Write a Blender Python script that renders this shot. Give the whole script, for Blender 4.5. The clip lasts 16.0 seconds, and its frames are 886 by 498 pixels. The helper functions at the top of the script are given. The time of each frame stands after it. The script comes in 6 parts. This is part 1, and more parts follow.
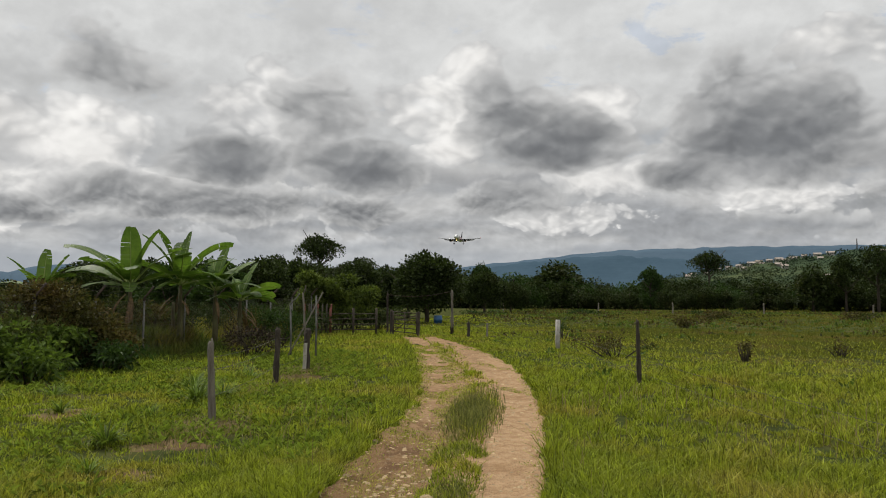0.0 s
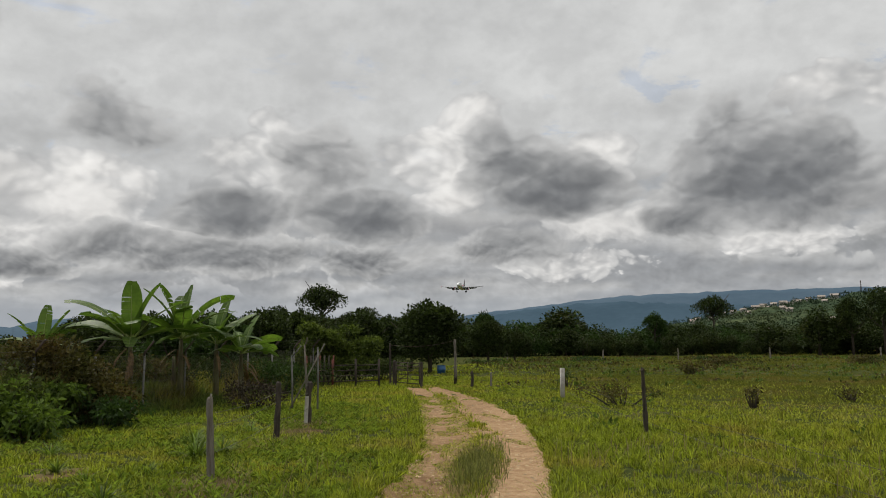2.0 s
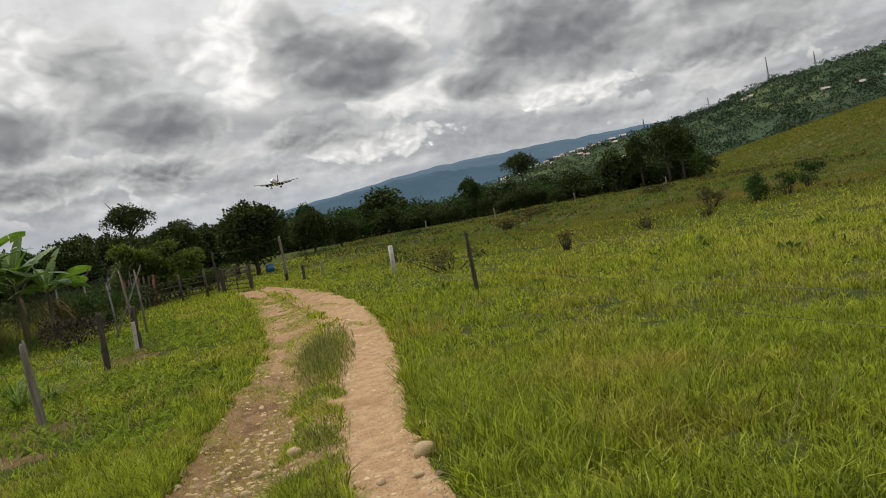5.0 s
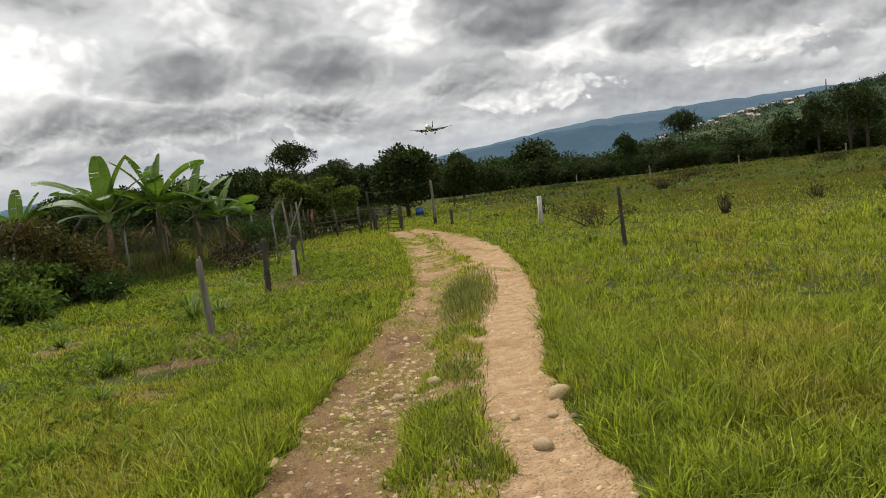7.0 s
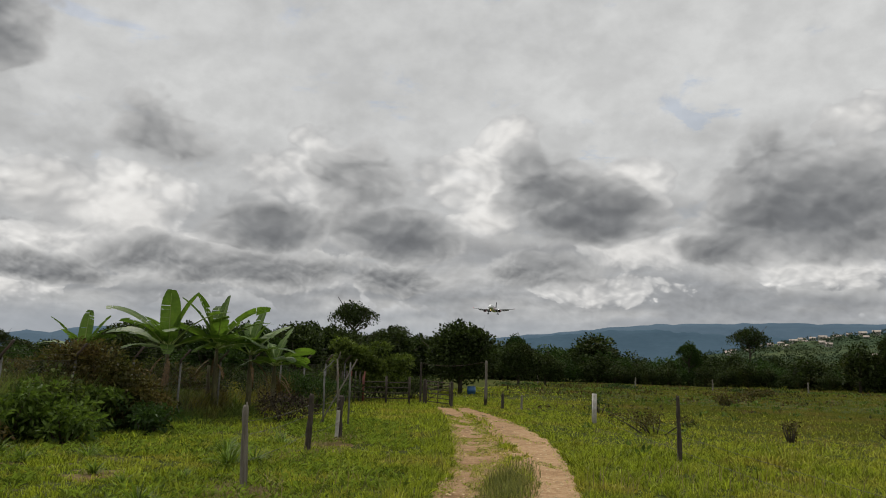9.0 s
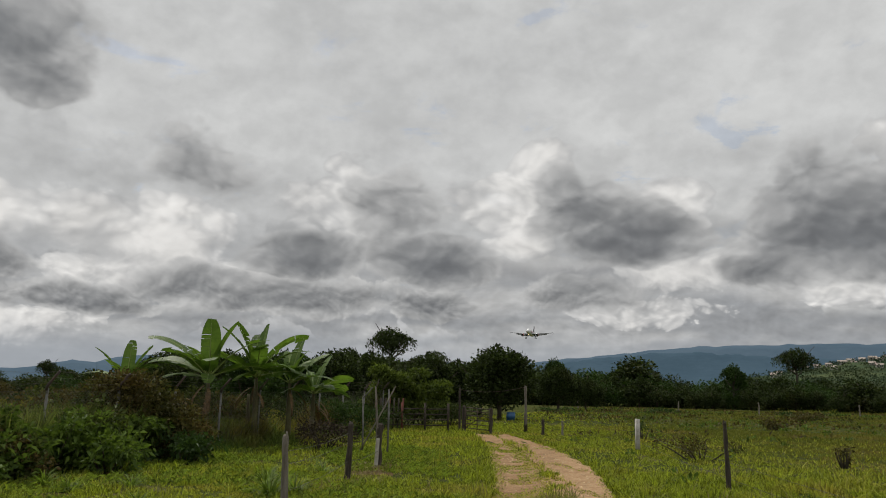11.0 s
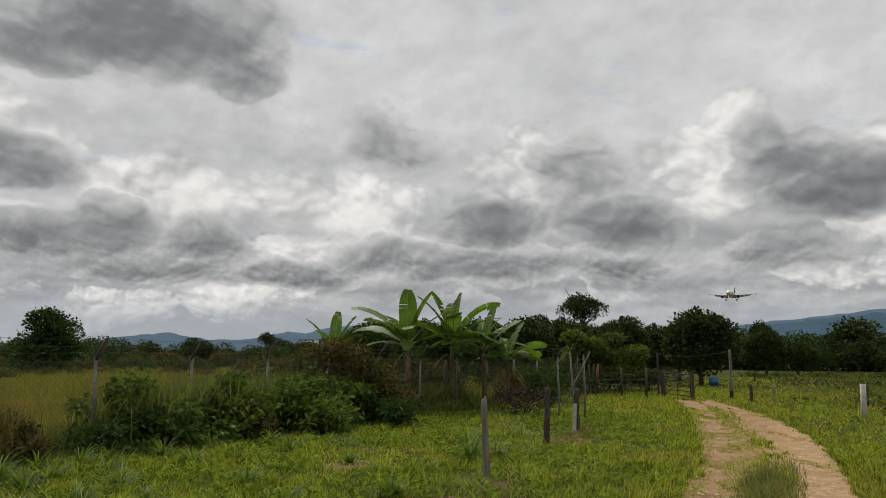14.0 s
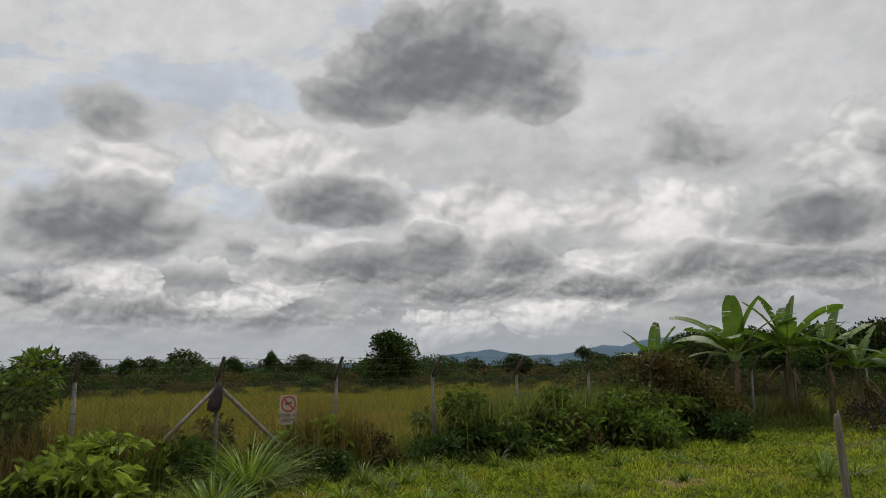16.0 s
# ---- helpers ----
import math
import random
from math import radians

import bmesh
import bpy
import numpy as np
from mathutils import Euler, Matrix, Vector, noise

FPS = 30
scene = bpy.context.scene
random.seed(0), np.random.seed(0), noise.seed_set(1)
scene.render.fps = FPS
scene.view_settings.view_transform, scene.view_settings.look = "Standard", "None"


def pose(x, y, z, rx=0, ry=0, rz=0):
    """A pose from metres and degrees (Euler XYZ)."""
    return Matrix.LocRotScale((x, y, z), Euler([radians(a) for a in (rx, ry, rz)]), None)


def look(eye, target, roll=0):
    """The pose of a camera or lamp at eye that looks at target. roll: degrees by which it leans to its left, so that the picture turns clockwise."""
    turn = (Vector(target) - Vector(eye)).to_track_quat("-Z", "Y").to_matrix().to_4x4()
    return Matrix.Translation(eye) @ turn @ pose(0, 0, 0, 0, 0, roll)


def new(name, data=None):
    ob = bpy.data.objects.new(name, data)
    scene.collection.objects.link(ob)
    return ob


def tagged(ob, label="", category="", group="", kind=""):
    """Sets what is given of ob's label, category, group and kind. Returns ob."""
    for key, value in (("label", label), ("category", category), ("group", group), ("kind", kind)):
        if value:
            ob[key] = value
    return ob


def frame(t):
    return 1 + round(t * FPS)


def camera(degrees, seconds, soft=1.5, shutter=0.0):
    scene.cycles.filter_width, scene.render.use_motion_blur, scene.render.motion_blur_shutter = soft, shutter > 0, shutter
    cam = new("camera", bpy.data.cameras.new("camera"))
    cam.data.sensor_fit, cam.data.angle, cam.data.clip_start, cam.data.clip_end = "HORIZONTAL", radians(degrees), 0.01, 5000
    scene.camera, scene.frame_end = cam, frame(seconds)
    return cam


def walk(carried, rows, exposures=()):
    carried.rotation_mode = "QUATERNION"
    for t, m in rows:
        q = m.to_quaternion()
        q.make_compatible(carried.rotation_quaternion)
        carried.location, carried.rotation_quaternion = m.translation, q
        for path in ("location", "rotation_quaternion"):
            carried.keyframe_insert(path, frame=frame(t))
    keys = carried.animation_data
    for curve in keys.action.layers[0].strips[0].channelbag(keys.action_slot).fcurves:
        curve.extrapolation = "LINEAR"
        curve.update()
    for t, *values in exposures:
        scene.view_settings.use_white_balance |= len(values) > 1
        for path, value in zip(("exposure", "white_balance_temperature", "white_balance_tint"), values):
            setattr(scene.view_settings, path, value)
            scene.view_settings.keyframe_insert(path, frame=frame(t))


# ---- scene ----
# ======== camera ========
cam = camera(61.24, 16.0, soft=1.0)
walk(cam, [
    (0.0, look((0.055, -0.090, 2.044), (0.055, 9.892, 2.637), 0.13)),
    (0.5, look((0.059, -0.114, 2.037), (0.005, 9.862, 2.723), 0.07)),
    (1.0, look((0.052, -0.094, 2.038), (-0.097, 9.865, 2.930), 0.13)),
    (1.5, look((0.049, -0.078, 2.061), (-0.111, 9.858, 3.177), -0.06)),
    (2.0, look((0.083, -0.039, 2.079), (0.056, 9.884, 3.316), -0.76)),
    (2.5, look((0.092, -0.007, 2.072), (0.295, 9.917, 3.286), -1.13)),
    (3.0, look((0.104, -0.010, 2.037), (0.533, 9.921, 3.127), -1.22)),
    (3.5, look((0.092, -0.005, 2.033), (0.695, 9.929, 3.009), -1.48)),
    (4.0, look((0.062, -0.062, 2.022), (1.124, 9.844, 2.884), -2.81)),
    (4.5, look((0.075, -0.089, 2.055), (1.812, 9.747, 2.530), -5.66)),
    (5.0, look((0.066, 0.038, 2.070), (2.256, 9.781, 1.538), -10.64)),
    (5.2, look((0.060, -0.070, 2.092), (1.868, 9.734, 1.307), -11.51)),
    (6.2, look((0.030, -0.050, 2.040), (0.610, 9.870, 0.950), -9.80)),
    (7.3, look((0.004, -0.043, 1.988), (0.147, 9.939, 1.409), -6.06)),
    (7.5, look((-0.000, -0.036, 1.986), (0.218, 9.960, 1.802), -4.89)),
    (8.0, look((0.094, 0.010, 2.067), (0.501, 9.918, 3.352), -0.22)),
    (8.5, look((0.002, -0.087, 2.023), (-0.036, 9.805, 3.487), 1.28)),
    (9.0, look((0.006, -0.102, 2.019), (-0.466, 9.772, 3.528), 1.57)),
    (9.2, look((0.015, -0.071, 2.023), (-0.603, 9.794, 3.543), 1.48)),
    (11.3, look((-0.020, -0.027, 2.056), (-1.058, 9.748, 3.897), 0.93)),
    (11.5, look((-0.013, -0.006, 2.068), (-1.141, 9.764, 3.876), 0.87)),
    (12.0, look((-0.031, 0.050, 2.054), (-1.486, 9.794, 3.766), 0.91)),
    (12.5, look((-0.050, 0.024, 2.034), (-1.892, 9.728, 3.594), 0.82)),
    (13.0, look((-0.051, 0.039, 2.030), (-2.289, 9.681, 3.453), 0.67)),
    (13.5, look((-0.073, 0.106, 2.021), (-2.801, 9.629, 3.387), 0.51)),
    (14.0, look((-0.094, 0.116, 2.019), (-3.464, 9.431, 3.387), 0.33)),
    (14.5, look((-0.122, 0.170, 2.015), (-4.198, 9.196, 3.398), 0.21)),
    (15.0, look((-0.158, 0.189, 2.002), (-5.000, 8.827, 3.398), -0.00)),
    (15.5, look((-0.173, 0.163, 2.008), (-5.844, 8.274, 3.438), -0.50)),
    (16.0, look((-0.195, 0.145, 2.019), (-6.976, 7.326, 3.583), -0.93)),
], [(0.0, 0.05), (1.2, 0.03), (2.0, -0.07), (2.7, -0.02), (3.3, 0.02), (4.0, 0.13), (4.5, 0.06), (5.0, 0.22), (5.2, 0.28), (7.4, 0.40), (8.0, -0.10), (8.7, -0.09), (11.5, -0.16), (12.5, -0.14), (13.5, -0.05), (16.0, -0.08)])

# ======== sky and sun ========
SUN_EL, SUN_AZ = radians(58), radians(-35)       # azimuth from +y towards +x

world = bpy.data.worlds.new("overcast_sky")
scene.world = world
world.use_nodes = True


class Nodes:
    """Short hand for building a node tree."""

    def __init__(self, tree):
        self.t = tree

    def n(self, kind, **props):
        node = self.t.nodes.new(kind)
        for k, v in props.items():
            if k == "operation": node.operation = v
            elif k == "data_type": node.data_type = v
            elif k == "blend_type": node.blend_type = v
            elif k == "interpolation_type": node.interpolation_type = v
            elif k == "noise_dimensions": node.noise_dimensions = v
            elif k == "feature": node.feature = v
        return node

    def put(self, sock, v):
        if isinstance(v, bpy.types.NodeSocket): self.t.links.new(v, sock)
        else: sock.default_value = v

    def math(self, op, a, b=0.0, c=0.0):
        m = self.n("ShaderNodeMath", operation=op)
        for s, v in zip(m.inputs, (a, b, c)): self.put(s, v)
        return m.outputs[0]

    def vec(self, op, a, b=(0, 0, 0)):
        m = self.n("ShaderNodeVectorMath", operation=op)
        self.put(m.inputs[0], a)
        self.put(m.inputs[1], b)
        return m.outputs["Value"] if op in ("LENGTH", "DOT_PRODUCT") else m.outputs[0]

    def ramp(self, v, a, b, lo=0.0, hi=1.0):
        m = self.n("ShaderNodeMapRange", interpolation_type="SMOOTHSTEP")
        for s, x in zip(m.inputs, (v, a, b, lo, hi)): self.put(s, x)
        return m.outputs[0]

    def mix(self, f, a, b, blend="MIX"):
        m = self.n("ShaderNodeMix", data_type="RGBA", blend_type=blend)
        self.put(m.inputs[0], f)
        self.put(m.inputs[6], a if isinstance(a, bpy.types.NodeSocket) else (*a, 1))
        self.put(m.inputs[7], b if isinstance(b, bpy.types.NodeSocket) else (*b, 1))
        return m.outputs[2]

    def noise(self, vec, scale, detail=4.0, rough=0.55, dist=0.0):
        m = self.n("ShaderNodeTexNoise", noise_dimensions="3D")
        if vec is not None: self.put(m.inputs["Vector"], vec)
        m.inputs["Scale"].default_value, m.inputs["Detail"].default_value = scale, detail
        m.inputs["Roughness"].default_value, m.inputs["Distortion"].default_value = rough, dist
        return m.outputs["Fac"], m.outputs["Color"]

    def xyz(self, x, y, z=0.0):
        m = self.n("ShaderNodeCombineXYZ")
        for s, v in zip(m.inputs, (x, y, z)): self.put(s, v)
        return m.outputs[0]


# clouds: azimuth, elevation, half width, half height (degrees), darkness of the base
DARK_PASTURE = [
    (8.7, 11.7, 5.3, 2.3, .95), (5.3, 13.9, 3.6, 2.5, .7), (24.1, 11.8, 7.8, 3.4, .9), (21.6, 14.0, 4.9, 2.5, .6), (-6.3, 9.8, 4.9, 1.9, .95),
    (-16.3, 9.8, 4.6, 1.6, .9), (18.6, 9.0, 3.3, 1.5, .7), (-16.2, 6.5, 6.0, 1.3, .7), (-6.2, 6.3, 3.6, 1.1, .75), (5.0, 7.5, 4.1, 1.5, .6),
    (-9.7, 13.5, 3.8, 2.5, .4), (38.0, 12.0, 9.0, 3.0, .6), (36.0, 8.0, 6.0, 1.4, .7),
]
DARK_AIRFIELD = [
    (-43.0, 23.6, 10.2, 3.8, .97), (-49.8, 20.6, 4.7, 2.0, .8), (-36.0, 20.6, 3.4, 2.0, .75), (-38.2, 8.3, 3.7, 1.4, .7), (-44.5, 8.9, 3.6, 2.0, .7),
    (-31.0, 6.0, 4.8, 1.0, .75), (-41.0, 5.9, 6.0, 1.0, .7), (-19.6, 6.2, 4.7, .9, .6), (-68.7, 10.7, 6.4, 2.7, .85), (-51.5, 12.8, 5.1, 2.1, .85),
    (-49.6, 7.9, 6.4, 1.4, .8), (-68.1, 18.2, 2.9, 1.5, .5), (-23.8, 7.3, 4.6, 1.2, .6), (-72.2, 6.0, 2.3, 1.1, .75), (-24.1, 15.9, 3.1, 2.0, .4),
    (-66.0, 4.3, 6.5, .8, .65), (-56.0, 3.6, 5.5, .7, .6),
]
WHITE_PASTURE = [
    (-0.4, 14.1, 4.3, 2.6, .8), (0.3, 10.7, 2.6, .9, .95), (-13.5, 13.6, 4.5, 2.6, .6), (12.1, 13.8, 2.5, 2.1, .75), (12.5, 8.8, 5.2, 1.2, .85),
    (24.5, 7.3, 4.3, 1.1, .75), (-12.3, 16.7, 2.5, 1.2, .4), (2.5, 17.4, 3.0, 1.6, .5), (9.7, 6.0, 4.6, 1.0, .6), (30.0, 16.5, 5.0, 1.6, .4),
]
WHITE_AIRFIELD = [
    (-26.8, 10.9, 5.0, 2.8, .95), (-39.1, 11.8, 4.6, 2.4, .95), (-44.7, 11.3, 2.4, 2.2, .9), (-32.0, 11.4, 2.8, 1.7, .85), (-42.9, 2.6, 3.1, 1.1, .7),
    (-30.3, 8.1, 3.7, 1.4, .65), (-36.0, 3.4, 3.1, .9, .6), (-57.4, 16.5, 4.3, 2.3, .95), (-50.6, 15.4, 4.7, 2.0, .75), (-67.1, 14.6, 3.5, 1.9, .9),
    (-67.3, 6.5, 3.1, 1.6, .8), (-55.9, 6.3, 2.8, 1.1, .75), (-42.7, 3.4, 3.7, 1.0, .7), (-53.1, 9.2, 4.6, 1.3, .75), (-34.1, 4.2, 4.6, .9, .6),
    (-60.0, 4.9, 4.0, .9, .6), (-20.0, 8.2, 3.0, 1.0, .5),
]


# rows: base and thickness in degrees, frequency, tones of base and top, strength
ROWS = [
    (3.2, 1.5, .13, (.34, .355, .375), (.56, .565, .57), .75), (4.5, 2.0, .11, (.28, .29, .305), (.62, .62, .61), .8), (6.0, 2.6, .10, (.25, .26, .27), (.68, .675, .66), .85),
    (8.2, 3.2, .085, (.27, .275, .285), (.72, .715, .70), .85), (10.8, 4.2, .075, (.32, .325, .33), (.70, .70, .69), .7), (16.5, 4.5, .06, (.42, .425, .43), (.66, .66, .655), .5),
]


def build_sky():
    k = Nodes(world.node_tree)
    world.node_tree.nodes.clear()
    out = k.n("ShaderNodeOutputWorld")
    ray = k.n("ShaderNodeTexCoord").outputs["Generated"]
    sep = k.n("ShaderNodeSeparateXYZ")
    k.put(sep.inputs[0], ray)
    x, y, z = sep.outputs
    el = k.math("MULTIPLY", k.math("ARCSINE", z), 57.2958)
    az = k.math("MULTIPLY", k.math("ARCTAN2", x, y), 57.2958)
    # a flat layer of cloud overhead gives the natural shortening towards the horizon
    lift = k.math("ADD", k.math("MAXIMUM", z, 0.0), 0.10)
    layer = k.xyz(k.math("DIVIDE", x, lift), k.math("DIVIDE", y, lift), 0.3)
    soft, _ = k.noise(layer, 0.6, 4, 0.5, 0.0)
    fine, _ = k.noise(layer, 2.6, 7, 0.62, 0.3)
    # billowing edges
    _, wob = k.noise(k.vec("MULTIPLY", ray, (1, 1, 1.7)), 9.0, 4, 0.5)
    wob = k.vec("SUBTRACT", wob, (0.5, 0.5, 0.5))
    place = k.vec("ADD", k.xyz(az, el), k.vec("MULTIPLY", wob, (3.6, 2.4, 0)))

    # cauliflower heads, coarse ones in the upper clouds and small ones towards the horizon;
    # the second reading, a little nearer the light, gives each head its lit and shaded side
    def heads_at(da, de, size, seed):
        vor = k.n("ShaderNodeTexVoronoi", feature="SMOOTH_F1")
        vor.inputs["Smoothness"].default_value, vor.inputs["Detail"].default_value = 0.5, 2.0
        vor.inputs["Roughness"].default_value, vor.inputs["Lacunarity"].default_value = 0.5, 2.3
        vor.inputs["Scale"].default_value = 1.0 / size
        k.put(vor.inputs["Vector"], k.vec("ADD", k.vec("MULTIPLY", k.vec("ADD", place, (da, de, 0)), (1, 1.45, 0)), (seed, seed, seed)))
        return vor.outputs["Distance"]

    near_h = k.ramp(el, 5.0, 11.0)
    big, small = heads_at(0, 0, 4.2, 3.1), heads_at(0, 0, 2.0, 8.4)
    head = k.math("ADD", k.math("MULTIPLY", big, near_h), k.math("MULTIPLY", small, k.math("SUBTRACT", 1.0, near_h)))
    big2, small2 = heads_at(-.35, .62, 4.2, 3.1), heads_at(-.2, .34, 2.0, 8.4)
    lit = k.math("ADD", k.math("MULTIPLY", k.math("SUBTRACT", big2, big), near_h), k.math("MULTIPLY", k.math("SUBTRACT", small2, small), k.math("SUBTRACT", 1.0, near_h)))
    swell = k.math("SUBTRACT", 0.88, head)
    # clear sky behind, then the high grey veil
    nish = k.n("ShaderNodeTexSky")
    nish.sky_type, nish.sun_disc, nish.sun_elevation, nish.sun_rotation = "NISHITA", False, SUN_EL, SUN_AZ
    clear = k.mix(1.0, nish.outputs[0], (0.11, 0.11, 0.11), "MULTIPLY")
    veil = k.mix(k.ramp(soft, 0.34, 0.66), (0.53, 0.535, 0.535), (0.66, 0.665, 0.66))
    thin = k.ramp(k.math("ADD", fine, k.ramp(az, -70, -40, -0.07, 0.06)), 0.28, 0.48)
    col = k.mix(k.math("MAXIMUM", k.math("MULTIPLY", thin, 1.0), 0.72), clear, veil)
    # rows of heaped cloud, the farther ones lower: flat grey bases, bright uneven tops
    parts = k.n("ShaderNodeSeparateXYZ")
    k.put(parts.inputs[0], place)
    paz, pel = parts.outputs[0], parts.outputs[1]
    low = k.mix(k.ramp(k.noise(k.xyz(k.math("MULTIPLY", az, 0.10), k.math("MULTIPLY", el, 0.34), 2.0), 1.0, 5, 0.5, 0.2)[0], 0.36, 0.64), (0.31, 0.32, 0.335), (0.54, 0.54, 0.535))
    col = k.mix(k.ramp(el, 14.0, 6.0, 0.0, 0.9), col, low)
    for i, (base, thick, freq, dark, bright, amount) in enumerate(ROWS):
        n, _ = k.noise(k.xyz(k.math("MULTIPLY", az, freq), k.math("MULTIPLY", el, freq * 0.5), 3.7 * i), 1.0, 6, 0.55)
        top = k.ramp(n, 0.42, 0.66, -0.15, thick)
        rise = k.math("SUBTRACT", pel, base)
        cover = k.math("MULTIPLY", k.ramp(k.math("ADD", k.math("SUBTRACT", top, rise), k.math("MULTIPLY", swell, 0.8 * thick)), 0.0, 0.24 * thick, 0.0, amount), k.ramp(rise, -0.12 * thick, 0.25 * thick))
        cover = k.math("MULTIPLY", cover, k.ramp(n, 0.46, 0.56))
        shade = k.ramp(rise, 0.05 * thick, 0.8 * thick)
        col = k.mix(cover, col, k.mix(shade, dark, bright))
    # the single clouds: how deep a ray is in any of them, white heaps full at the top, dark ones at the base
    for group, white in ((WHITE_PASTURE + WHITE_AIRFIELD, True), (DARK_PASTURE + DARK_AIRFIELD, False)):
        up, down = (1.0, -0.75) if white else (0.72, -1.25)
        deep = None
        for a, e, w, h, amount in group:
            w, h = w * 1.14, h * (1.0 if white else 1.14)
            dx = k.math("MULTIPLY_ADD", paz, 1 / w, -a / w)
            dy = k.math("MULTIPLY_ADD", pel, 1 / h, -(e - (0 if white else .35 * h)) / h)
            dy = k.math("MAXIMUM", k.math("MULTIPLY", dy, up), k.math("MULTIPLY", dy, down))
            r2 = k.math("MULTIPLY_ADD", dx, dx, k.math("MULTIPLY", dy, dy))
            d = k.math("MULTIPLY_ADD", r2, -amount, amount)
            deep = d if deep is None else k.math("MAXIMUM", deep, d)
        body = k.math("ADD", deep, k.math("MULTIPLY", swell, 1.0 if white else 0.8))
        if white:
            light = k.ramp(k.math("ADD", body, k.math("MULTIPLY", lit, 0.7)), -0.15, 1.15)
            col = k.mix(k.ramp(body, 0.0, 0.20, 0.0, 0.9), col, k.mix(light, (0.53, 0.532, 0.532), (0.83, 0.815, 0.79)))
        else:
            light = k.ramp(k.math("SUBTRACT", deep, k.math("MULTIPLY", lit, 0.55)), -0.25, 1.10)
            col = k.mix(k.ramp(body, -0.06, 0.30, 0.0, 0.94), col, k.mix(light, (0.52, 0.52, 0.515), (0.165, 0.172, 0.182)))
    # small scale modelling of all the cloud, fainter in the high veil
    relief = k.math("MULTIPLY", lit, k.ramp(el, 12.0, 20.0, 0.30, 0.10))
    lump = k.math("ADD", 1.0, k.math("MINIMUM", k.math("MAXIMUM", relief, -0.22), 0.22))
    col = k.mix(1.0, col, k.xyz(lump, lump, lump), "MULTIPLY")
    curl, _ = k.noise(k.vec("MULTIPLY", ray, (1, 1, 1.4)), 15.0, 8, 0.6, 0.0)
    col = k.mix(1.0, col, k.mix(k.ramp(curl, 0.3, 0.7), (0.92, 0.92, 0.92), (1.07, 1.07, 1.068)), "MULTIPLY")
    # haze above the hills
    col = k.mix(k.ramp(el, 4.6, 1.6, 0.0, 0.75), col, (0.40, 0.43, 0.47))
    # an overcast sky is brighter overhead
    gain = k.ramp(el, 28.0, 75.0, 1.0, 1.9)
    bg = k.n("ShaderNodeBackground")
    k.put(bg.inputs[0], col)
    k.put(bg.inputs[1], gain)
    k.t.links.new(bg.outputs[0], out.inputs[0])


build_sky()

sun = new("sun", bpy.data.lights.new("sun", "SUN"))
sun.data.energy, sun.data.angle, sun.data.color = 2.4, radians(10), (1.0, 0.96, 0.88)
sun.matrix_world = look((0, 0, 60), (0 - 60 * math.sin(SUN_AZ) * math.cos(SUN_EL), -60 * math.cos(SUN_AZ) * math.cos(SUN_EL), 60 - 60 * math.sin(SUN_EL)))


# ======== materials ========
def material(name, base, other=None, scale=6.0, rough=0.8, bump=0.0, bump_scale=40.0, metal=0.0, island=0.0, thin=0.0, spec=0.3, stretch=(1, 1, 1), third=None):
    """A surface with two tones mixed by noise at two scales, relief, variation from piece to piece, and light through thin leaves."""
    m = bpy.data.materials.new(name)
    m.use_nodes = True
    k = Nodes(m.node_tree)
    m.node_tree.nodes.clear()
    out = k.n("ShaderNodeOutputMaterial")
    b = k.n("ShaderNodeBsdfPrincipled")
    co = k.vec("MULTIPLY", k.n("ShaderNodeTexCoord").outputs["Object"], stretch)
    f1, _ = k.noise(co, scale, 5, 0.6)
    f2, _ = k.noise(co, scale * 7.3, 3, 0.6)
    f = k.math("ADD", k.math("MULTIPLY", f1, 0.7), k.math("MULTIPLY", f2, 0.3))
    col = k.mix(k.ramp(f, 0.36, 0.64), base, other or tuple(c * 0.7 for c in base))
    if third:
        f3, _ = k.noise(co, scale * 0.23, 3, 0.6)
        col = k.mix(k.ramp(f3, 0.48, 0.68), col, third)
    if island:
        r = k.n("ShaderNodeNewGeometry").outputs["Random Per Island"]
        col = k.mix(1.0, col, k.mix(r, (1 - island,) * 3, (1 + island, 1 + island * 0.95, 1 + island * 0.6)), "MULTIPLY")
    k.put(b.inputs["Base Color"], col)
    b.inputs["Roughness"].default_value, b.inputs["Metallic"].default_value = rough, metal
    b.inputs["Specular IOR Level"].default_value = spec
    if bump:
        fb, _ = k.noise(co, bump_scale, 4, 0.6)
        n = k.n("ShaderNodeBump")
        n.inputs["Strength"].default_value, n.inputs["Distance"].default_value = bump, 0.02
        k.put(n.inputs["Height"], fb)
        k.t.links.new(n.outputs[0], b.inputs["Normal"])
    if thin:
        tr = k.n("ShaderNodeBsdfTranslucent")
        k.put(tr.inputs[0], k.mix(1.0, col, (1.15, 1.25, 0.6), "MULTIPLY"))
        mx = k.n("ShaderNodeMixShader")
        mx.inputs[0].default_value = thin
        k.t.links.new(b.outputs[0], mx.inputs[1])
        k.t.links.new(tr.outputs[0], mx.inputs[2])
        k.t.links.new(mx.outputs[0], out.inputs[0])
    else:
        k.t.links.new(b.outputs[0], out.inputs[0])
    return m


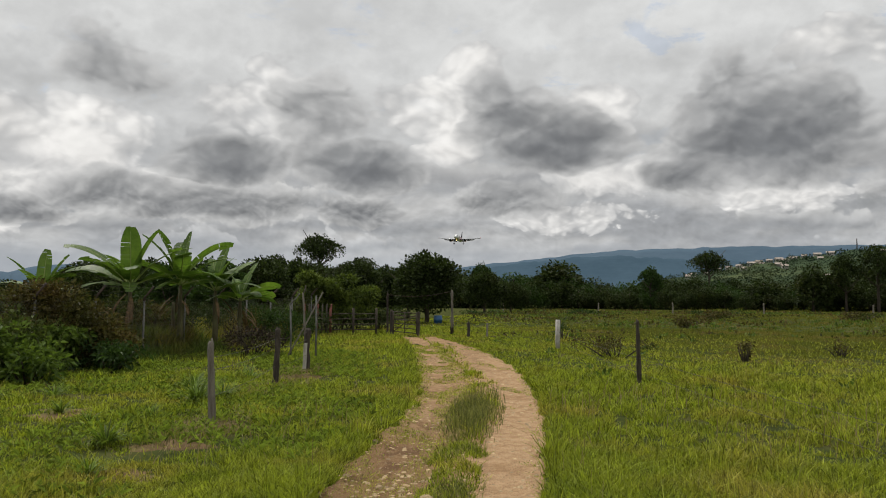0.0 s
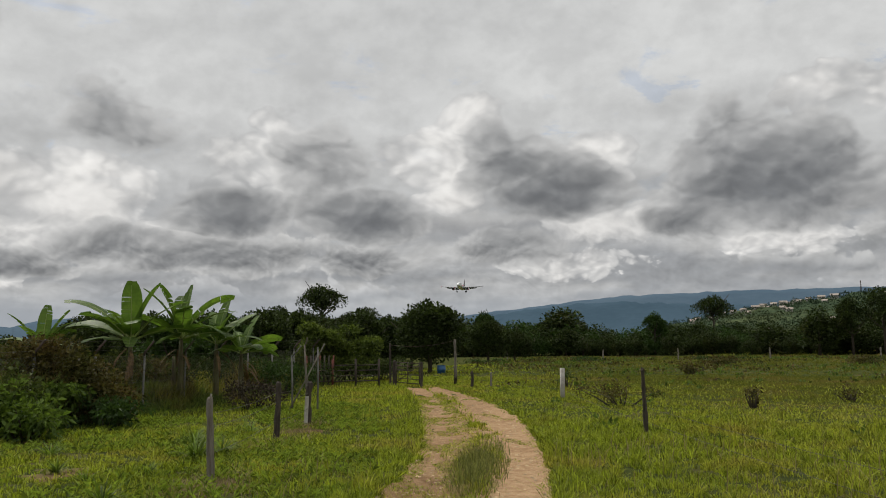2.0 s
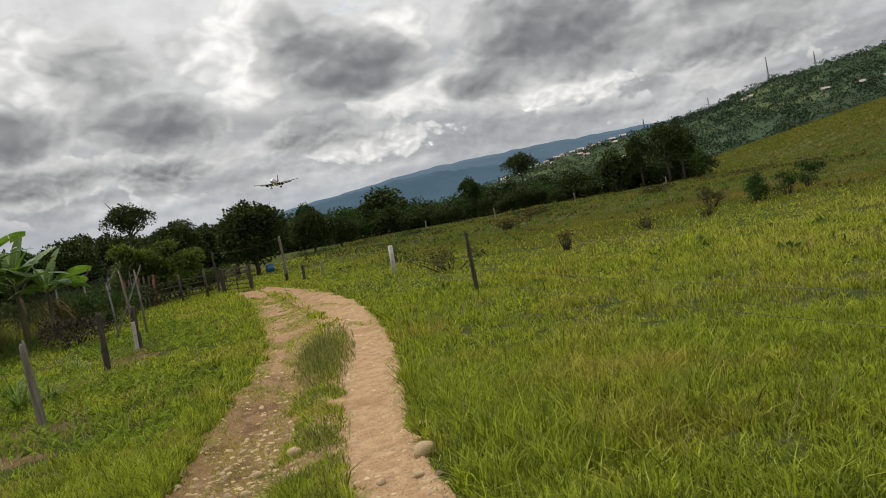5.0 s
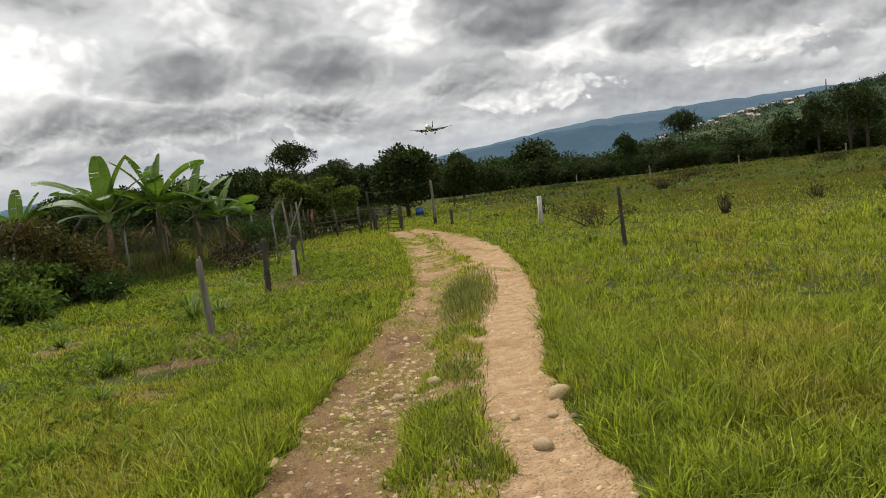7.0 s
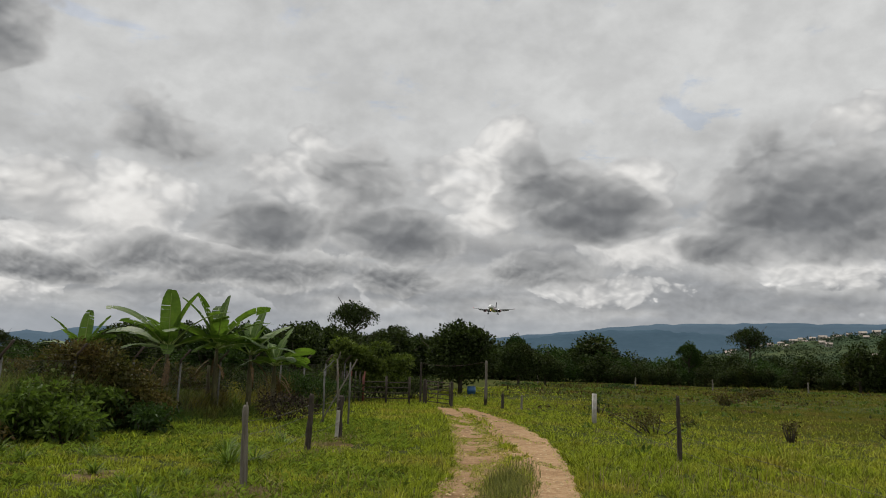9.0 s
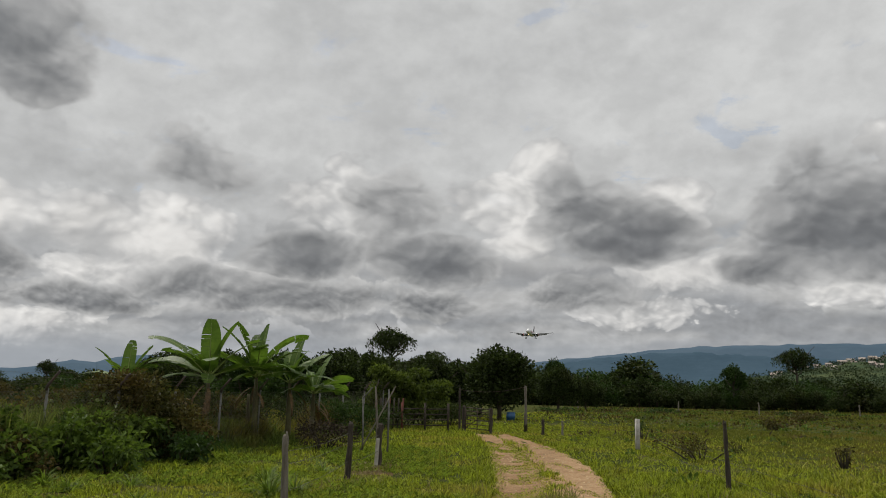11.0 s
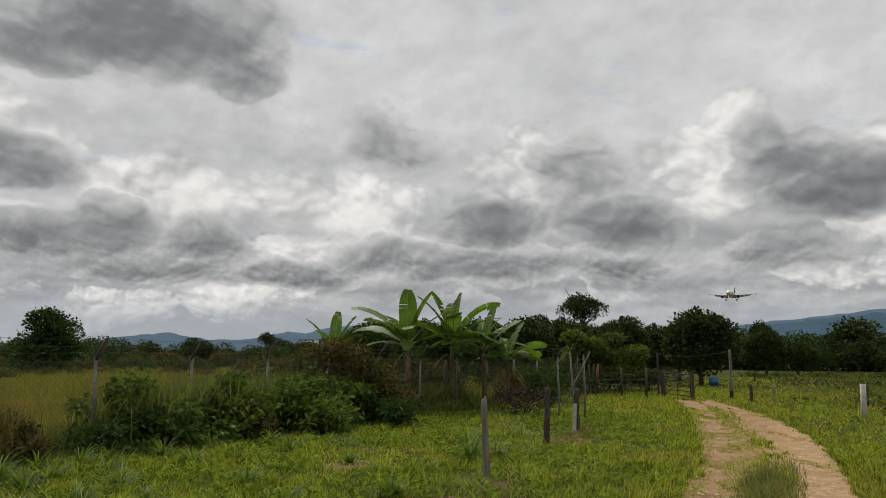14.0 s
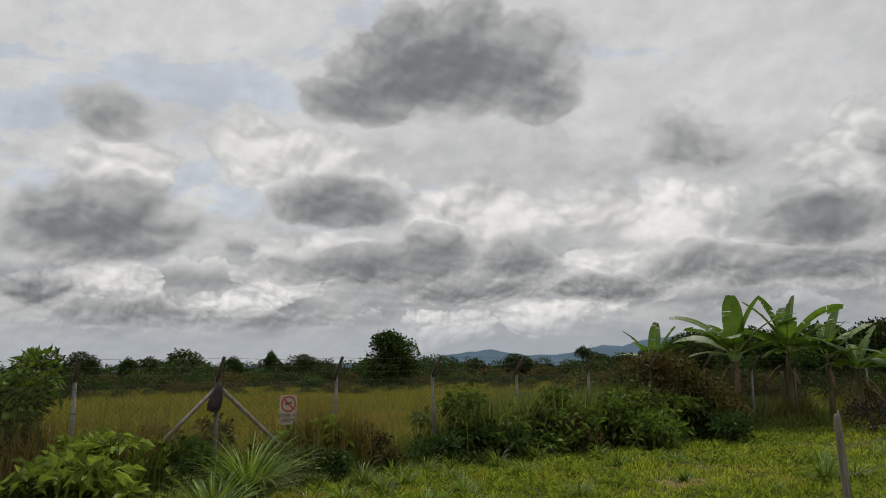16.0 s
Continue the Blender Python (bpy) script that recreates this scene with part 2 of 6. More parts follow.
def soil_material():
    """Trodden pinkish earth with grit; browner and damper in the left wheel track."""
    m = bpy.data.materials.new("soil")
    m.use_nodes = True
    k = Nodes(m.node_tree)
    m.node_tree.nodes.clear()
    out = k.n("ShaderNodeOutputMaterial")
    b = k.n("ShaderNodeBsdfPrincipled")
    co = k.n("ShaderNodeTexCoord").outputs["Object"]
    big, _ = k.noise(co, 1.3, 5, 0.6)
    mid, _ = k.noise(co, 6.0, 5, 0.65)
    fine, _ = k.noise(co, 45.0, 5, 0.7)
    col = k.mix(k.ramp(mid, 0.36, 0.66), (0.490, 0.328, 0.190), (0.350, 0.222, 0.122))
    col = k.mix(k.ramp(big, 0.50, 0.72, 0, 0.75), col, (0.275, 0.160, 0.080))
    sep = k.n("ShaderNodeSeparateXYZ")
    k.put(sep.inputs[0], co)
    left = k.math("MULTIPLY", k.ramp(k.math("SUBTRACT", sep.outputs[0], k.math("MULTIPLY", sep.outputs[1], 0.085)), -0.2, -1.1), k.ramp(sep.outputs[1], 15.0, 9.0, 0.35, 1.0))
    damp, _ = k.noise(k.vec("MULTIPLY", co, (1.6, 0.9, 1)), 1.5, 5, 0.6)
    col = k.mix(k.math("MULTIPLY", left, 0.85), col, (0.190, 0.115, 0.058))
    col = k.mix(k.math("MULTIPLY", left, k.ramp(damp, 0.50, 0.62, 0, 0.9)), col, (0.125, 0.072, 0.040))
    grit = []
    for scale in (34.0, 85.0):
        vor = k.n("ShaderNodeTexVoronoi")
        k.put(vor.inputs["Vector"], co)
        vor.inputs["Scale"].default_value = scale
        grit.append((vor.outputs["Distance"], vor.outputs["Color"]))
    for (dist, shade), amount in zip(grit, (0.55, 0.4)):
        s = k.n("ShaderNodeSeparateXYZ")
        k.put(s.inputs[0], shade)
        piece = k.math("MULTIPLY", k.ramp(dist, 0.42, 0.30), k.ramp(s.outputs[0], 0.55, 0.7, 0, amount))
        col = k.mix(piece, col, k.mix(s.outputs[1], (0.52, 0.40, 0.26), (0.22, 0.15, 0.09)))
    col = k.mix(k.ramp(fine, 0.35, 0.7, 0, 0.35), col, (0.19, 0.12, 0.066))
    k.put(b.inputs["Base Color"], col)
    b.inputs["Roughness"].default_value = 0.95
    b.inputs["Specular IOR Level"].default_value = 0.0
    n = k.n("ShaderNodeBump")
    n.inputs["Strength"].default_value, n.inputs["Distance"].default_value = 1.0, 0.03
    h = k.math("ADD", k.math("MULTIPLY", fine, 0.5), k.math("ADD", k.math("MULTIPLY", mid, 0.8), k.ramp(grit[0][0], 0.5, 0.15, 0, 0.45)))
    k.put(n.inputs["Height"], h)
    k.t.links.new(n.outputs[0], b.inputs["Normal"])
    k.t.links.new(b.outputs[0], out.inputs[0])
    return m


M = dict(
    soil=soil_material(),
    turf=material("turf", (0.062, 0.074, 0.022), (0.036, 0.044, 0.015), 2.6, 0.95, 1.0, 14.0, third=(0.092, 0.086, 0.032), spec=0.0),
    grass=material("grass", (0.285, 0.318, 0.042), (0.166, 0.202, 0.028), 1.9, 0.6, island=0.7, thin=0.42, third=(0.30, 0.265, 0.062), spec=0.12),
    meadow=material("meadow_grass", (0.325, 0.340, 0.056), (0.190, 0.212, 0.036), 1.4, 0.6, island=0.65, thin=0.45, third=(0.34, 0.315, 0.080), spec=0.12),
    lush=material("lush_grass", (0.140, 0.200, 0.036), (0.090, 0.135, 0.025), 3.0, 0.55, island=0.6, thin=0.4, third=(0.19, 0.18, 0.05), spec=0.2),
    dry=material("dry_grass", (0.225, 0.215, 0.048), (0.155, 0.146, 0.038), 1.0, 0.7, island=0.5, thin=0.4, third=(0.26, 0.18, 0.055), spec=0.1),
    pasture=material("far_pasture", (0.172, 0.180, 0.042), (0.110, 0.120, 0.031), 0.6, 0.8, island=0.28, thin=0.3, third=(0.215, 0.165, 0.060), spec=0.0),
    rank=material("rank_grass", (0.105, 0.140, 0.034), (0.070, 0.098, 0.026), 2.0, 0.5, island=0.55, thin=0.35, third=(0.15, 0.115, 0.045), spec=0.1),
    cane=material("cane_grass", (0.165, 0.200, 0.070), (0.105, 0.130, 0.045), 1.6, 0.5, island=0.6, thin=0.35, third=(0.20, 0.17, 0.07), spec=0.15),
    seed=material("seed_grass", (0.190, 0.130, 0.055), (0.140, 0.115, 0.042), 2.0, 0.7, island=0.5, thin=0.3, spec=0.1),
    straw=material("straw", (0.30, 0.235, 0.13), (0.20, 0.16, 0.085), 1.5, 0.8, island=0.35, thin=0.2),
    earth=material("bare_earth", (0.180, 0.122, 0.066), (0.125, 0.086, 0.046), 3.5, 0.95, 1.0, 22.0, third=(0.15, 0.135, 0.055), spec=0.0),
    stone=material("stone", (0.480, 0.370, 0.235), (0.300, 0.215, 0.125), 9.0, 0.9, 0.5, 60.0, island=0.35, spec=0.1),
    leaf_dark=material("leaf_dark", (0.048, 0.068, 0.022), (0.024, 0.035, 0.013), 0.6, 0.65, island=0.6, thin=0.2, third=(0.050, 0.052, 0.019), spec=0.1),
    leaf_mid=material("leaf_mid", (0.046, 0.080, 0.022), (0.030, 0.055, 0.016), 0.7, 0.55, island=0.5, thin=0.25, spec=0.1),
    leaf_scrub=material("leaf_scrub", (0.078, 0.095, 0.030), (0.045, 0.060, 0.020), 0.7, 0.6, island=0.6, thin=0.25, third=(0.090, 0.078, 0.030), spec=0.1),
    tuft=material("tuft_grass", (0.195, 0.205, 0.075), (0.125, 0.135, 0.050), 2.0, 0.6, island=0.6, thin=0.35, third=(0.24, 0.21, 0.10), spec=0.1),
    strap=material("strap_grass", (0.150, 0.215, 0.040), (0.090, 0.135, 0.028), 2.0, 0.5, island=0.6, thin=0.4, third=(0.21, 0.20, 0.07), spec=0.15),
    leaf_shrub=material("leaf_shrub", (0.120, 0.155, 0.038), (0.070, 0.098, 0.026), 0.9, 0.5, island=0.6, thin=0.3, spec=0.1),
    leaf_light=material("leaf_light", (0.215, 0.275, 0.058), (0.125, 0.175, 0.040), 1.2, 0.5, island=0.55, thin=0.3, spec=0.1),
    leaf_brown=material("leaf_brown", (0.082, 0.080, 0.030), (0.092, 0.062, 0.030), 1.6, 0.6, island=0.6, thin=0.25, third=(0.055, 0.075, 0.024), spec=0.1),
    brush=material("dead_brush", (0.060, 0.045, 0.028), (0.040, 0.030, 0.020), 3.0, 0.9, island=0.5),
    leaf_weed=material("leaf_weed", (0.115, 0.165, 0.036), (0.065, 0.105, 0.025), 2.0, 0.45, island=0.55, thin=0.3, spec=0.1),
    leaf_lawn=material("leaf_lawn", (0.220, 0.280, 0.052), (0.140, 0.190, 0.036), 2.0, 0.5, island=0.65, thin=0.35, spec=0.1),
    # woodland green, lightened and blued by distance haze put into the colour
    leaf_far=material("leaf_far", (0.054, 0.080, 0.048), (0.038, 0.057, 0.037), 0.02, 0.9, island=0.35, third=(0.090, 0.112, 0.060), spec=0.0),
    bark=material("bark", (0.085, 0.068, 0.050), (0.045, 0.036, 0.028), 5.0, 0.95, 0.8, 30.0, stretch=(1, 1, 0.25)),
    pale_bark=material("pale_bark", (0.26, 0.23, 0.19), (0.15, 0.13, 0.105), 5.0, 0.95, 0.6, 30.0, stretch=(1, 1, 0.25)),
    # hillside green with some distance haze mixed into its tones
    far_hill=material("far_hill", (0.052, 0.074, 0.040), (0.036, 0.054, 0.032), 0.03, 0.95, third=(0.090, 0.108, 0.050), spec=0.0),
    # distance haze is put into these two colours: blue-grey, paler on the farther range
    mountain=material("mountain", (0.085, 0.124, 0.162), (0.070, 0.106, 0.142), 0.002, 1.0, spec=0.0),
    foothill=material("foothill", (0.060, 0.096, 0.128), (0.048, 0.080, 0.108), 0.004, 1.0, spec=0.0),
)


# ======== building helpers ========
rng = np.random.default_rng(7)


class Geo:
    """Collects vertices and faces of one mesh."""

    def __init__(self):
        self.v, self.f = [], []

    def add(self, verts, faces):
        o = len(self.v)
        self.v.extend([tuple(p) for p in verts])
        self.f.extend([tuple(i + o for i in face) for face in faces])

    def tube(self, points, radii, n=8, caps=True, wobble=0.0, flat=1.0):
        """A round stick along points with a radius at each."""
        pts = [Vector(p) for p in points]
        rings, old = [], None
        for i, p in enumerate(pts):
            d = (pts[min(i + 1, len(pts) - 1)] - pts[max(i - 1, 0)]).normalized()
            a = d.orthogonal().normalized() if old is None else (old - d * old.dot(d)).normalized()
            old = a
            b = d.cross(a)
            r = radii[i] if hasattr(radii, "__len__") else radii
            rings.append([p + (a * math.cos(2 * math.pi * j / n) + b * flat * math.sin(2 * math.pi * j / n)) * r * (1 + wobble * (rng.random() - 0.5)) for j in range(n)])
        faces = [(i * n + j, i * n + (j + 1) % n, (i + 1) * n + (j + 1) % n, (i + 1) * n + j) for i in range(len(pts) - 1) for j in range(n)]
        if caps:
            faces += [tuple(range(n))[::-1], tuple((len(pts) - 1) * n + j for j in range(n))]
        self.add([q for ring in rings for q in ring], faces)

    def box(self, m, sx, sy, sz, bevel=0.0):
        """A box of full sizes at the pose m, with its long edges eased."""
        b = min(bevel, sx / 3, sy / 3)
        x, y, z = sx / 2, sy / 2, sz / 2
        ring = [(-x + b, -y), (x - b, -y), (x, -y + b), (x, y - b), (x - b, y), (-x + b, y), (-x, y - b), (-x, -y + b)] if b > 0 else [(-x, -y), (x, -y), (x, y), (-x, y)]
        n = len(ring)
        verts = [m @ Vector((px, py, s)) for s in (-z, z) for px, py in ring]
        self.add(verts, [tuple(range(n))[::-1], tuple(range(n, 2 * n))] + [(i, (i + 1) % n, n + (i + 1) % n, n + i) for i in range(n)])

    def ball(self, c, rx, ry, rz, rings=6, segs=10, rough=0.0):
        verts, faces = [(c[0], c[1], c[2] - rz)], []
        for i in range(1, rings):
            a = -math.pi / 2 + math.pi * i / rings
            for j in range(segs):
                b = 2 * math.pi * j / segs
                s = 1 + rough * (rng.random() - 0.5)
                verts.append((c[0] + rx * s * math.cos(a) * math.cos(b), c[1] + ry * s * math.cos(a) * math.sin(b), c[2] + rz * s * math.sin(a)))
        verts.append((c[0], c[1], c[2] + rz))
        top = len(verts) - 1
        for j in range(segs):
            faces.append((0, 1 + (j + 1) % segs, 1 + j))
            faces.append((top, top - segs + j, top - segs + (j + 1) % segs))
        for i in range(rings - 2):
            for j in range(segs):
                a, b = 1 + i * segs + j, 1 + i * segs + (j + 1) % segs
                faces.append((a, b, b + segs, a + segs))
        self.add(verts, faces)

    def mesh(self, name, mat, smooth=True):
        me = bpy.data.meshes.new(name)
        me.from_pydata(self.v, [], self.f)
        me.materials.append(mat)
        me.polygons.foreach_set("use_smooth", [smooth] * len(me.polygons))
        me.update()
        return me


def quick_mesh(name, verts, faces, mat, smooth=False):
    """A mesh out of arrays: verts (n, 3), faces (m, 3 or 4)."""
    me = bpy.data.meshes.new(name)
    k = faces.shape[1]
    me.vertices.add(len(verts))
    me.vertices.foreach_set("co", np.ascontiguousarray(verts, np.float32).ravel())
    me.loops.add(faces.size)
    me.loops.foreach_set("vertex_index", np.ascontiguousarray(faces, np.int32).ravel())
    me.polygons.add(len(faces))
    me.polygons.foreach_set("loop_start", np.arange(0, faces.size, k, dtype=np.int32))
    me.polygons.foreach_set("use_smooth", np.full(len(faces), smooth))
    me.materials.append(mat)
    me.update(calc_edges=True)
    return me


def part(name, data, parent=None, label="", m=None):
    ob = new(name, data)
    if parent is not None: ob.parent = parent
    if m is not None: ob.matrix_basis = m
    if label: ob["label"] = label
    return ob


def thing(name, m, label, category, group="", kind="", data=None):
    ob = new(name, data)
    ob.matrix_basis = m
    return tagged(ob, label, category, group, kind)


def unit(a):
    return a / np.maximum(np.linalg.norm(a, axis=-1, keepdims=True), 1e-9)


def leaf_mesh(name, pos, along, size, mat, ratio=0.5, fold=0.12, droop=0.0):
    """Many folded, pointed leaves: at pos, growing along, of these lengths."""
    n = len(pos)
    along = unit(along)
    side = unit(np.cross(along, rng.normal(size=(n, 3)) + [0, 0, 1.2]))
    up = np.cross(side, along)
    s = size[:, None]
    mid = pos + along * s * 0.45
    tip = pos + along * s + np.array([0, 0, -1.0]) * s * droop
    v = np.stack([pos, mid + side * s * ratio / 2 + up * s * fold, tip, mid - side * s * ratio / 2 + up * s * fold], 1).reshape(-1, 3)
    i = np.arange(n)[:, None] * 4
    f = np.concatenate([i + [0, 1, 2], i + [0, 2, 3]])
    return quick_mesh(name, v, f, mat)


def lobes_cloud(n, lobes, shell=0.55, flat=0.9):
    """Points and outward ways on the shells of several uneven balls (x, y, z, rx, ry, rz)."""
    lobes = np.asarray(lobes, float)
    w = (lobes[:, 3] * lobes[:, 4]) ** 1.0
    which = rng.choice(len(lobes), n, p=w / w.sum())
    d = unit(rng.normal(size=(n, 3)))
    d[:, 2] = np.where((d[:, 2] < -0.3) & (rng.random(n) < 0.7), -d[:, 2], d[:, 2])
    r = shell + (1.08 - shell) * rng.random(n) ** 0.6
    r *= 1 + 0.16 * np.sin(d[:, 0] * 7 + which) * np.cos(d[:, 1] * 6 + which * 2)
    pos = lobes[which, :3] + d * lobes[which, 3:] * r[:, None]
    way = d * [1, 1, flat] + rng.normal(size=(n, 3)) * 0.7
    return pos, way


def smooth01(v, a, b):
    t = np.clip((np.asarray(v, float) - a) / (b - a), 0, 1)
    return t * t * (3 - 2 * t)


def waves(x, y, s):
    """A cheap uneven field between about -1 and 1."""
    return (np.sin(x * s + 1.3 * np.sin(y * s * 0.7)) + np.sin(y * s * 1.13 + 1.7 * np.sin(x * s * 0.53 + 2)) + np.sin((x + y) * s * 0.61 + 0.5)) / 3


# the two wheel tracks: y, outer left, inner left, inner right, outer right
TRACK = np.array([
    (-18, -1.5, -.45, .40, 1.15), (2, -1.5, -.45, .40, 1.15), (5, -1.45, -.44, .34, 1.06), (6, -1.34, -.41, .31, .98), (7.3, -1.22, -.28, .38, 1.03),
    (9.0, -1.05, -.16, .54, 1.27), (10.5, -.86, .10, .62, 1.50), (12, -.66, .15, .92, 1.66), (14.4, -.44, .34, 1.16, 1.88),
    (17.8, -.46, .75, 1.30, 2.03), (20.5, -.60, .62, .95, 2.05), (24, -.82, .25, .75, 1.72), (28, -1.02, -.05, .35, 1.15), (32, -1.45, -.55, -.25, .45), (36, -1.9, -1.2, -1.1, -.6)])


def track_at(y):
    return [np.interp(y, TRACK[:, 0], TRACK[:, c]) for c in range(1, 5)]


def on_track(x, y, margin=0.0):
    a, b, c, d = track_at(y)
    e = 0.10 * waves(x * 0.2, y, 5.0) + 0.06 * waves(x * 0.2 + 9, y, 13.0) - margin
    inside = ((x > a - e) & (x < b + e)) | ((x > c - e) & (x < d + e))
    return inside & (y > -18) & (y < 35.5)


def height(x, y):
    """The lie of the land."""
    x, y = np.asarray(x, float), np.asarray(y, float)
    r = np.hypot(x, y)
    z = -0.9 * smooth01(r, 45, 150) + 0.04 * waves(x, y, 0.45) * smooth01(r, 3, 12) + 0.02 * waves(x, y, 1.9)
    z = z + 0.13 * np.maximum(0, x - 0.55 * y - 15) * smooth01(x - 0.55 * y, 15, 40) * smooth01(r, 30, 120) * (r < 900) + 0.10 * waves(x, y, 0.09) * smooth01(r, 20, 60)
    a, b, c, d = track_at(y)
    w = np.clip(np.minimum(x - a, d - x) / 0.25, 0, 1)
    mid = np.clip(np.minimum(x - b, c - x) / 0.2, 0, 1) * (y < 18)
    return z - (0.05 * w - 0.05 * mid) * (y < 36) * (y > -18)


def hz(x, y):
    return float(height(x, y))


# ======== ground, track, distance ========
def build_ground():
    rings = np.concatenate([np.linspace(0.05, 16, 90), 16 * 1.062 ** np.arange(1, 95)])
    segs = 300
    a = np.linspace(0, 2 * np.pi, segs, endpoint=False)
    x = rings[:, None] * np.sin(a)
    y = rings[:, None] * np.cos(a)
    z = height(x, y)
    v = np.stack([x, y, z], -1).reshape(-1, 3)
    i = np.arange(len(rings) - 1)[:, None] * segs
    j = np.arange(segs)
    f = np.stack([i + j, i + segs + j, i + segs + (j + 1) % segs, i + (j + 1) % segs], -1).reshape(-1, 4)[:, ::-1]
    g = new("ground", quick_mesh("ground", v, f, M["turf"], True))
    tagged(g, "short grazed pasture turf, patchy green and yellowish", "ground", kind="structure")


def build_track():
    """Worn earth of the two wheel tracks, with ragged edges."""
    g_v, g_f = [], []
    ys = np.arange(-17.8, 35.4, 0.12)
    cols = 25
    left, right = np.interp(ys, TRACK[:, 0], TRACK[:, 1]), np.interp(ys, TRACK[:, 0], TRACK[:, 4])
    left = left - 0.10 * waves(left * .2, ys, 5.0) - 0.05 * rng.random(len(ys)) - 0.05
    right = right + 0.07 * waves(right * .2 + 4, ys, 5.0) + 0.04 * rng.random(len(ys)) + 0.03
    u = np.linspace(0, 1, cols)
    x = left[:, None] + (right - left)[:, None] * u
    y = ys[:, None] + 0 * u
    z = height(x, y) + 0.022 + 0.006 * waves(x * 3, y * 3, 2.5) + 0.004 * rng.normal(size=x.shape)
    z[:, 0] -= 0.05
    z[:, -1] -= 0.05
    g_v.append(np.stack([x, y, z], -1).reshape(-1, 3))
    i = np.arange(len(ys) - 1)[:, None] * cols
    j = np.arange(cols - 1)
    g_f.append(np.stack([i + j, i + j + 1, i + cols + j + 1, i + cols + j], -1).reshape(-1, 4))
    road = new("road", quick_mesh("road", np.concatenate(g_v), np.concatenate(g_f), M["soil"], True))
    tagged(road, "dusty earth farm track with two worn wheel ruts", "track", kind="structure")


def ridge(name, mat, label, dist, az0, az1, profile, depth, n=160, bumps=1.0):
    """A hill range: crest elevations in degrees over azimuths, with a sloping face towards the viewer."""
    az = np.linspace(az0, az1, n)
    el = np.interp(az, [p[0] for p in profile], [p[1] for p in profile])
    rows = 14
    v = []
    for i in range(rows):
        u = i / (rows - 1)
        d = dist - depth * (1 - u)
        top = 2.0 + dist * np.tan(np.radians(el))
        wob = bumps * dist * 0.0012 * (waves(az * 3, u * 9 + az * 0, 1.1) + 0.6 * waves(az * 9, u * 17 + az * 0, 1.3))
        h = -3 + (top + 3) * (u ** 1.25) + wob * (0.25 + u)
        v.append(np.stack([d * np.sin(np.radians(az)), d * np.cos(np.radians(az)), h], -1))
    back = v[-1] + [0, 0, 0]
    back[:, 0] *= 1.08
    back[:, 1] *= 1.08
    back[:, 2] = -5
    v.append(back)
    rows += 1
    v = np.concatenate(v)
    i = np.arange(rows - 1)[:, None] * n
    j = np.arange(n - 1)
    f = np.stack([i + j, i + j + 1, i + n + j + 1, i + n + j], -1).reshape(-1, 4)
    ob = new(name, quick_mesh(name, v, f, mat, True))
    return tagged(ob, label, "hill", kind="structure")


build_ground()
build_track()
# the blue of these ridges is haze painted into their base colour
ridge("backdrop", M["mountain"], "far mountain range under low cloud, haze blue in its colour", 4200, -34, 60,
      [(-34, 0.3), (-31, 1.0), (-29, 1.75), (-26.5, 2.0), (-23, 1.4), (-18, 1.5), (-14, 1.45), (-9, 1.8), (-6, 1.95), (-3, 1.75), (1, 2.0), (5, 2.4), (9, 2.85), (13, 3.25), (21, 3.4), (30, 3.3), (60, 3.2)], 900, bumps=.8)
ridge("backdrop", M["mountain"], "faint hills on the skyline, haze blue in their colour", 4100, -90, -30,
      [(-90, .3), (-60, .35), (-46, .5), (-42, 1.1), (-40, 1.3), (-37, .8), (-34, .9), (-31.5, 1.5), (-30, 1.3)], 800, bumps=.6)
ridge("backdrop", M["foothill"], "nearer foothills below the mountain range, haze blue in their colour", 3300, -12, 40,
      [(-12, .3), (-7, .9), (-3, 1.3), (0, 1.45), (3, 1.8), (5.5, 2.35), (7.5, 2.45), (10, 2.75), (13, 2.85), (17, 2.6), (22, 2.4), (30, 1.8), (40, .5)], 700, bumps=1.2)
HILL = [(14, .7), (18, 1.3), (22.5, 2.15), (25.6, 2.55), (29.5, 3.0), (33.8, 3.55), (36, 4.1), (37.7, 4.5), (40.6, 4.8), (44.8, 5.1), (52, 5.8), (62, 5.6), (75, 4.0), (90, 2.0)]
ridge("hillside", M["far_hill"], "green wooded hillside with scattered houses", 1100, 14, 90, HILL, 700, 220, bumps=2.0)


# ======== trees ========
def trunk_geo(g, h, r, lean=0.0, limbs=4, spread=0.4, crown0=0.4):
    top = Vector((lean * h, lean * h * 0.4, h * 0.82))
    pts = [(0, 0, -0.15), (lean * h * .1, 0, h * .2), (lean * h * .45, lean * h * .1, h * .5), tuple(top)]
    g.tube(pts, [r * 1.25, r, r * .75, r * .25], 8, wobble=.15)
    for i in range(limbs):
        a = 2 * math.pi * (i + rng.random() * .6) / limbs
        z0 = h * (crown0 + 0.25 * rng.random())
        base = Vector((lean * z0, lean * z0 * .3, z0))
        end = base + Vector((math.cos(a), math.sin(a), 0.75)) * h * spread * (0.7 + .5 * rng.random())
        midp = base.lerp(end, .5) + Vector((0, 0, -h * .03))
        g.tube([base, midp, end], [r * .5, r * .33, r * .1], 6, wobble=.15)


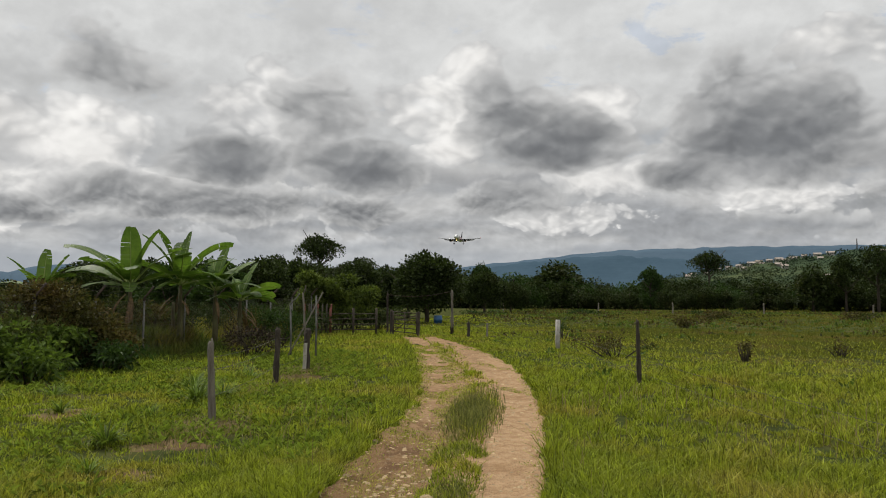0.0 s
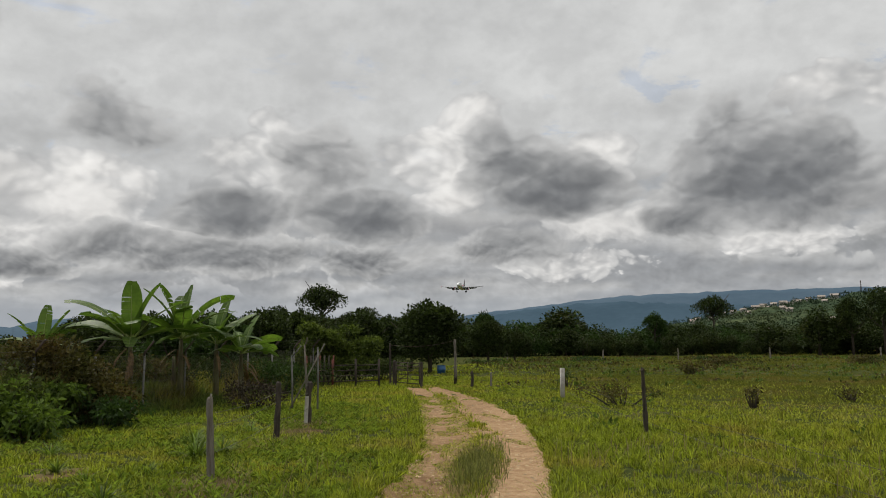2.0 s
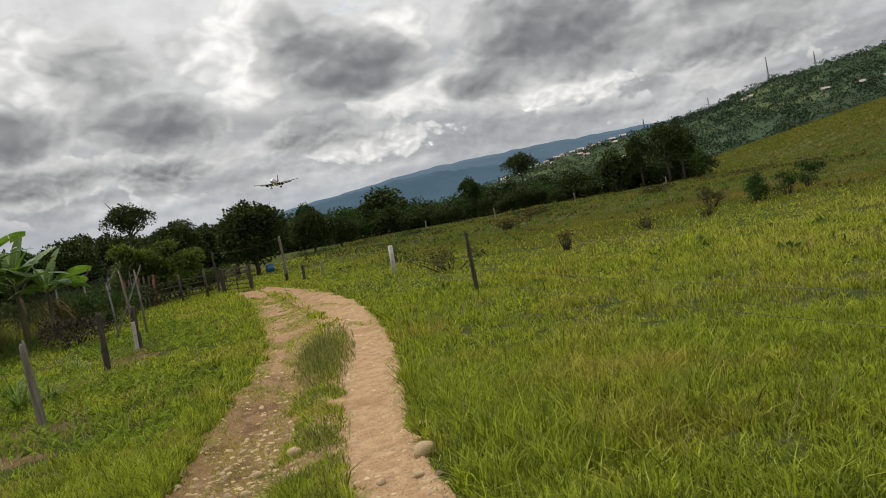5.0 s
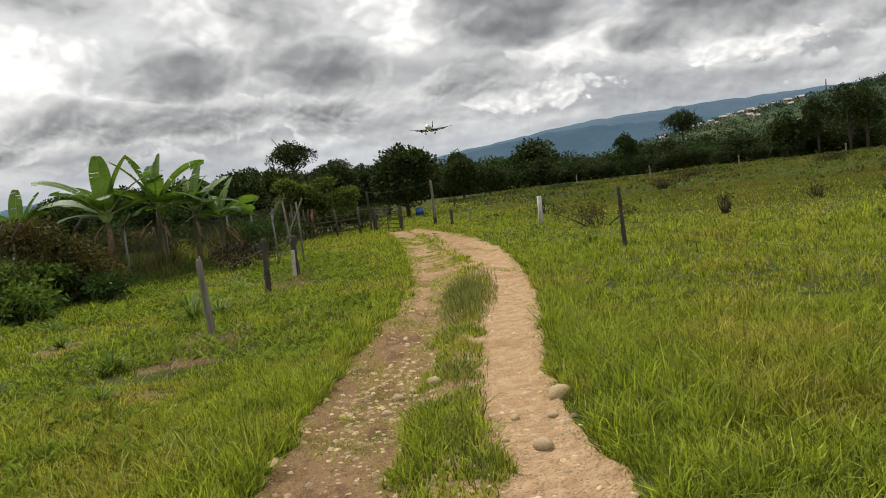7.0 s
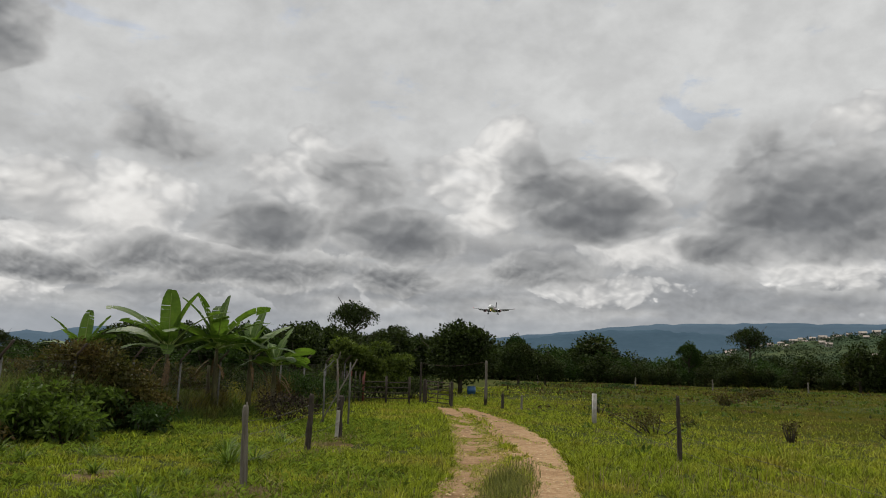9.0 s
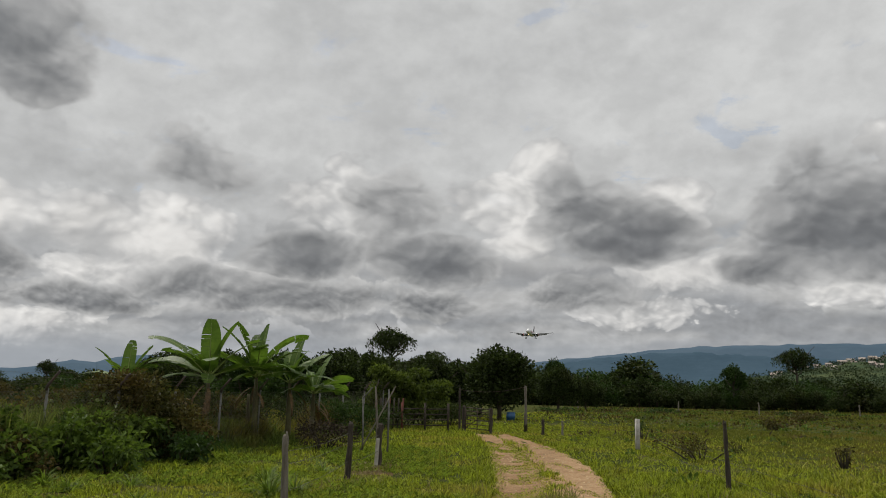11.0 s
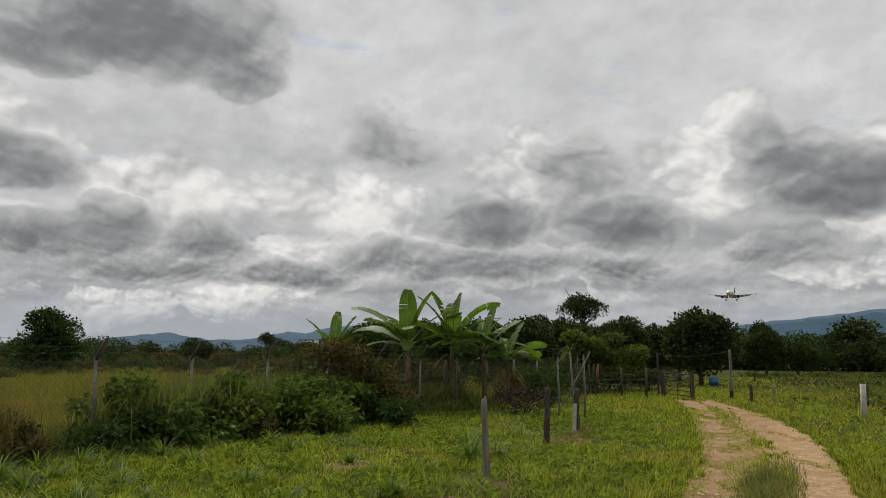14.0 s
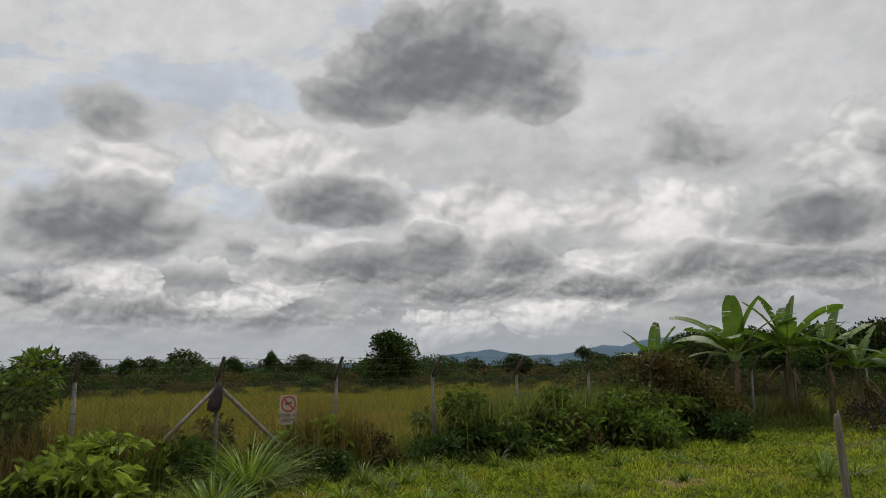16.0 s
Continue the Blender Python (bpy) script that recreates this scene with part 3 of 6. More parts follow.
def make_tree(h, w, base, mat, leaves, leaf, seed_lobes=9, sparse=0.0, bark="bark", limbs=5, lean=0.0):
    """A tree as trunk and crown meshes; h, w: height and crown width; base: the crown's lower edge as part of h."""
    g = Geo()
    trunk_geo(g, h, h * 0.028, lean, limbs, w / h * .42, max(base * .9, .12))
    trunk = g.mesh("trunk", M[bark])
    lobes = []
    for i in range(seed_lobes):
        a, rr = 2 * math.pi * rng.random(), math.sqrt(rng.random()) * w * 0.36
        zc = h * (base + (1 - base) * (0.18 + 0.66 * rng.random() * (1 - 0.5 * (rr / (w * .36)) ** 2)))
        s = w * (0.15 + 0.13 * rng.random()) * (1 - 0.35 * sparse)
        lobes.append((rr * math.cos(a) + lean * zc, rr * math.sin(a), zc, s, s, min(s * (0.75 + .3 * rng.random()), (h * 1.02 - zc))))
    lobes.append((lean * h, 0, h * (base + (1 - base) * .66), w * .26, w * .26, h * (1 - base) * .34))
    pos, way = lobes_cloud(leaves, lobes, 0.45 + .2 * sparse)
    pos[:, 2] = np.maximum(pos[:, 2], h * base * 0.8)
    crown = leaf_mesh("crown", pos, way, leaf * (0.6 + 0.8 * rng.random(leaves)), mat, 0.75, 0.1)
    return trunk, crown


def plant_tree(meshes, x, y, s, turn, label, category="tree", group="", sz=None, name="tree"):
    t = thing(name, Matrix.Translation((x, y, hz(x, y) - 0.05)) @ Matrix.Rotation(turn, 4, "Z") @ Matrix.Diagonal((s, s, sz or s, 1)), label, category, group)
    part("trunk", meshes[0], t)
    part("crown", meshes[1], t)
    return t


def az_xy(az, d):
    return d * math.sin(radians(az)), d * math.cos(radians(az))


FILL = [make_tree(10, w, b, M[m], 3400, .60, 16) for w, b, m in ((12, .0, "leaf_dark"), (11, .0, "leaf_dark"), (14, .02, "leaf_mid"), (10, .0, "leaf_dark"), (13, .0, "leaf_dark"))]
UPPER = [make_tree(12, w, b, M[m], 4600, .42, 14, sp) for w, b, m, sp in ((9, .35, "leaf_dark", .3), (10, .4, "leaf_dark", .1), (8, .4, "leaf_mid", .5))]


SCRUB = [make_tree(5, w, .0, M[m], 3200, .30, 18, .2) for w, m in ((8, "leaf_dark"), (7, "leaf_mid"), (9, "leaf_dark"), (8, "leaf_brown"), (7, "leaf_scrub"))]
UMBRELLA = make_tree(12, 9.5, .60, M["leaf_dark"], 5200, .32, 18, .6, limbs=9)


def tree_at(az, d, top_el, kind, wide=1.0, label="dark green broadleaf tree in the far tree line", group="far tree line"):
    x, y = az_xy(az, d)
    h = 2.03 + d * math.tan(radians(top_el)) - hz(x, y)
    m, h0 = (FILL[kind], 10) if kind < 10 else (UPPER[kind - 10], 12) if kind < 20 else (SCRUB[kind - 20], 5) if kind < 30 else (UMBRELLA, 12)
    s = h / h0 / 0.99
    return plant_tree(m, x, y, s * wide, rng.random() * 6.28, label, group=group, sz=s)


# the wood across the pasture: skyline of azimuth, elevation
SKY = [(-16, 1.5), (-13, 1.9), (-11, 1.4), (-7, 1.8), (-4, 1.5), (0, 1.6), (2.9, 1.9), (5.5, 1.2), (8.6, 1.9), (11.3, 1.2), (13, 1.0), (15.4, 1.3), (18, 1.1), (20, 1.2), (23, .9), (26, 1.2), (28, 1.7), (31, 1.8), (32.6, .8)]
for row, (d, drop) in enumerate(((158, 0.0), (150, .45), (146, .85))):
    az = -16 + row * .6
    while az < 32.2:
        el = np.interp(az, [p[0] for p in SKY], [p[1] for p in SKY]) - drop - .25 * rng.random()
        tree_at(az, d + 5 * rng.random(), max(el, -.3), int(rng.integers(0, 5)), 1.15)
        az += 1.0 + .5 * rng.random()
for az, d, el, kind, wide in ((-9.35, 150, 4.3, 30, .82), (-12.6, 150, 2.75, 11, .9), (-6.0, 150, 2.6, 11, .9), (2.9, 160, 2.25, 12, .9), (8.6, 155, 2.3, 1, 1.3),
                              (5.4, 155, 1.6, 2, 1.2), (15.5, 150, 1.95, 12, .9), (19.6, 165, 2.95, 30, .85), (26.3, 140, 2.0, 3, .9), (28.3, 140, 2.6, 10, .8), (30.2, 140, 3.1, 11, .8), (31.2, 142, 2.9, 10, .7), (23.2, 150, 1.2, 0, 1.2)):
    tree_at(az, d, el, kind, wide, "tall dark broadleaf tree rising above the tree line")
# the scrub wood beyond the airfield grass
LEFT = [(-95, 1.0), (-75, 1.1), (-71.4, 1.3), (-66, .8), (-62.6, 1.3), (-58, .75), (-54, 1.0), (-50, .75), (-44, .85), (-40.7, .85), (-36, .75), (-33, 1.0), (-28, 1.2), (-22, 1.4), (-16, 1.6)]
for row, (d, drop) in enumerate(((138, 0.0), (118, .3), (98, .7), (82, 1.0), (68, 1.35), (52, 1.75))):
    az = -93 + row
    while az < -13.5:
        el = np.interp(az, [p[0] for p in LEFT], [p[1] for p in LEFT]) - drop - .55 * rng.random() + .1
        tree_at(az, d + 6 * rng.random(), el, int(rng.integers(0, 5)) if row < 2 else int(rng.integers(20, 25)), 1.2, "dark green scrubby tree beyond the airfield grass", "airfield scrub")
        az += (1.4 if row < 2 else 1.7) + .8 * rng.random()
for az, d, el, kind, wide in ((-33.0, 120, 1.35, 30, .6), (-62.6, 125, 1.45, 1, 1.3), (-69, 125, 1.4, 11, 1), (-72, 120, 1.35, 1, 1.1), (-56.3, 130, 1.4, 12, .6), (-53.8, 120, 1.1, 11, .9), (-59, 115, 1.0, 12, 1.0), (-66, 120, 1.0, 12, .9), (-44, 125, .95, 2, 1.2), (-38, 118, .9, 11, 1.2), (-76, 120, 1.2, 10, 1.0)):
    tree_at(az, d, el, kind, wide, "dark green tree standing above the scrub", "airfield scrub")

M.update(
    wood=material("weathered_wood", (0.26, 0.232, 0.19), (0.14, 0.12, 0.095), 3.0, 0.95, 0.8, 35.0, stretch=(6, 6, 0.7)),
    dark_wood=material("dark_wood", (0.092, 0.074, 0.058), (0.042, 0.034, 0.028), 4.0, 0.95, 0.9, 30.0, stretch=(5, 5, 0.8)),
    concrete=material("concrete", (0.19, 0.185, 0.17), (0.12, 0.115, 0.105), 5.0, 0.95, 0.5, 50.0, third=(0.08, 0.08, 0.065)),
    whitewash=material("whitewash", (0.52, 0.49, 0.44), (0.34, 0.31, 0.27), 5.0, 0.9, 0.3, 40.0),
    steel=material("galvanised_wire", (0.14, 0.13, 0.11), (0.09, 0.078, 0.062), 8.0, 0.7, metal=0.3),
    rust=material("dark_rusty_steel", (0.050, 0.042, 0.038), (0.085, 0.055, 0.040), 6.0, 0.8, 0.3, 60.0),
    red_wood=material("faded_red_paint", (0.17, 0.050, 0.035), (0.10, 0.04, 0.03), 4.0, 0.9, 0.4, 40.0),
    banana=material("banana_leaf", (0.120, 0.190, 0.036), (0.066, 0.118, 0.024), 1.3, 0.50, 0.2, 18.0, island=0.15, thin=0.4, spec=0.3),
    banana_dry=material("dry_banana_leaf", (0.19, 0.12, 0.062), (0.11, 0.07, 0.04), 3.0, 0.9, 0.4, 20.0, island=0.3),
    midrib=material("banana_midrib", (0.26, 0.31, 0.09), (0.20, 0.26, 0.07), 3.0, 0.5),
    stem=material("banana_stem", (0.130, 0.130, 0.055), (0.075, 0.052, 0.030), 2.4, 0.7, 0.4, 25.0, stretch=(3, 3, 0.6)),
    white=material("white_paint", (0.80, 0.80, 0.79), (0.75, 0.75, 0.74), 0.4, 0.28, spec=0.5),
    grey_paint=material("grey_paint", (0.12, 0.125, 0.13), (0.09, 0.095, 0.10), 0.6, 0.5, spec=0.3),
    red=material("red_paint", (0.55, 0.014, 0.045), (0.46, 0.012, 0.038), 0.6, 0.3, spec=0.5),
    navy=material("dark_paint", (0.014, 0.014, 0.022), (0.010, 0.010, 0.016), 0.6, 0.5, spec=0.2),
    tyre=material("tyre_rubber", (0.018, 0.018, 0.018), (0.012, 0.012, 0.012), 4.0, 0.85),
    chrome=material("bare_metal", (0.62, 0.62, 0.62), (0.5, 0.5, 0.5), 2.0, 0.3, metal=0.9),
    glass=material("dark_glass", (0.012, 0.013, 0.016), (0.010, 0.011, 0.013), 2.0, 0.12, spec=0.6),
    gold=material("ochre_paint", (0.45, 0.27, 0.06), (0.40, 0.24, 0.05), 2.0, 0.4),
    sign_white=material("sign_white", (0.48, 0.43, 0.36), (0.34, 0.29, 0.24), 5.0, 0.7),
    sign_red=material("sign_red", (0.42, 0.055, 0.035), (0.34, 0.05, 0.03), 5.0, 0.7),
    sign_black=material("sign_black", (0.05, 0.045, 0.04), (0.035, 0.03, 0.03), 5.0, 0.7),
    sack=material("dark_sack", (0.035, 0.028, 0.028), (0.055, 0.042, 0.04), 6.0, 0.9, 0.6, 30.0),
    blue=material("blue_plastic", (0.030, 0.10, 0.21), (0.025, 0.08, 0.17), 4.0, 0.4),
    roof=material("house_roof", (0.42, 0.36, 0.31), (0.30, 0.24, 0.20), 0.3, 0.9),
    wall=material("house_wall", (0.48, 0.45, 0.41), (0.38, 0.35, 0.31), 0.3, 0.9),
)


# ======== airfield fence ========
def fence_xy(k):
    return -12.90 + 0.478 * k, 7.465 + 2.364 * k


FV = Vector((0.478, 2.364, 0)).normalized()
OUT = Vector((FV.y, -FV.x, 0))                    # towards the track
P_TOP = 1.86


def build_airfield_fence():
    fence = thing("chain_link_fence", pose(*fence_xy(4), 0), "chain link airfield fence on concrete posts with barbed wire arms", "fence")
    o = fence.matrix_basis.translation
    g = Geo()
    g.tube([(0, 0, -0.2), (0, 0, 0.6), (0.004, 0, P_TOP)], 0.034, 8, wobble=.1)
    post = g.mesh("post", M["concrete"])
    g = Geo()
    end = OUT * 0.34 + Vector((0, 0, 0.40))
    g.tube([Vector((0, 0, P_TOP - .05)), Vector((0, 0, P_TOP + .02)) + end * .08, Vector((0, 0, P_TOP)) + end], [.036, .036, .032], 6)
    arm = g.mesh("arm", M["rust"])
    ties = []
    for z in (0.35, 0.85, 1.35, 1.75):
        g = Geo()
        g.tube([(0, 0, z - .012), (0, 0, z + .012)], .040, 8)
        ties.append(g.mesh("tie_wire", M["steel"], False))
    spots = []
    for k in range(-4, 15):
        x, y = fence_xy(k)
        z = hz(x, y)
        spots.append(Vector((x, y, z)))
        p = part("post", post, fence, m=Matrix.Translation(Vector((x, y, z)) - o) @ pose(0, 0, 0, rng.normal() * .6, rng.normal() * .8, rng.random() * 30))
        part("arm", arm, p, "dark steel arm leaning outwards", m=p.matrix_basis.to_3x3().to_4x4().inverted())
        for tie in ties: part("tie_wire", tie, p)
    # woven mesh between the posts: crossing wires, a ribbon for each
    for a, b in zip(spots, spots[1:]):
        v, f = [], []
        span = (b - a).length
        top, step = P_TOP - .06, 0.105
        for s in (1, -1):
            u = -top
            while u < span + top:
                lo, hi = (0.03, top)
                # wire u + s*(z) across the panel
                z0, z1 = lo, hi
                x0, x1 = (u, u + top) if s > 0 else (u + top, u)
                t0 = 0.0 if 0 <= x0 <= span else ((0 if x0 < 0 else span) - x0) / (x1 - x0)
                t1 = 1.0 if 0 <= x1 <= span else ((0 if x1 < 0 else span) - x0) / (x1 - x0)
                if t1 > t0 and t1 > 0 and t0 < 1:
                    for tt in (max(t0, 0), min(t1, 1)):
                        q = a.lerp(b, (x0 + (x1 - x0) * tt) / span) + Vector((0, 0, z0 + (z1 - z0) * tt)) - o
                        n = Vector((0, 0, .0042))
                        v += [q - n + OUT * .003 * s, q + n + OUT * .003 * s]
                    i = len(v) - 4
                    f.append((i, i + 1, i + 3, i + 2))
                u += step
        part("mesh_panel", quick_mesh("mesh_panel", np.array([tuple(q) for q in v]), np.array(f), M["steel"]), fence)
    # strands along the top of the mesh and on the arms
    for off, z in ((0.0, P_TOP - .04), (0.0, 1.0), (.10, P_TOP + .12), (.21, P_TOP + .25), (.33, P_TOP + .385)):
        g = Geo()
        for a, b in zip(spots, spots[1:]):
            pts = [a.lerp(b, u) - o + OUT * off + Vector((0, 0, z - .03 * math.sin(math.pi * u))) for u in (0, .33, .66, 1)]
            g.tube(pts, .0035, 4, caps=False)
            if off:
                for u in np.arange(.05, 1, .07):
                    c = a.lerp(b, u) - o + OUT * off + Vector((0, 0, z - .03 * math.sin(math.pi * u)))
                    w = Vector((rng.normal(), rng.normal(), rng.normal())).normalized() * .02
                    g.tube([c - w, c + w], .0025, 3, caps=False)
        part("barbed_wire" if off else "line_wire", g.mesh("wire", M["steel"], False), fence)
    # braces at one post
    x, y = fence_xy(0)
    top = Vector((x, y, hz(x, y) + P_TOP - .12)) - o
    for along, out in ((-1.9, .25), (1.75, .55)):
        foot = Vector((x, y, 0)) + FV * along + OUT * out
        foot.z = hz(foot.x, foot.y) - .05
        g = Geo()
        g.tube([top + OUT * .05, (top + foot - o) / 2 + OUT * .03, foot - o], [.038, .040, .038], 8, wobble=.1)
        part("brace", g.mesh("brace", M["wood"]), fence, "grey diagonal brace")
    return spots


def build_sack():
    x, y = fence_xy(0)
    z = hz(x, y)
    c = Vector((x, y, z + P_TOP - .1)) + OUT * .14
    s = thing("hanging_sack", Matrix.Translation(c), "dark sagging sack hung from the fence post", "sack")
    g = Geo()
    g.tube([(0, 0, .06), (.0, -.01, -.05), (-.02, -.04, -.22), (-.05, -.07, -.36), (-.07, -.09, -.46)], [.03, .07, .11, .125, .105], 12, wobble=.12)
    part("bag", g.mesh("bag", M["sack"]), s)
    g = Geo()
    g.tube([(-.062, -.08, -.43), (-.07, -.09, -.475)], [.112, .108], 12)
    part("rim", g.mesh("rim", M["rust"]), s, "stiff dark rim")
    g = Geo()
    g.tube([(0, 0, .05), Vector((0, 0, .10)) - OUT * .10, Vector((0, 0, .02)) - OUT * .19], .008, 5)
    part("tie", g.mesh("tie", M["steel"]), s)


def build_sign():
    a = Vector(fence_xy(0) + (0,)).lerp(Vector(fence_xy(1) + (0,)), .58)
    ang = math.atan2(FV.y, FV.x)
    base = Matrix.Translation((a.x + OUT.x * .03, a.y + OUT.y * .03, hz(a.x, a.y) + 1.24)) @ Matrix.Rotation(ang, 4, "Z")
    s = thing("warning_sign", base, "weathered white no-drone sign with red prohibition ring on the fence", "sign")
    w, h = .36, .56
    g = Geo()
    g.box(pose(0, 0, 0, 90, 0, 0), w, h, .008, .02)
    part("plate", g.mesh("plate", M["sign_white"], False), s)
    g = Geo()
    n = 36
    for r0, r1 in ((.125, .155),):
        v = [(r * math.cos(2 * math.pi * i / n), y0, .11 + r * math.sin(2 * math.pi * i / n)) for y0 in (-.009,) for r in (r0, r1) for i in range(n)]
        g.add(v, [(i, (i + 1) % n, n + (i + 1) % n, n + i) for i in range(n)])
    part("ring", g.mesh("ring", M["sign_red"], False), s, "red prohibition ring")
    g = Geo()
    g.box(pose(0, -.010, .11, 0, 45, 0), .26, .004, .03)
    part("slash", g.mesh("slash", M["sign_red"], False), s)
    g = Geo()
    g.box(pose(-.03, -.008, .11), .10, .003, .025)
    g.box(pose(.03, -.008, .13), .08, .003, .02)
    part("symbol", g.mesh("symbol", M["sign_black"], False), s)
    for text, z, size in (("ZONA NO", -.135, .085), ("DRONE", -.225, .085)):
        cu = bpy.data.curves.new("words", "FONT")
        cu.body, cu.size, cu.align_x, cu.extrude = text, size, "CENTER", .001
        tmp = bpy.data.objects.new("words", cu)
        scene.collection.objects.link(tmp)
        me = bpy.data.meshes.new_from_object(tmp.evaluated_get(bpy.context.evaluated_depsgraph_get()))
        bpy.data.objects.remove(tmp)
        me.materials.clear()
        me.materials.append(M["sign_black"])
        part("lettering", me, s, m=pose(0, -.008, z, 90, 0, 0))


build_airfield_fence()
build_sack()
build_sign()


# ======== pasture fences and gate ========
def wooden_post(name, x, y, h, r, mat, label, lean=(0, 0), group="", square=False):
    t = thing(name, pose(x, y, hz(x, y), lean[0], lean[1], rng.random() * 90 if not square else 12), label, "post", group)
    g = Geo()
    if square:
        g.box(pose(0, 0, h / 2 - .1), r * 1.9, r * 1.7, h + .2, .012)
    else:
        zs = [-.2, 0, .08, .2, .34, .48, .62, .74, .84, .92, .975, 1.0]
        bow = rng.normal(size=2) * r * .35
        pts = [(bow[0] * math.sin(3.1 * max(q, 0)) + rng.normal() * r * .05, bow[1] * math.sin(3.1 * max(q, 0)) + rng.normal() * r * .05, q * h if q > 0 else q) for q in zs]
        g.tube(pts, [r * (1.12 if q < .05 else 1 - .10 * q + .07 * rng.normal()) for q in zs[:-2]] + [r * .9, r * .62], 10, wobble=.26)
        # split, uneven top
        for i in range(3):
            a = 2.1 * i + rng.random()
            c = Vector((pts[-1][0] + math.cos(a) * r * .4, pts[-1][1] + math.sin(a) * r * .4, h - .05))
            g.tube([c, c + Vector((rng.normal() * .004, rng.normal() * .004, .05 + .05 * rng.random()))], [r * .42, r * .22], 6, wobble=.3)
    part("post_shaft", g.mesh("post_shaft", M[mat]), t)
    return t


PL = [(-3.51, 11.63), (-3.67, 16.71), (-3.60, 19.85)]
wooden_post("fence_post", *PL[0], 1.30, .052, "wood", "grey weathered fence post standing in grass", (0, -2.2), "fence posts")
wooden_post("fence_post", *PL[1], 1.28, .068, "dark_wood", "dark rough fence post with pale sawn top", (0, 2.2), "fence posts")
p3 = wooden_post("fence_post", PL[2][0] + .07, PL[2][1], 1.12, .085, "dark_wood", "dark gatepost with a whitewashed board beside it", (0, 1.5), "fence posts")
g = Geo()
g.box(pose(-.13, -.06, .36, 0, 1.5, 10), .11, .05, .80, .01)
part("board", g.mesh("board", M["whitewash"], False), p3, "whitewashed board")
wooden_post("fence_post", 4.36, 16.45, 1.43, .046, "dark_wood", "thin dark fence post at the pasture edge", (0, -1), "fence posts")
wooden_post("fence_post", 4.27, 27.54, 1.06, .075, "whitewash", "pale whitewashed fence post in tall grass", (0, 1), "fence posts", True)
wooden_post("fence_post", 1.26, 35.26, .72, .07, "dark_wood", "short dark fence post near the gate", (0, 0), "fence posts")
wooden_post("fence_post", 2.15, 35.5, .66, .05, "wood", "short grey fence post near the gate", (0, 2), "fence posts")
wooden_post("fence_post", 5.3, 5.0, 1.4, .06, "dark_wood", "thin dark fence post at the pasture edge", (0, 1), "fence posts")
for x, y in ((41.3, 71.8), (36, 84), (20, 96), (8, 98), (27, 88), (60, 74)):
    wooden_post("fence_post", x, y, 1.3, .08, "wood", "far grey fence post on the pasture", (0, 0), "far fence posts")


def wire_run(points, heights, label, sag=.05, r=.0035):
    """Strands of barbed wire from post to post."""
    o = Vector((points[0][0], points[0][1], hz(*points[0])))
    t = thing("wire_fence", Matrix.Translation(o), label, "fence")
    for z in heights:
        g = Geo()
        for a, b in zip(points, points[1:]):
            pa, pb = Vector((a[0], a[1], hz(*a) + z)), Vector((b[0], b[1], hz(*b) + z))
            g.tube([pa.lerp(pb, u) - o + Vector((0, 0, -sag * math.sin(math.pi * u))) for u in np.linspace(0, 1, 7)], r, 4, caps=False)
            n = int((pb - pa).length / .16)
            for i in range(n):
                u = (i + .5) / n
                c = pa.lerp(pb, u) - o + Vector((0, 0, -sag * math.sin(math.pi * u)))
                w = Vector((rng.normal(), rng.normal(), rng.normal())).normalized() * .018
                g.tube([c - w, c + w], .002, 3, caps=False)
        part("barbed_strand", g.mesh("barbed_strand", M["steel"], False), t)


wire_run([PL[0], PL[1], (PL[2][0] + .07, PL[2][1]), (-4.26, 23.6)], (.45, .85, 1.05), "slack barbed wire strands between the wooden posts")
wire_run([(5.3, 5.0), (4.36, 16.45), (4.27, 27.54), (2.15, 35.5), (.52, 37.67)], (.30, .62), "slack barbed wire strands along the pasture")


def build_corner_poles():
    """Leaning poles and an armed concrete post where the fences meet."""
    t = thing("corner_post", pose(-4.26, 23.6, hz(-4.26, 23.6)), "armed concrete corner post propped by crossed poles", "post")
    for a, b, r, mat in (((0, 0, -.1), (-.10, 0, 2.08), .034, "wood"), ((-.62, .1, 0), (.52, .05, 2.10), .024, "wood"), ((.30, .1, -.05), (.30, .1, 2.0), .03, "concrete"), ((-.1, .02, 2.05), (.02, -.2, 2.3), .022, "wood"), ((-.55, .4, -.05), (-.58, .4, 1.75), .03, "concrete"), ((-.58, .4, 1.7), (-.25, .2, 2.05), .022, "concrete")):
        g = Geo()
        g.tube([a, Vector(a).lerp(Vector(b), .5) + Vector((.015, 0, 0)), b], [r, r, r * .8], 7, wobble=.15)
        part("pole", g.mesh("pole", M[mat]), t)


build_corner_poles()


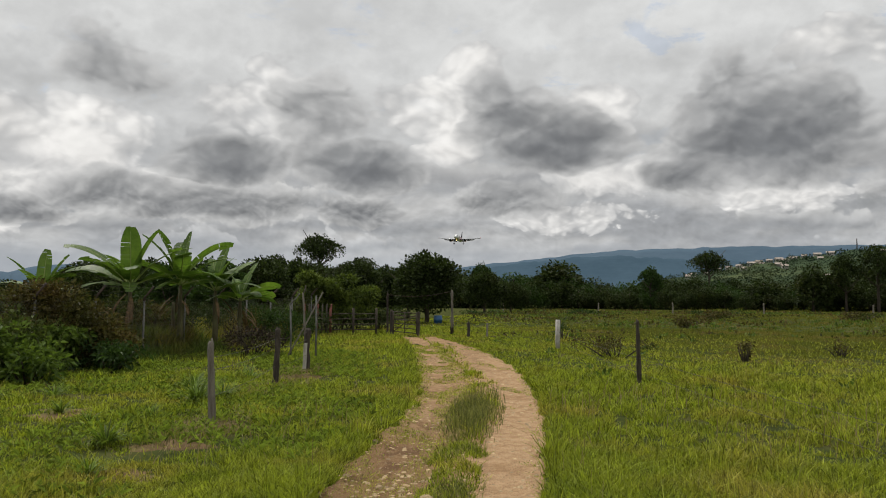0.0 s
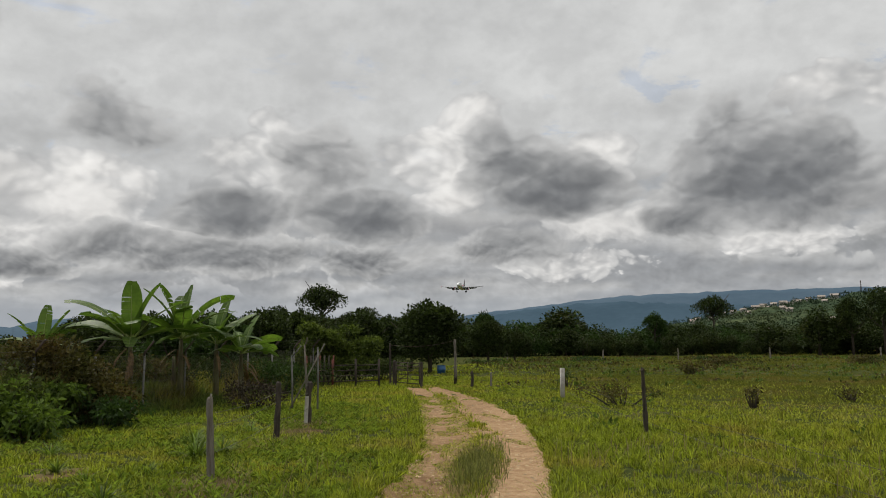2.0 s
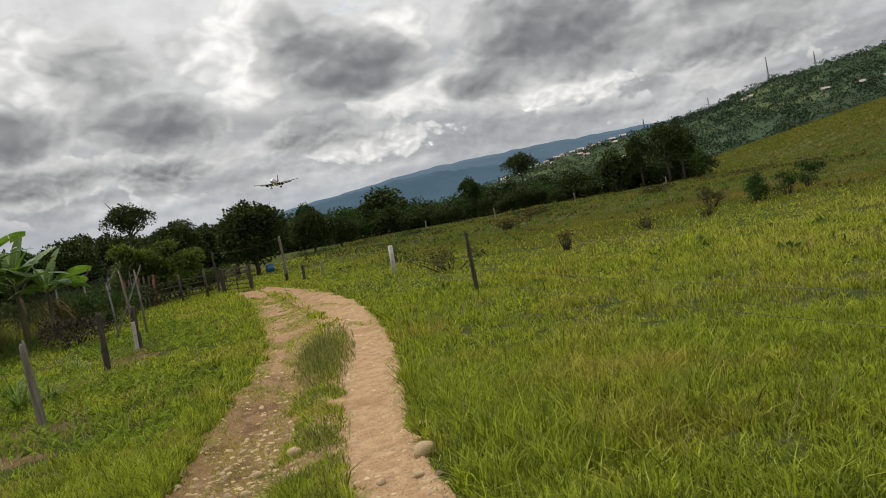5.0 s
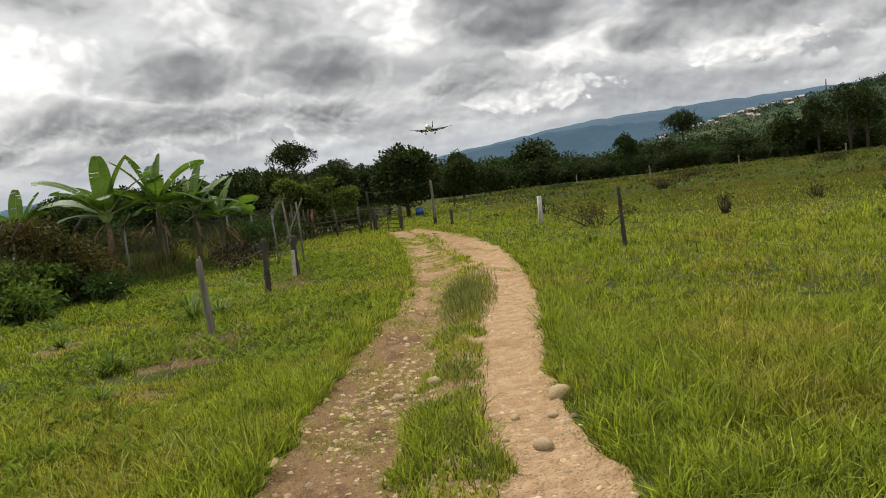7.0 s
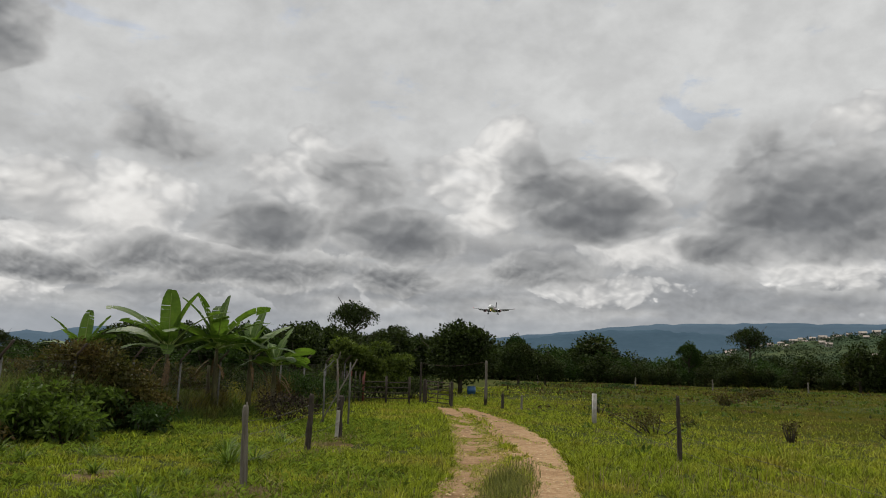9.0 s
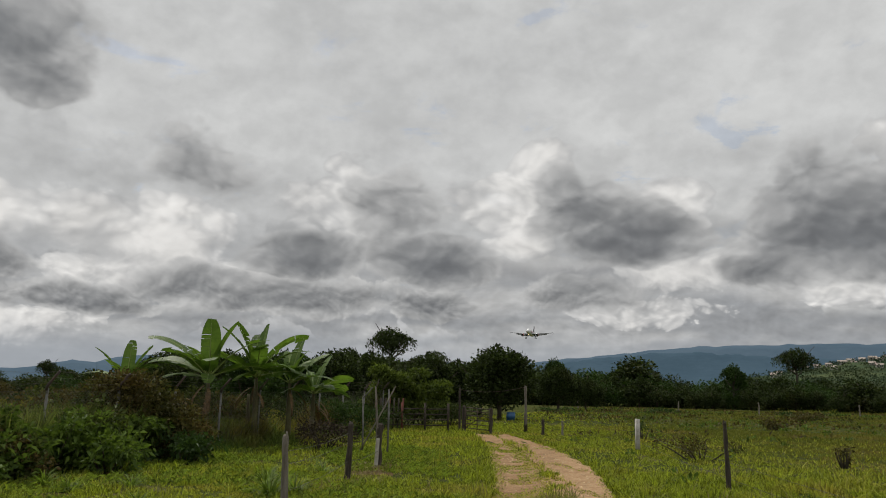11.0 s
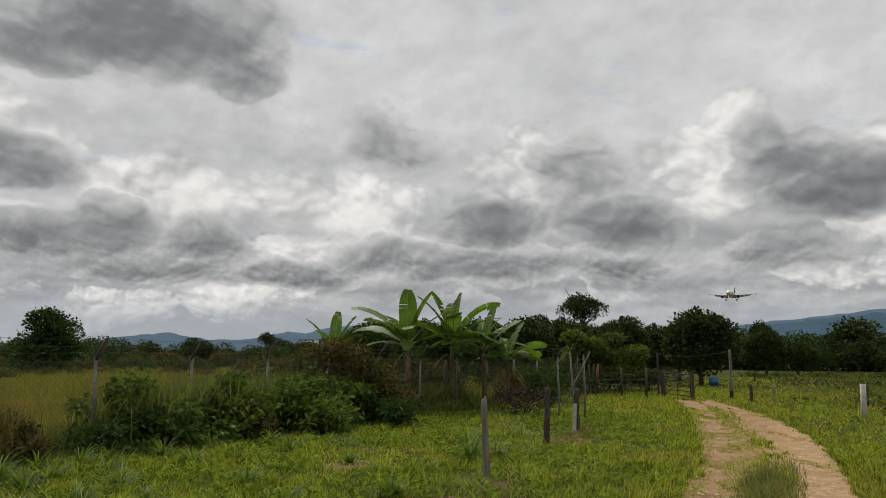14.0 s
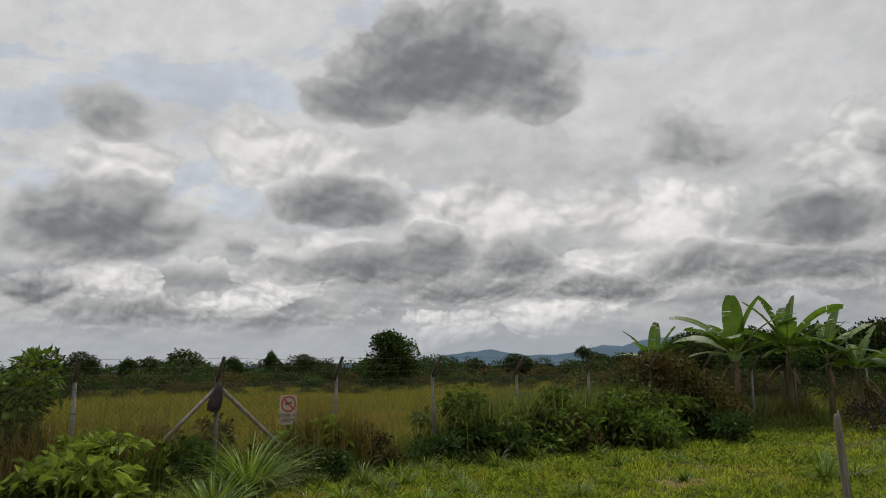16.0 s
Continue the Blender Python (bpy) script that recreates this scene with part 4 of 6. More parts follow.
def build_gate():
    for x, y, h, r, lab in ((-2.71, 37.54, 2.03, .055, "tall thin dark gatepost"), (.52, 37.67, 2.2, .07, "tall pale gatepost carrying the overhead wire")):
        t = wooden_post("gate_post", x, y, h, r, "dark_wood" if x < 0 else "wood", lab, (0, -1), "gate posts")
        if x > 0:
            g = Geo()
            g.tube([(0, 0, 0), (0, 0, .9)], .085, 9, wobble=.15)
            part("lower_sleeve", g.mesh("lower_sleeve", M["dark_wood"]), t, "dark lower half")
    wooden_post("gate_post", -2.46, 37.1, 1.2, .09, "dark_wood", "stout dark gatepost beside the hinges", (0, 0), "gate posts")
    wooden_post("gate_post", -1.12, 36.05, 1.15, .075, "dark_wood", "stout dark gatepost at the latch", (0, 0), "gate posts")
    a, b = Vector((-2.40, 36.95, 0)), Vector((-1.20, 36.2, 0))
    a.z, b.z = hz(a.x, a.y), hz(b.x, b.y)
    gate = thing("metal_gate", Matrix.Translation(a), "dark metal bar gate, slightly sagging and closed", "gate")
    for z in (.16, .36, .56, .76, .96, 1.12):
        g = Geo()
        g.tube([(0, 0, z + .02), (b - a) + Vector((0, 0, z - .04))], .02, 6)
        part("bar", g.mesh("bar", M["rust"]), gate)
    for u in (.02, .5, .98):
        g = Geo()
        g.tube([(b - a) * u + Vector((0, 0, .10)), (b - a) * u + Vector((0, 0, 1.14))], .024, 6)
        part("upright", g.mesh("upright", M["rust"]), gate)
    g = Geo()
    g.tube([(0, 0, .15), (b - a) + Vector((0, 0, 1.05))], .016, 6)
    part("diagonal_bar", g.mesh("diagonal_bar", M["rust"]), gate)
    # wire over the opening
    pa, pb = Vector((-2.74, 37.54, 1.98)), Vector((.5, 37.67, 2.15))
    o = thing("overhead_wire", Matrix.Translation(pa), "drooping dark cable strung over the gateway", "cable")
    g = Geo()
    g.tube([pa.lerp(pb, u) - pa + Vector((0, 0, -.17 * math.sin(math.pi * u))) for u in np.linspace(0, 1, 9)], .011, 5)
    part("cable", g.mesh("cable", M["rust"]), o)


def build_pen():
    """A small stock pen of rails under the shrub."""
    pts = [(-6.7, 36.6), (-5.4, 36.4), (-4.3, 36.5), (-3.2, 36.7)]
    pen = thing("stock_pen", pose(-5.0, 36.5, hz(-5, 36.5)), "dark wooden rail stock pen with faded red posts", "pen")
    o = pen.matrix_basis.translation
    for i, (x, y) in enumerate(pts):
        g = Geo()
        b = Vector((x, y, hz(x, y))) - o
        g.tube([b + Vector((0, 0, -.15)), b + Vector((0, 0, 1.30))], .055, 8, wobble=.15)
        part("post", g.mesh("post", M["red_wood" if i in (0, 1) else "dark_wood"]), pen, "faded red post" if i < 2 else "")
    for z in (.25, .5, .75, 1.0):
        for a, b in zip(pts, pts[1:]):
            g = Geo()
            g.tube([Vector((*a, hz(*a) + z)) - o, Vector((*b, hz(*b) + z + .03)) - o], .025, 6, wobble=.1)
            part("rail", g.mesh("rail", M["dark_wood"]), pen)
    for k in range(7):
        x = -6.8 + .22 * k
        g = Geo()
        g.tube([Vector((x, 36.9, hz(x, 36.9) - .1)) - o, Vector((x + .05, 36.9, hz(x, 36.9) + 1.5)) - o], .04, 6, wobble=.15)
        part("stake", g.mesh("stake", M["red_wood" if k % 3 == 0 else "dark_wood"]), pen)


def build_barrel():
    t = thing("blue_barrel", pose(-.27, 50.1, hz(-.27, 50.1)), "blue plastic drum under the big tree", "barrel")
    g = Geo()
    g.tube([(0, 0, 0), (0, 0, .02), (0, 0, .17), (0, 0, .18), (0, 0, .35), (0, 0, .36), (0, 0, .5), (0, 0, .53)], [.26, .28, .28, .295, .295, .28, .28, .26], 14)
    part("drum", g.mesh("drum", M["blue"]), t)
    g = Geo()
    g.tube([(0, 0, .525), (0, 0, .55)], [.27, .26], 14)
    part("rim", g.mesh("rim", M["blue"]), t)


build_gate()
build_pen()
build_barrel()


# ======== banana plants ========
def banana_leaf(length, width, az, el, bend, torn=.3, roll=0.0):
    """Blade and midrib of one leaf from the crown."""
    n = 16
    p = Vector((0, 0, 0))
    pts, dirs = [], []
    e = el
    for i in range(n + 1):
        d = Vector((math.cos(e) * math.sin(az), math.cos(e) * math.cos(az), math.sin(e)))
        pts.append(p.copy())
        dirs.append(d)
        p = p + d * length / n
        e -= bend / n * (0.4 + 1.2 * i / n)
    side0 = Vector((math.cos(az), -math.sin(az), 0))
    blade, rib = Geo(), Geo()
    prof = lambda s: 0.0 if s < .14 else width * min(1, (s - .14) / .16) ** .7 * (1 - max(0, (s - .60) / .40) ** 2.0) ** .7 * .5
    for sgn in (1, -1):
        sag = 0.0
        for i in range(n):
            s0, s1 = i / n, (i + 1) / n
            w0, w1 = prof(s0), max(prof(s1), .004)
            if w1 < .01: continue
            if rng.random() < torn: sag = rng.random() * .42
            gap = .86 if rng.random() < torn else 1.0
            def edge(j, w, sg):
                up = side0.cross(dirs[j])
                s = (side0 * math.cos(roll) + up * math.sin(roll)) * sgn
                return pts[j] + s * w * math.cos(sg) + (up * .22 * w) - Vector((0, 0, 1)) * w * math.sin(sg)
            a, b = pts[i], pts[i].lerp(pts[i + 1], gap)
            m0, m1 = edge(i, w0 * .5, sag * .5), edge(i, w0 * .5, sag * .5).lerp(edge(i + 1, w1 * .5, sag * .5), gap)
            c, d = edge(i, w0, sag), edge(i, w0, sag).lerp(edge(i + 1, w1, sag), gap)
            blade.add([a, b, m1, m0, d, c], [(0, 1, 2, 3), (3, 2, 4, 5)])
    rib.tube(pts[:n - 1], [.030 * (1 - .9 * i / n) * length / 2 for i in range(n - 1)], 6)
    return blade, rib


def banana_plant(x, y, h, leaves, label, stems=1):
    t = thing("banana_plant", pose(x, y, hz(x, y)), label, "banana plant", "banana plants")
    g = Geo()
    g.tube([(0, 0, -.1), (.02, 0, h * .3), (0, .02, h * .7), (0, 0, h + .12)], [.12, .10, .08, .05], 10, wobble=.1)
    part("pseudostem", g.mesh("pseudostem", M["stem"]), t)
    for i in range(stems - 1):
        a = rng.random() * 6.28
        g = Geo()
        g.tube([(math.cos(a) * .3, math.sin(a) * .3, -.1), (math.cos(a) * .35, math.sin(a) * .35, h * .75)], [.10, .05], 8, wobble=.1)
        part("pseudostem", g.mesh("pseudostem", M["stem"]), t)
    extra = [(leaves[0][0] * (.75 + .25 * rng.random()), leaves[0][1] * .72, rng.random() * 360, 18 + 50 * rng.random(), 60 + 45 * rng.random(), .5) for i in range(3)]
    for length, width, az, el, bend, torn in leaves + extra:
        blade, rib = banana_leaf(length, width * 1.22, radians(az), radians(el), radians(bend * .9), torn * .55, rng.normal() * .25)
        lf = part("leaf", blade.mesh("leaf", M["banana"]), t, m=pose(0, 0, h))
        part("midrib", rib.mesh("midrib", M["midrib"]), lf)
    for i in range(5):
        blade, rib = banana_leaf(.9 + .4 * rng.random(), .11, rng.random() * 6.28, radians(-25), radians(62), .9)
        part("dry_leaf", blade.mesh("dry_leaf", M["banana_dry"]), t, "withered brown leaf hanging down", m=pose(0, 0, h - .15 - .1 * i))


R, L, F, B = 67, -113, 157, -23          # azimuths: to the right, left, towards and away from the track's start
banana_plant(-10.35, 24.85, 2.25, [(2.15, 0.54, F + 12, 87, 8, 0.35), (2.7, 0.50, L, 56, 80, 0.37), (2.4, 0.50, L + 18, 34, 75, 0.37), (2.3, 0.52, R - 10, 74, 32, 0.37), (2.6, 0.50, R + 8, 54, 70, 0.42), (2.3, 0.50, R, 28, 70, 0.47), (2.0, 0.49, F, 45, 95, 0.42), (2.0, 0.50, B, 66, 50, 0.37), (1.9, 0.46, F + 40, 60, 80, 0.42), (1.8, 0.46, L - 25, 15, 60, 0.52)],
             "tall banana plant with broad bright green leaves")
banana_plant(-9.15, 26.2, 2.3, [(2.1, 0.52, R - 30, 84, 18, 0.37), (2.4, 0.50, L + 10, 68, 50, 0.42), (2.6, 0.50, R, 64, 85, 0.47), (2.4, 0.50, R + 20, 48, 80, 0.57), (2.3, 0.49, L, 44, 75, 0.47), (2.1, 0.49, F, 58, 85, 0.47), (1.9, 0.46, B, 76, 45, 0.47), (2.0, 0.46, F - 40, 34, 90, 0.52), (2.2, 0.49, L - 20, 75, 30, 0.42), (2.0, 0.46, R - 10, 20, 60, 0.52), (1.8, 0.42, F + 30, 15, 70, 0.60)],
             "banana plant with torn arching leaves", 2)
banana_plant(-8.35, 27.6, 2.1, [(2.0, 0.50, R - 20, 80, 22, 0.32), (2.0, 0.46, R, 52, 50, 0.37), (2.1, 0.46, L, 58, 70, 0.47), (1.9, 0.44, R + 30, 24, 70, 0.47), (1.9, 0.44, F, 38, 90, 0.47), (1.8, 0.42, B, 64, 55, 0.47), (1.9, 0.42, L + 20, 30, 80, 0.52), (1.7, 0.42, F - 30, 66, 60, 0.42)],
             "slender banana plant with upright leaves")
banana_plant(-7.65, 28.4, 1.75, [(1.8, 0.46, R, 42, 80, 0.37), (1.8, 0.42, L, 60, 65, 0.37), (1.8, 0.42, R - 30, 72, 38, 0.37), (1.6, 0.42, F, 30, 70, 0.47), (1.6, 0.40, L - 30, 24, 80, 0.47), (1.5, 0.40, B, 54, 55, 0.37), (1.6, 0.40, R + 25, 15, 70, 0.52), (1.5, 0.38, L + 20, 76, 30, 0.42)],
             "short banana plant with drooping leaves")
banana_plant(-12.6, 23.6, 1.95, [(1.6, 0.35, B + 20, 84, 15, 0.57), (1.6, 0.35, R, 70, 35, 0.47), (1.7, 0.35, L, 62, 45, 0.60), (1.7, 0.35, L + 20, 35, 80, 0.52), (1.4, 0.34, F, 30, 80, 0.52), (1.4, 0.34, R + 20, 25, 80, 0.52), (1.5, 0.34, F + 30, 55, 70, 0.52)],
             "ragged banana plant among the bushes")
banana_plant(-13.2, 22.2, .9, [(1.1, 0.26, B + 20, 65, 60, 0.60), (1.4, 0.30, L, 50, 75, 0.52), (1.3, 0.30, R, 45, 80, 0.52), (1.2, 0.29, F, 30, 80, 0.52)], "young banana plant low among the weeds")


# ======== shrubs, weeds and clumps ========
def shrub(name, x, y, lobes, leaves, leaf, mat, label, category="shrub", group="", ratio=.5, stems=7, shell=.35, droop=.1, bark="bark"):
    """A bush: many stems and a crown of single leaves."""
    t = thing(name, pose(x, y, hz(x, y)), label, category, group)
    g = Geo()
    for i in range(stems):
        c = lobes[i % len(lobes)]
        end = Vector((c[0] + rng.normal() * c[3] * .4, c[1] + rng.normal() * c[4] * .4, c[2] + c[5] * .5 * rng.random()))
        st = Vector((end.x * .25, end.y * .25, -.05))
        g.tube([st, st.lerp(end, .5) + Vector((rng.normal() * .05, rng.normal() * .05, .06)), end], [.03, .02, .007], 5)
    part("branchwork", g.mesh("branchwork", M[bark]), t)
    pos, way = lobes_cloud(leaves, lobes, shell)
    pos[:, 2] = np.abs(pos[:, 2]) * .98 + .02
    part("foliage", leaf_mesh("foliage", pos, way, leaf * (.6 + .8 * rng.random(leaves)), M[mat], ratio, .1, droop), t)
    return t


# the big brownish bush and the leafy growth round it
shrub("brown_bush", -10.5, 20.0, [(0, 0, 1.0, 1.4, 1.1, 1.0), (-1.0, .2, .95, 1.1, .9, .95), (1.1, 0, .8, .9, .9, .8), (.4, -.2, 1.75, .7, .7, .62), (-.6, .1, 1.7, .8, .8, .62), (1.7, .2, .5, .7, .7, .5), (-1.9, 0, .7, .8, .8, .7), (-.1, -.3, 1.9, .45, .45, .5), (1.1, -.1, 1.35, .5, .5, .5), (-1.5, .1, 1.4, .5, .5, .5)],
      10000, .125, "leaf_brown", "large brownish green bush with fine leaves", stems=16)
for x, y, w, h, n, mat, lab in (
        (-9.1, 16.6, 1.0, 1.0, 2200, "leaf_weed", "leafy dark green weed bush at the fence foot"), (-10.4, 17.3, .9, 1.2, 2000, "leaf_weed", "leafy green bush beside the brown bush"),
        (-10.2, 14.6, 1.1, .95, 2600, "leaf_weed", "broad leafy weed bush below the fence"), (-10.9, 13.0, .9, .8, 1700, "leaf_mid", "low dark weed bush below the fence"),
        (-11.9, 15.6, .9, 1.35, 1500, "leaf_brown", "brownish shrub growing through the fence"), (-12.4, 9.3, .8, 1.05, 1390, "leaf_light", "bright broad-leaved bush by the fence brace"),
        (-13.2, 11.0, .45, .95, 500, "leaf_mid", "small dark shrub by a fence post"), (-13.3, 5.6, 1.2, 1.1, 2200, "leaf_light", "sprawling light green vine bush"),
        (-12.2, 4.8, 1.0, .8, 1390, "leaf_light", "low yellowish green vine weeds"), (-13.6, 7.0, .8, .9, 1200, "leaf_mid", "dark weeds under the fence braces"),
        (-8.4, 19.0, .7, .8, 1200, "leaf_mid", "low bush at the edge of the lawn"), (-11.8, 18.8, .9, 1.2, 1500, "leaf_mid", "dark bush along the fence"), (-15.2, 8.8, .7, 1.0, 900, "leaf_brown", "brown weeds inside the fence")):
    lob = [(w * .9 * rng.normal() * .6, w * .4 * rng.normal(), h * (.2 + .6 * rng.random()), w * (.22 + .3 * rng.random()), w * (.22 + .25 * rng.random()), h * (.16 + .22 * rng.random())) for i in range(14)]
    shrub("weed_bush", x, y, lob, int(n * .62) if n != 1390 else 620, .25 if n == 1390 else .165, mat, lab, group="weed bushes", ratio=.45, droop=.25, shell=.05)

shrub("brush_pile", -6.1, 24.2, [(0, 0, .45, .9, .5, .5), (.5, 0, .35, .6, .5, .45), (-.5, .1, .5, .5, .5, .5)], 1600, .09, "brush", "dark brown pile of dead brush at the fence corner", stems=8)
for x, y, w, h in ((-5.6, 41.8, 1.7, 1.5), (-3.6, 42.6, 1.5, 1.2), (-7.6, 41.0, 1.7, 1.6), (-9.6, 33.0, 1.6, 1.5), (-8.0, 35.5, 1.4, 1.4), (-11.5, 30.5, 1.6, 1.5), (-13.5, 28.0, 1.6, 1.4), (-15.5, 25.0, 1.5, 1.2)):
    shrub("dark_bush", x, y, [(w * .6 * rng.normal(), w * .3 * rng.normal(), h * (.3 + .4 * rng.random()), w * .55, w * .5, h * .4) for i in range(6)], 2600, .13, "leaf_dark", "dark scrub bush in the shade behind the fence", group="dark scrub")
for i in range(16):
    s, off = -2.4 + 8.0 * (i + rng.random() * .8) / 16, .55 + .55 * rng.random()
    w, h, mat = .40 + .4 * rng.random(), .40 + .5 * rng.random(), ("leaf_mid", "leaf_scrub", "leaf_mid", "leaf_brown")[i % 4]
    x, y = -12.90 + .478 * s + OUT.x * off, 7.465 + 2.364 * s + OUT.y * off
    lob = [(w * .6 * rng.normal(), w * .4 * rng.normal(), h * (.2 + .6 * rng.random()), w * (.3 + .3 * rng.random()), w * (.3 + .2 * rng.random()), h * (.2 + .2 * rng.random())) for j in range(8)]
    shrub("weed_bush", x, y, lob, 900, .11, mat, "tangled leafy weeds along the airfield fence", group="fence weeds", droop=.2)
# tall leafy weeds standing in the cane grass
for i in range(9):
    s, off, w, h = 2.1 + 3.6 * (i + .5 * rng.random()) / 9, .45 + .5 * rng.random(), .5 + .25 * rng.random(), .95 + .55 * rng.random()
    x, y = -12.90 + .478 * s + OUT.x * off, 7.465 + 2.364 * s + OUT.y * off
    lob = [(w * .6 * rng.normal(), w * .4 * rng.normal(), h * (.15 + .75 * rng.random()), w * (.25 + .25 * rng.random()), w * .35, h * (.12 + .16 * rng.random())) for j in range(12)]
    shrub("weed_bush", x, y, lob, 1100, .15, ("leaf_weed", "leaf_weed", "leaf_scrub")[i % 3], "tall leafy weeds among the fence grass", group="fence weeds", droop=.25, shell=.05)
# brown and olive thicket just behind the airfield fence
for i in range(14):
    s, off = 4.6 + 5.0 * (i + rng.random() * .8) / 14, -.9 - 3.2 * rng.random()
    w, h, mat = .9 + .5 * rng.random(), 1.25 + .75 * rng.random(), ("leaf_scrub", "leaf_brown", "leaf_scrub")[i % 3]
    x, y = -12.90 + .478 * s + OUT.x * off, 7.465 + 2.364 * s + OUT.y * off
    lob = [(w * .6 * rng.normal(), w * .5 * rng.normal(), h * (.25 + .6 * rng.random()), w * (.3 + .3 * rng.random()), w * (.3 + .2 * rng.random()), h * (.15 + .15 * rng.random())) for j in range(10)]
    shrub("thicket_shrub", x, y, lob, 1500, .14, mat, "olive brown thicket shrub behind the airfield fence", group="fence thicket", droop=.2)
# young tree at the fence in the last view
shrub("leafy_sapling", -14.4, 4.55, [(0, 0, 1.5, .6, .55, .5), (.25, .2, 2.0, .45, .4, .45), (-.2, -.2, 1.1, .55, .5, .4), (.3, -.1, 1.4, .45, .4, .35), (.1, .1, .7, .5, .5, .4)], 1300, .19, "leaf_weed", "leafy young tree standing at the airfield fence", "tree", ratio=.4, stems=9)

# the shrub tree by the pen and the big round tree behind the gate
shrub("shrub_tree", -6.1, 39.5, [(2.3 * math.sin(i * 2.4) * ((i % 7) + 1) / 7, .9 * math.cos(i * 1.9), .9 + 2.25 * (((i * 5) % 11) / 11) * (1 - .35 * (((i % 7) + 1) / 7) ** 2), .45 + .25 * ((i * 3) % 5) / 5, .5, .34 + .20 * ((i * 7) % 4) / 4) for i in range(34)],
      12000, .17, "leaf_shrub", "rounded light green shrub tree over the stock pen", "tree", ratio=.55, stems=18)
shrub("dark_bush", -6.8, 31.5, [(0, 0, .7, 1.0, .8, .7), (.8, 0, .6, .8, .7, .6), (-.9, 0, .8, .9, .8, .7)], 3000, .11, "leaf_mid", "dark scrub behind the fence corner")
BIG = make_tree(5.0, 5.4, .20, M["leaf_dark"], 14000, .20, 22)
plant_tree(BIG, -1.05, 52.0, 1.0, .4, "dark round broadleaf tree behind the gate", name="pasture_tree", sz=.96)
LTREE = make_tree(5.2, 5.4, .08, M["leaf_mid"], 9000, .23, 18)
plant_tree(LTREE, *az_xy(-47.5, 66), 1.0, 2.0, "dark rounded tree standing alone beyond the fence", name="airfield_tree")
for az, d, s in ((-15, 62, .85), (-12.2, 64, .95), (-9.2, 60, .85), (-6.6, 58, .9), (-4.2, 62, .85), (-2.6, 66, .9), (-17.5, 60, .9), (-21.5, 56, .85), (-25.5, 52, .8), (-20, 47, .7), (-16.5, 46, .75), (-13.5, 50, .85), (-24, 60, .8), (-10.8, 58, .9), (-7.5, 70, .95), (-28, 55, .6), (3.2, 90, 1.0), (5.2, 100, .8)):
    plant_tree(LTREE if s < .8 else BIG, *az_xy(az, d), s, rng.random() * 6, "dark tree in the scrub behind the banana plants", group="scrub trees", name="scrub_tree")

# pasture bushes
for x, y, w, h, n, mat, lab in (
        (5.7, 24.4, 1.1, .75, 900, "leaf_brown", "dead brown thistle bush beside the pasture fence"), (9.28, 22.9, .3, .65, 200, "leaf_brown", "dry brown weed in the pasture"), (13.1, 24.6, .35, .7, 200, "leaf_brown", "dry brown weed in the pasture"),
        (5.5, 34.1, .3, .8, 260, "leaf_mid", "small dark shrub behind the pale post"), (19.0, 26.4, .8, 1.2, 1900, "leaf_mid", "dark green bush in the pasture"), (17.8, 27.7, .55, .85, 800, "leaf_brown", "brownish bush in the pasture"),
        (20.8, 26.8, .6, .9, 900, "leaf_mid", "dark green bush in the pasture"), (24.0, 29.5, .5, .8, 600, "leaf_mid", "low bush in the pasture"), (15.5, 24.5, .3, .5, 180, "leaf_brown", "dry brown weed in the pasture"),
        (27.0, 26.0, 1.0, .8, 900, "leaf_brown", "brownish bush on the pasture slope"), (33, 40, 1.2, .8, 500, "leaf_mid", "low bush on the pasture slope"), (14.5, 45, .8, .5, 300, "leaf_brown", "brown weeds in the pasture"),
        (22, 60, 2.0, .7, 700, "leaf_brown", "brown weeds in the far pasture"), (34, 62, 2.4, .8, 800, "leaf_brown", "brown weeds in the far pasture"), (30, 80, 3.0, .6, 600, "leaf_mid", "dark weeds in the far pasture"), (15, 82, 2.5, .5, 500, "leaf_mid", "dark weeds in the far pasture"), (4, 84, 2.5, .5, 500, "leaf_mid", "dark weeds in the far pasture")):
    lob = [(w * .75 * rng.normal() * .7, w * .5 * rng.normal() * .7, h * (.2 + .6 * rng.random()), w * (.2 + .25 * rng.random()), w * (.2 + .2 * rng.random()), h * (.15 + .2 * rng.random())) for j in range(8)]
    shrub("pasture_bush", x, y, lob, n, .09 if y < 40 else .2, mat, lab, group="pasture bushes", shell=.2, stems=8)


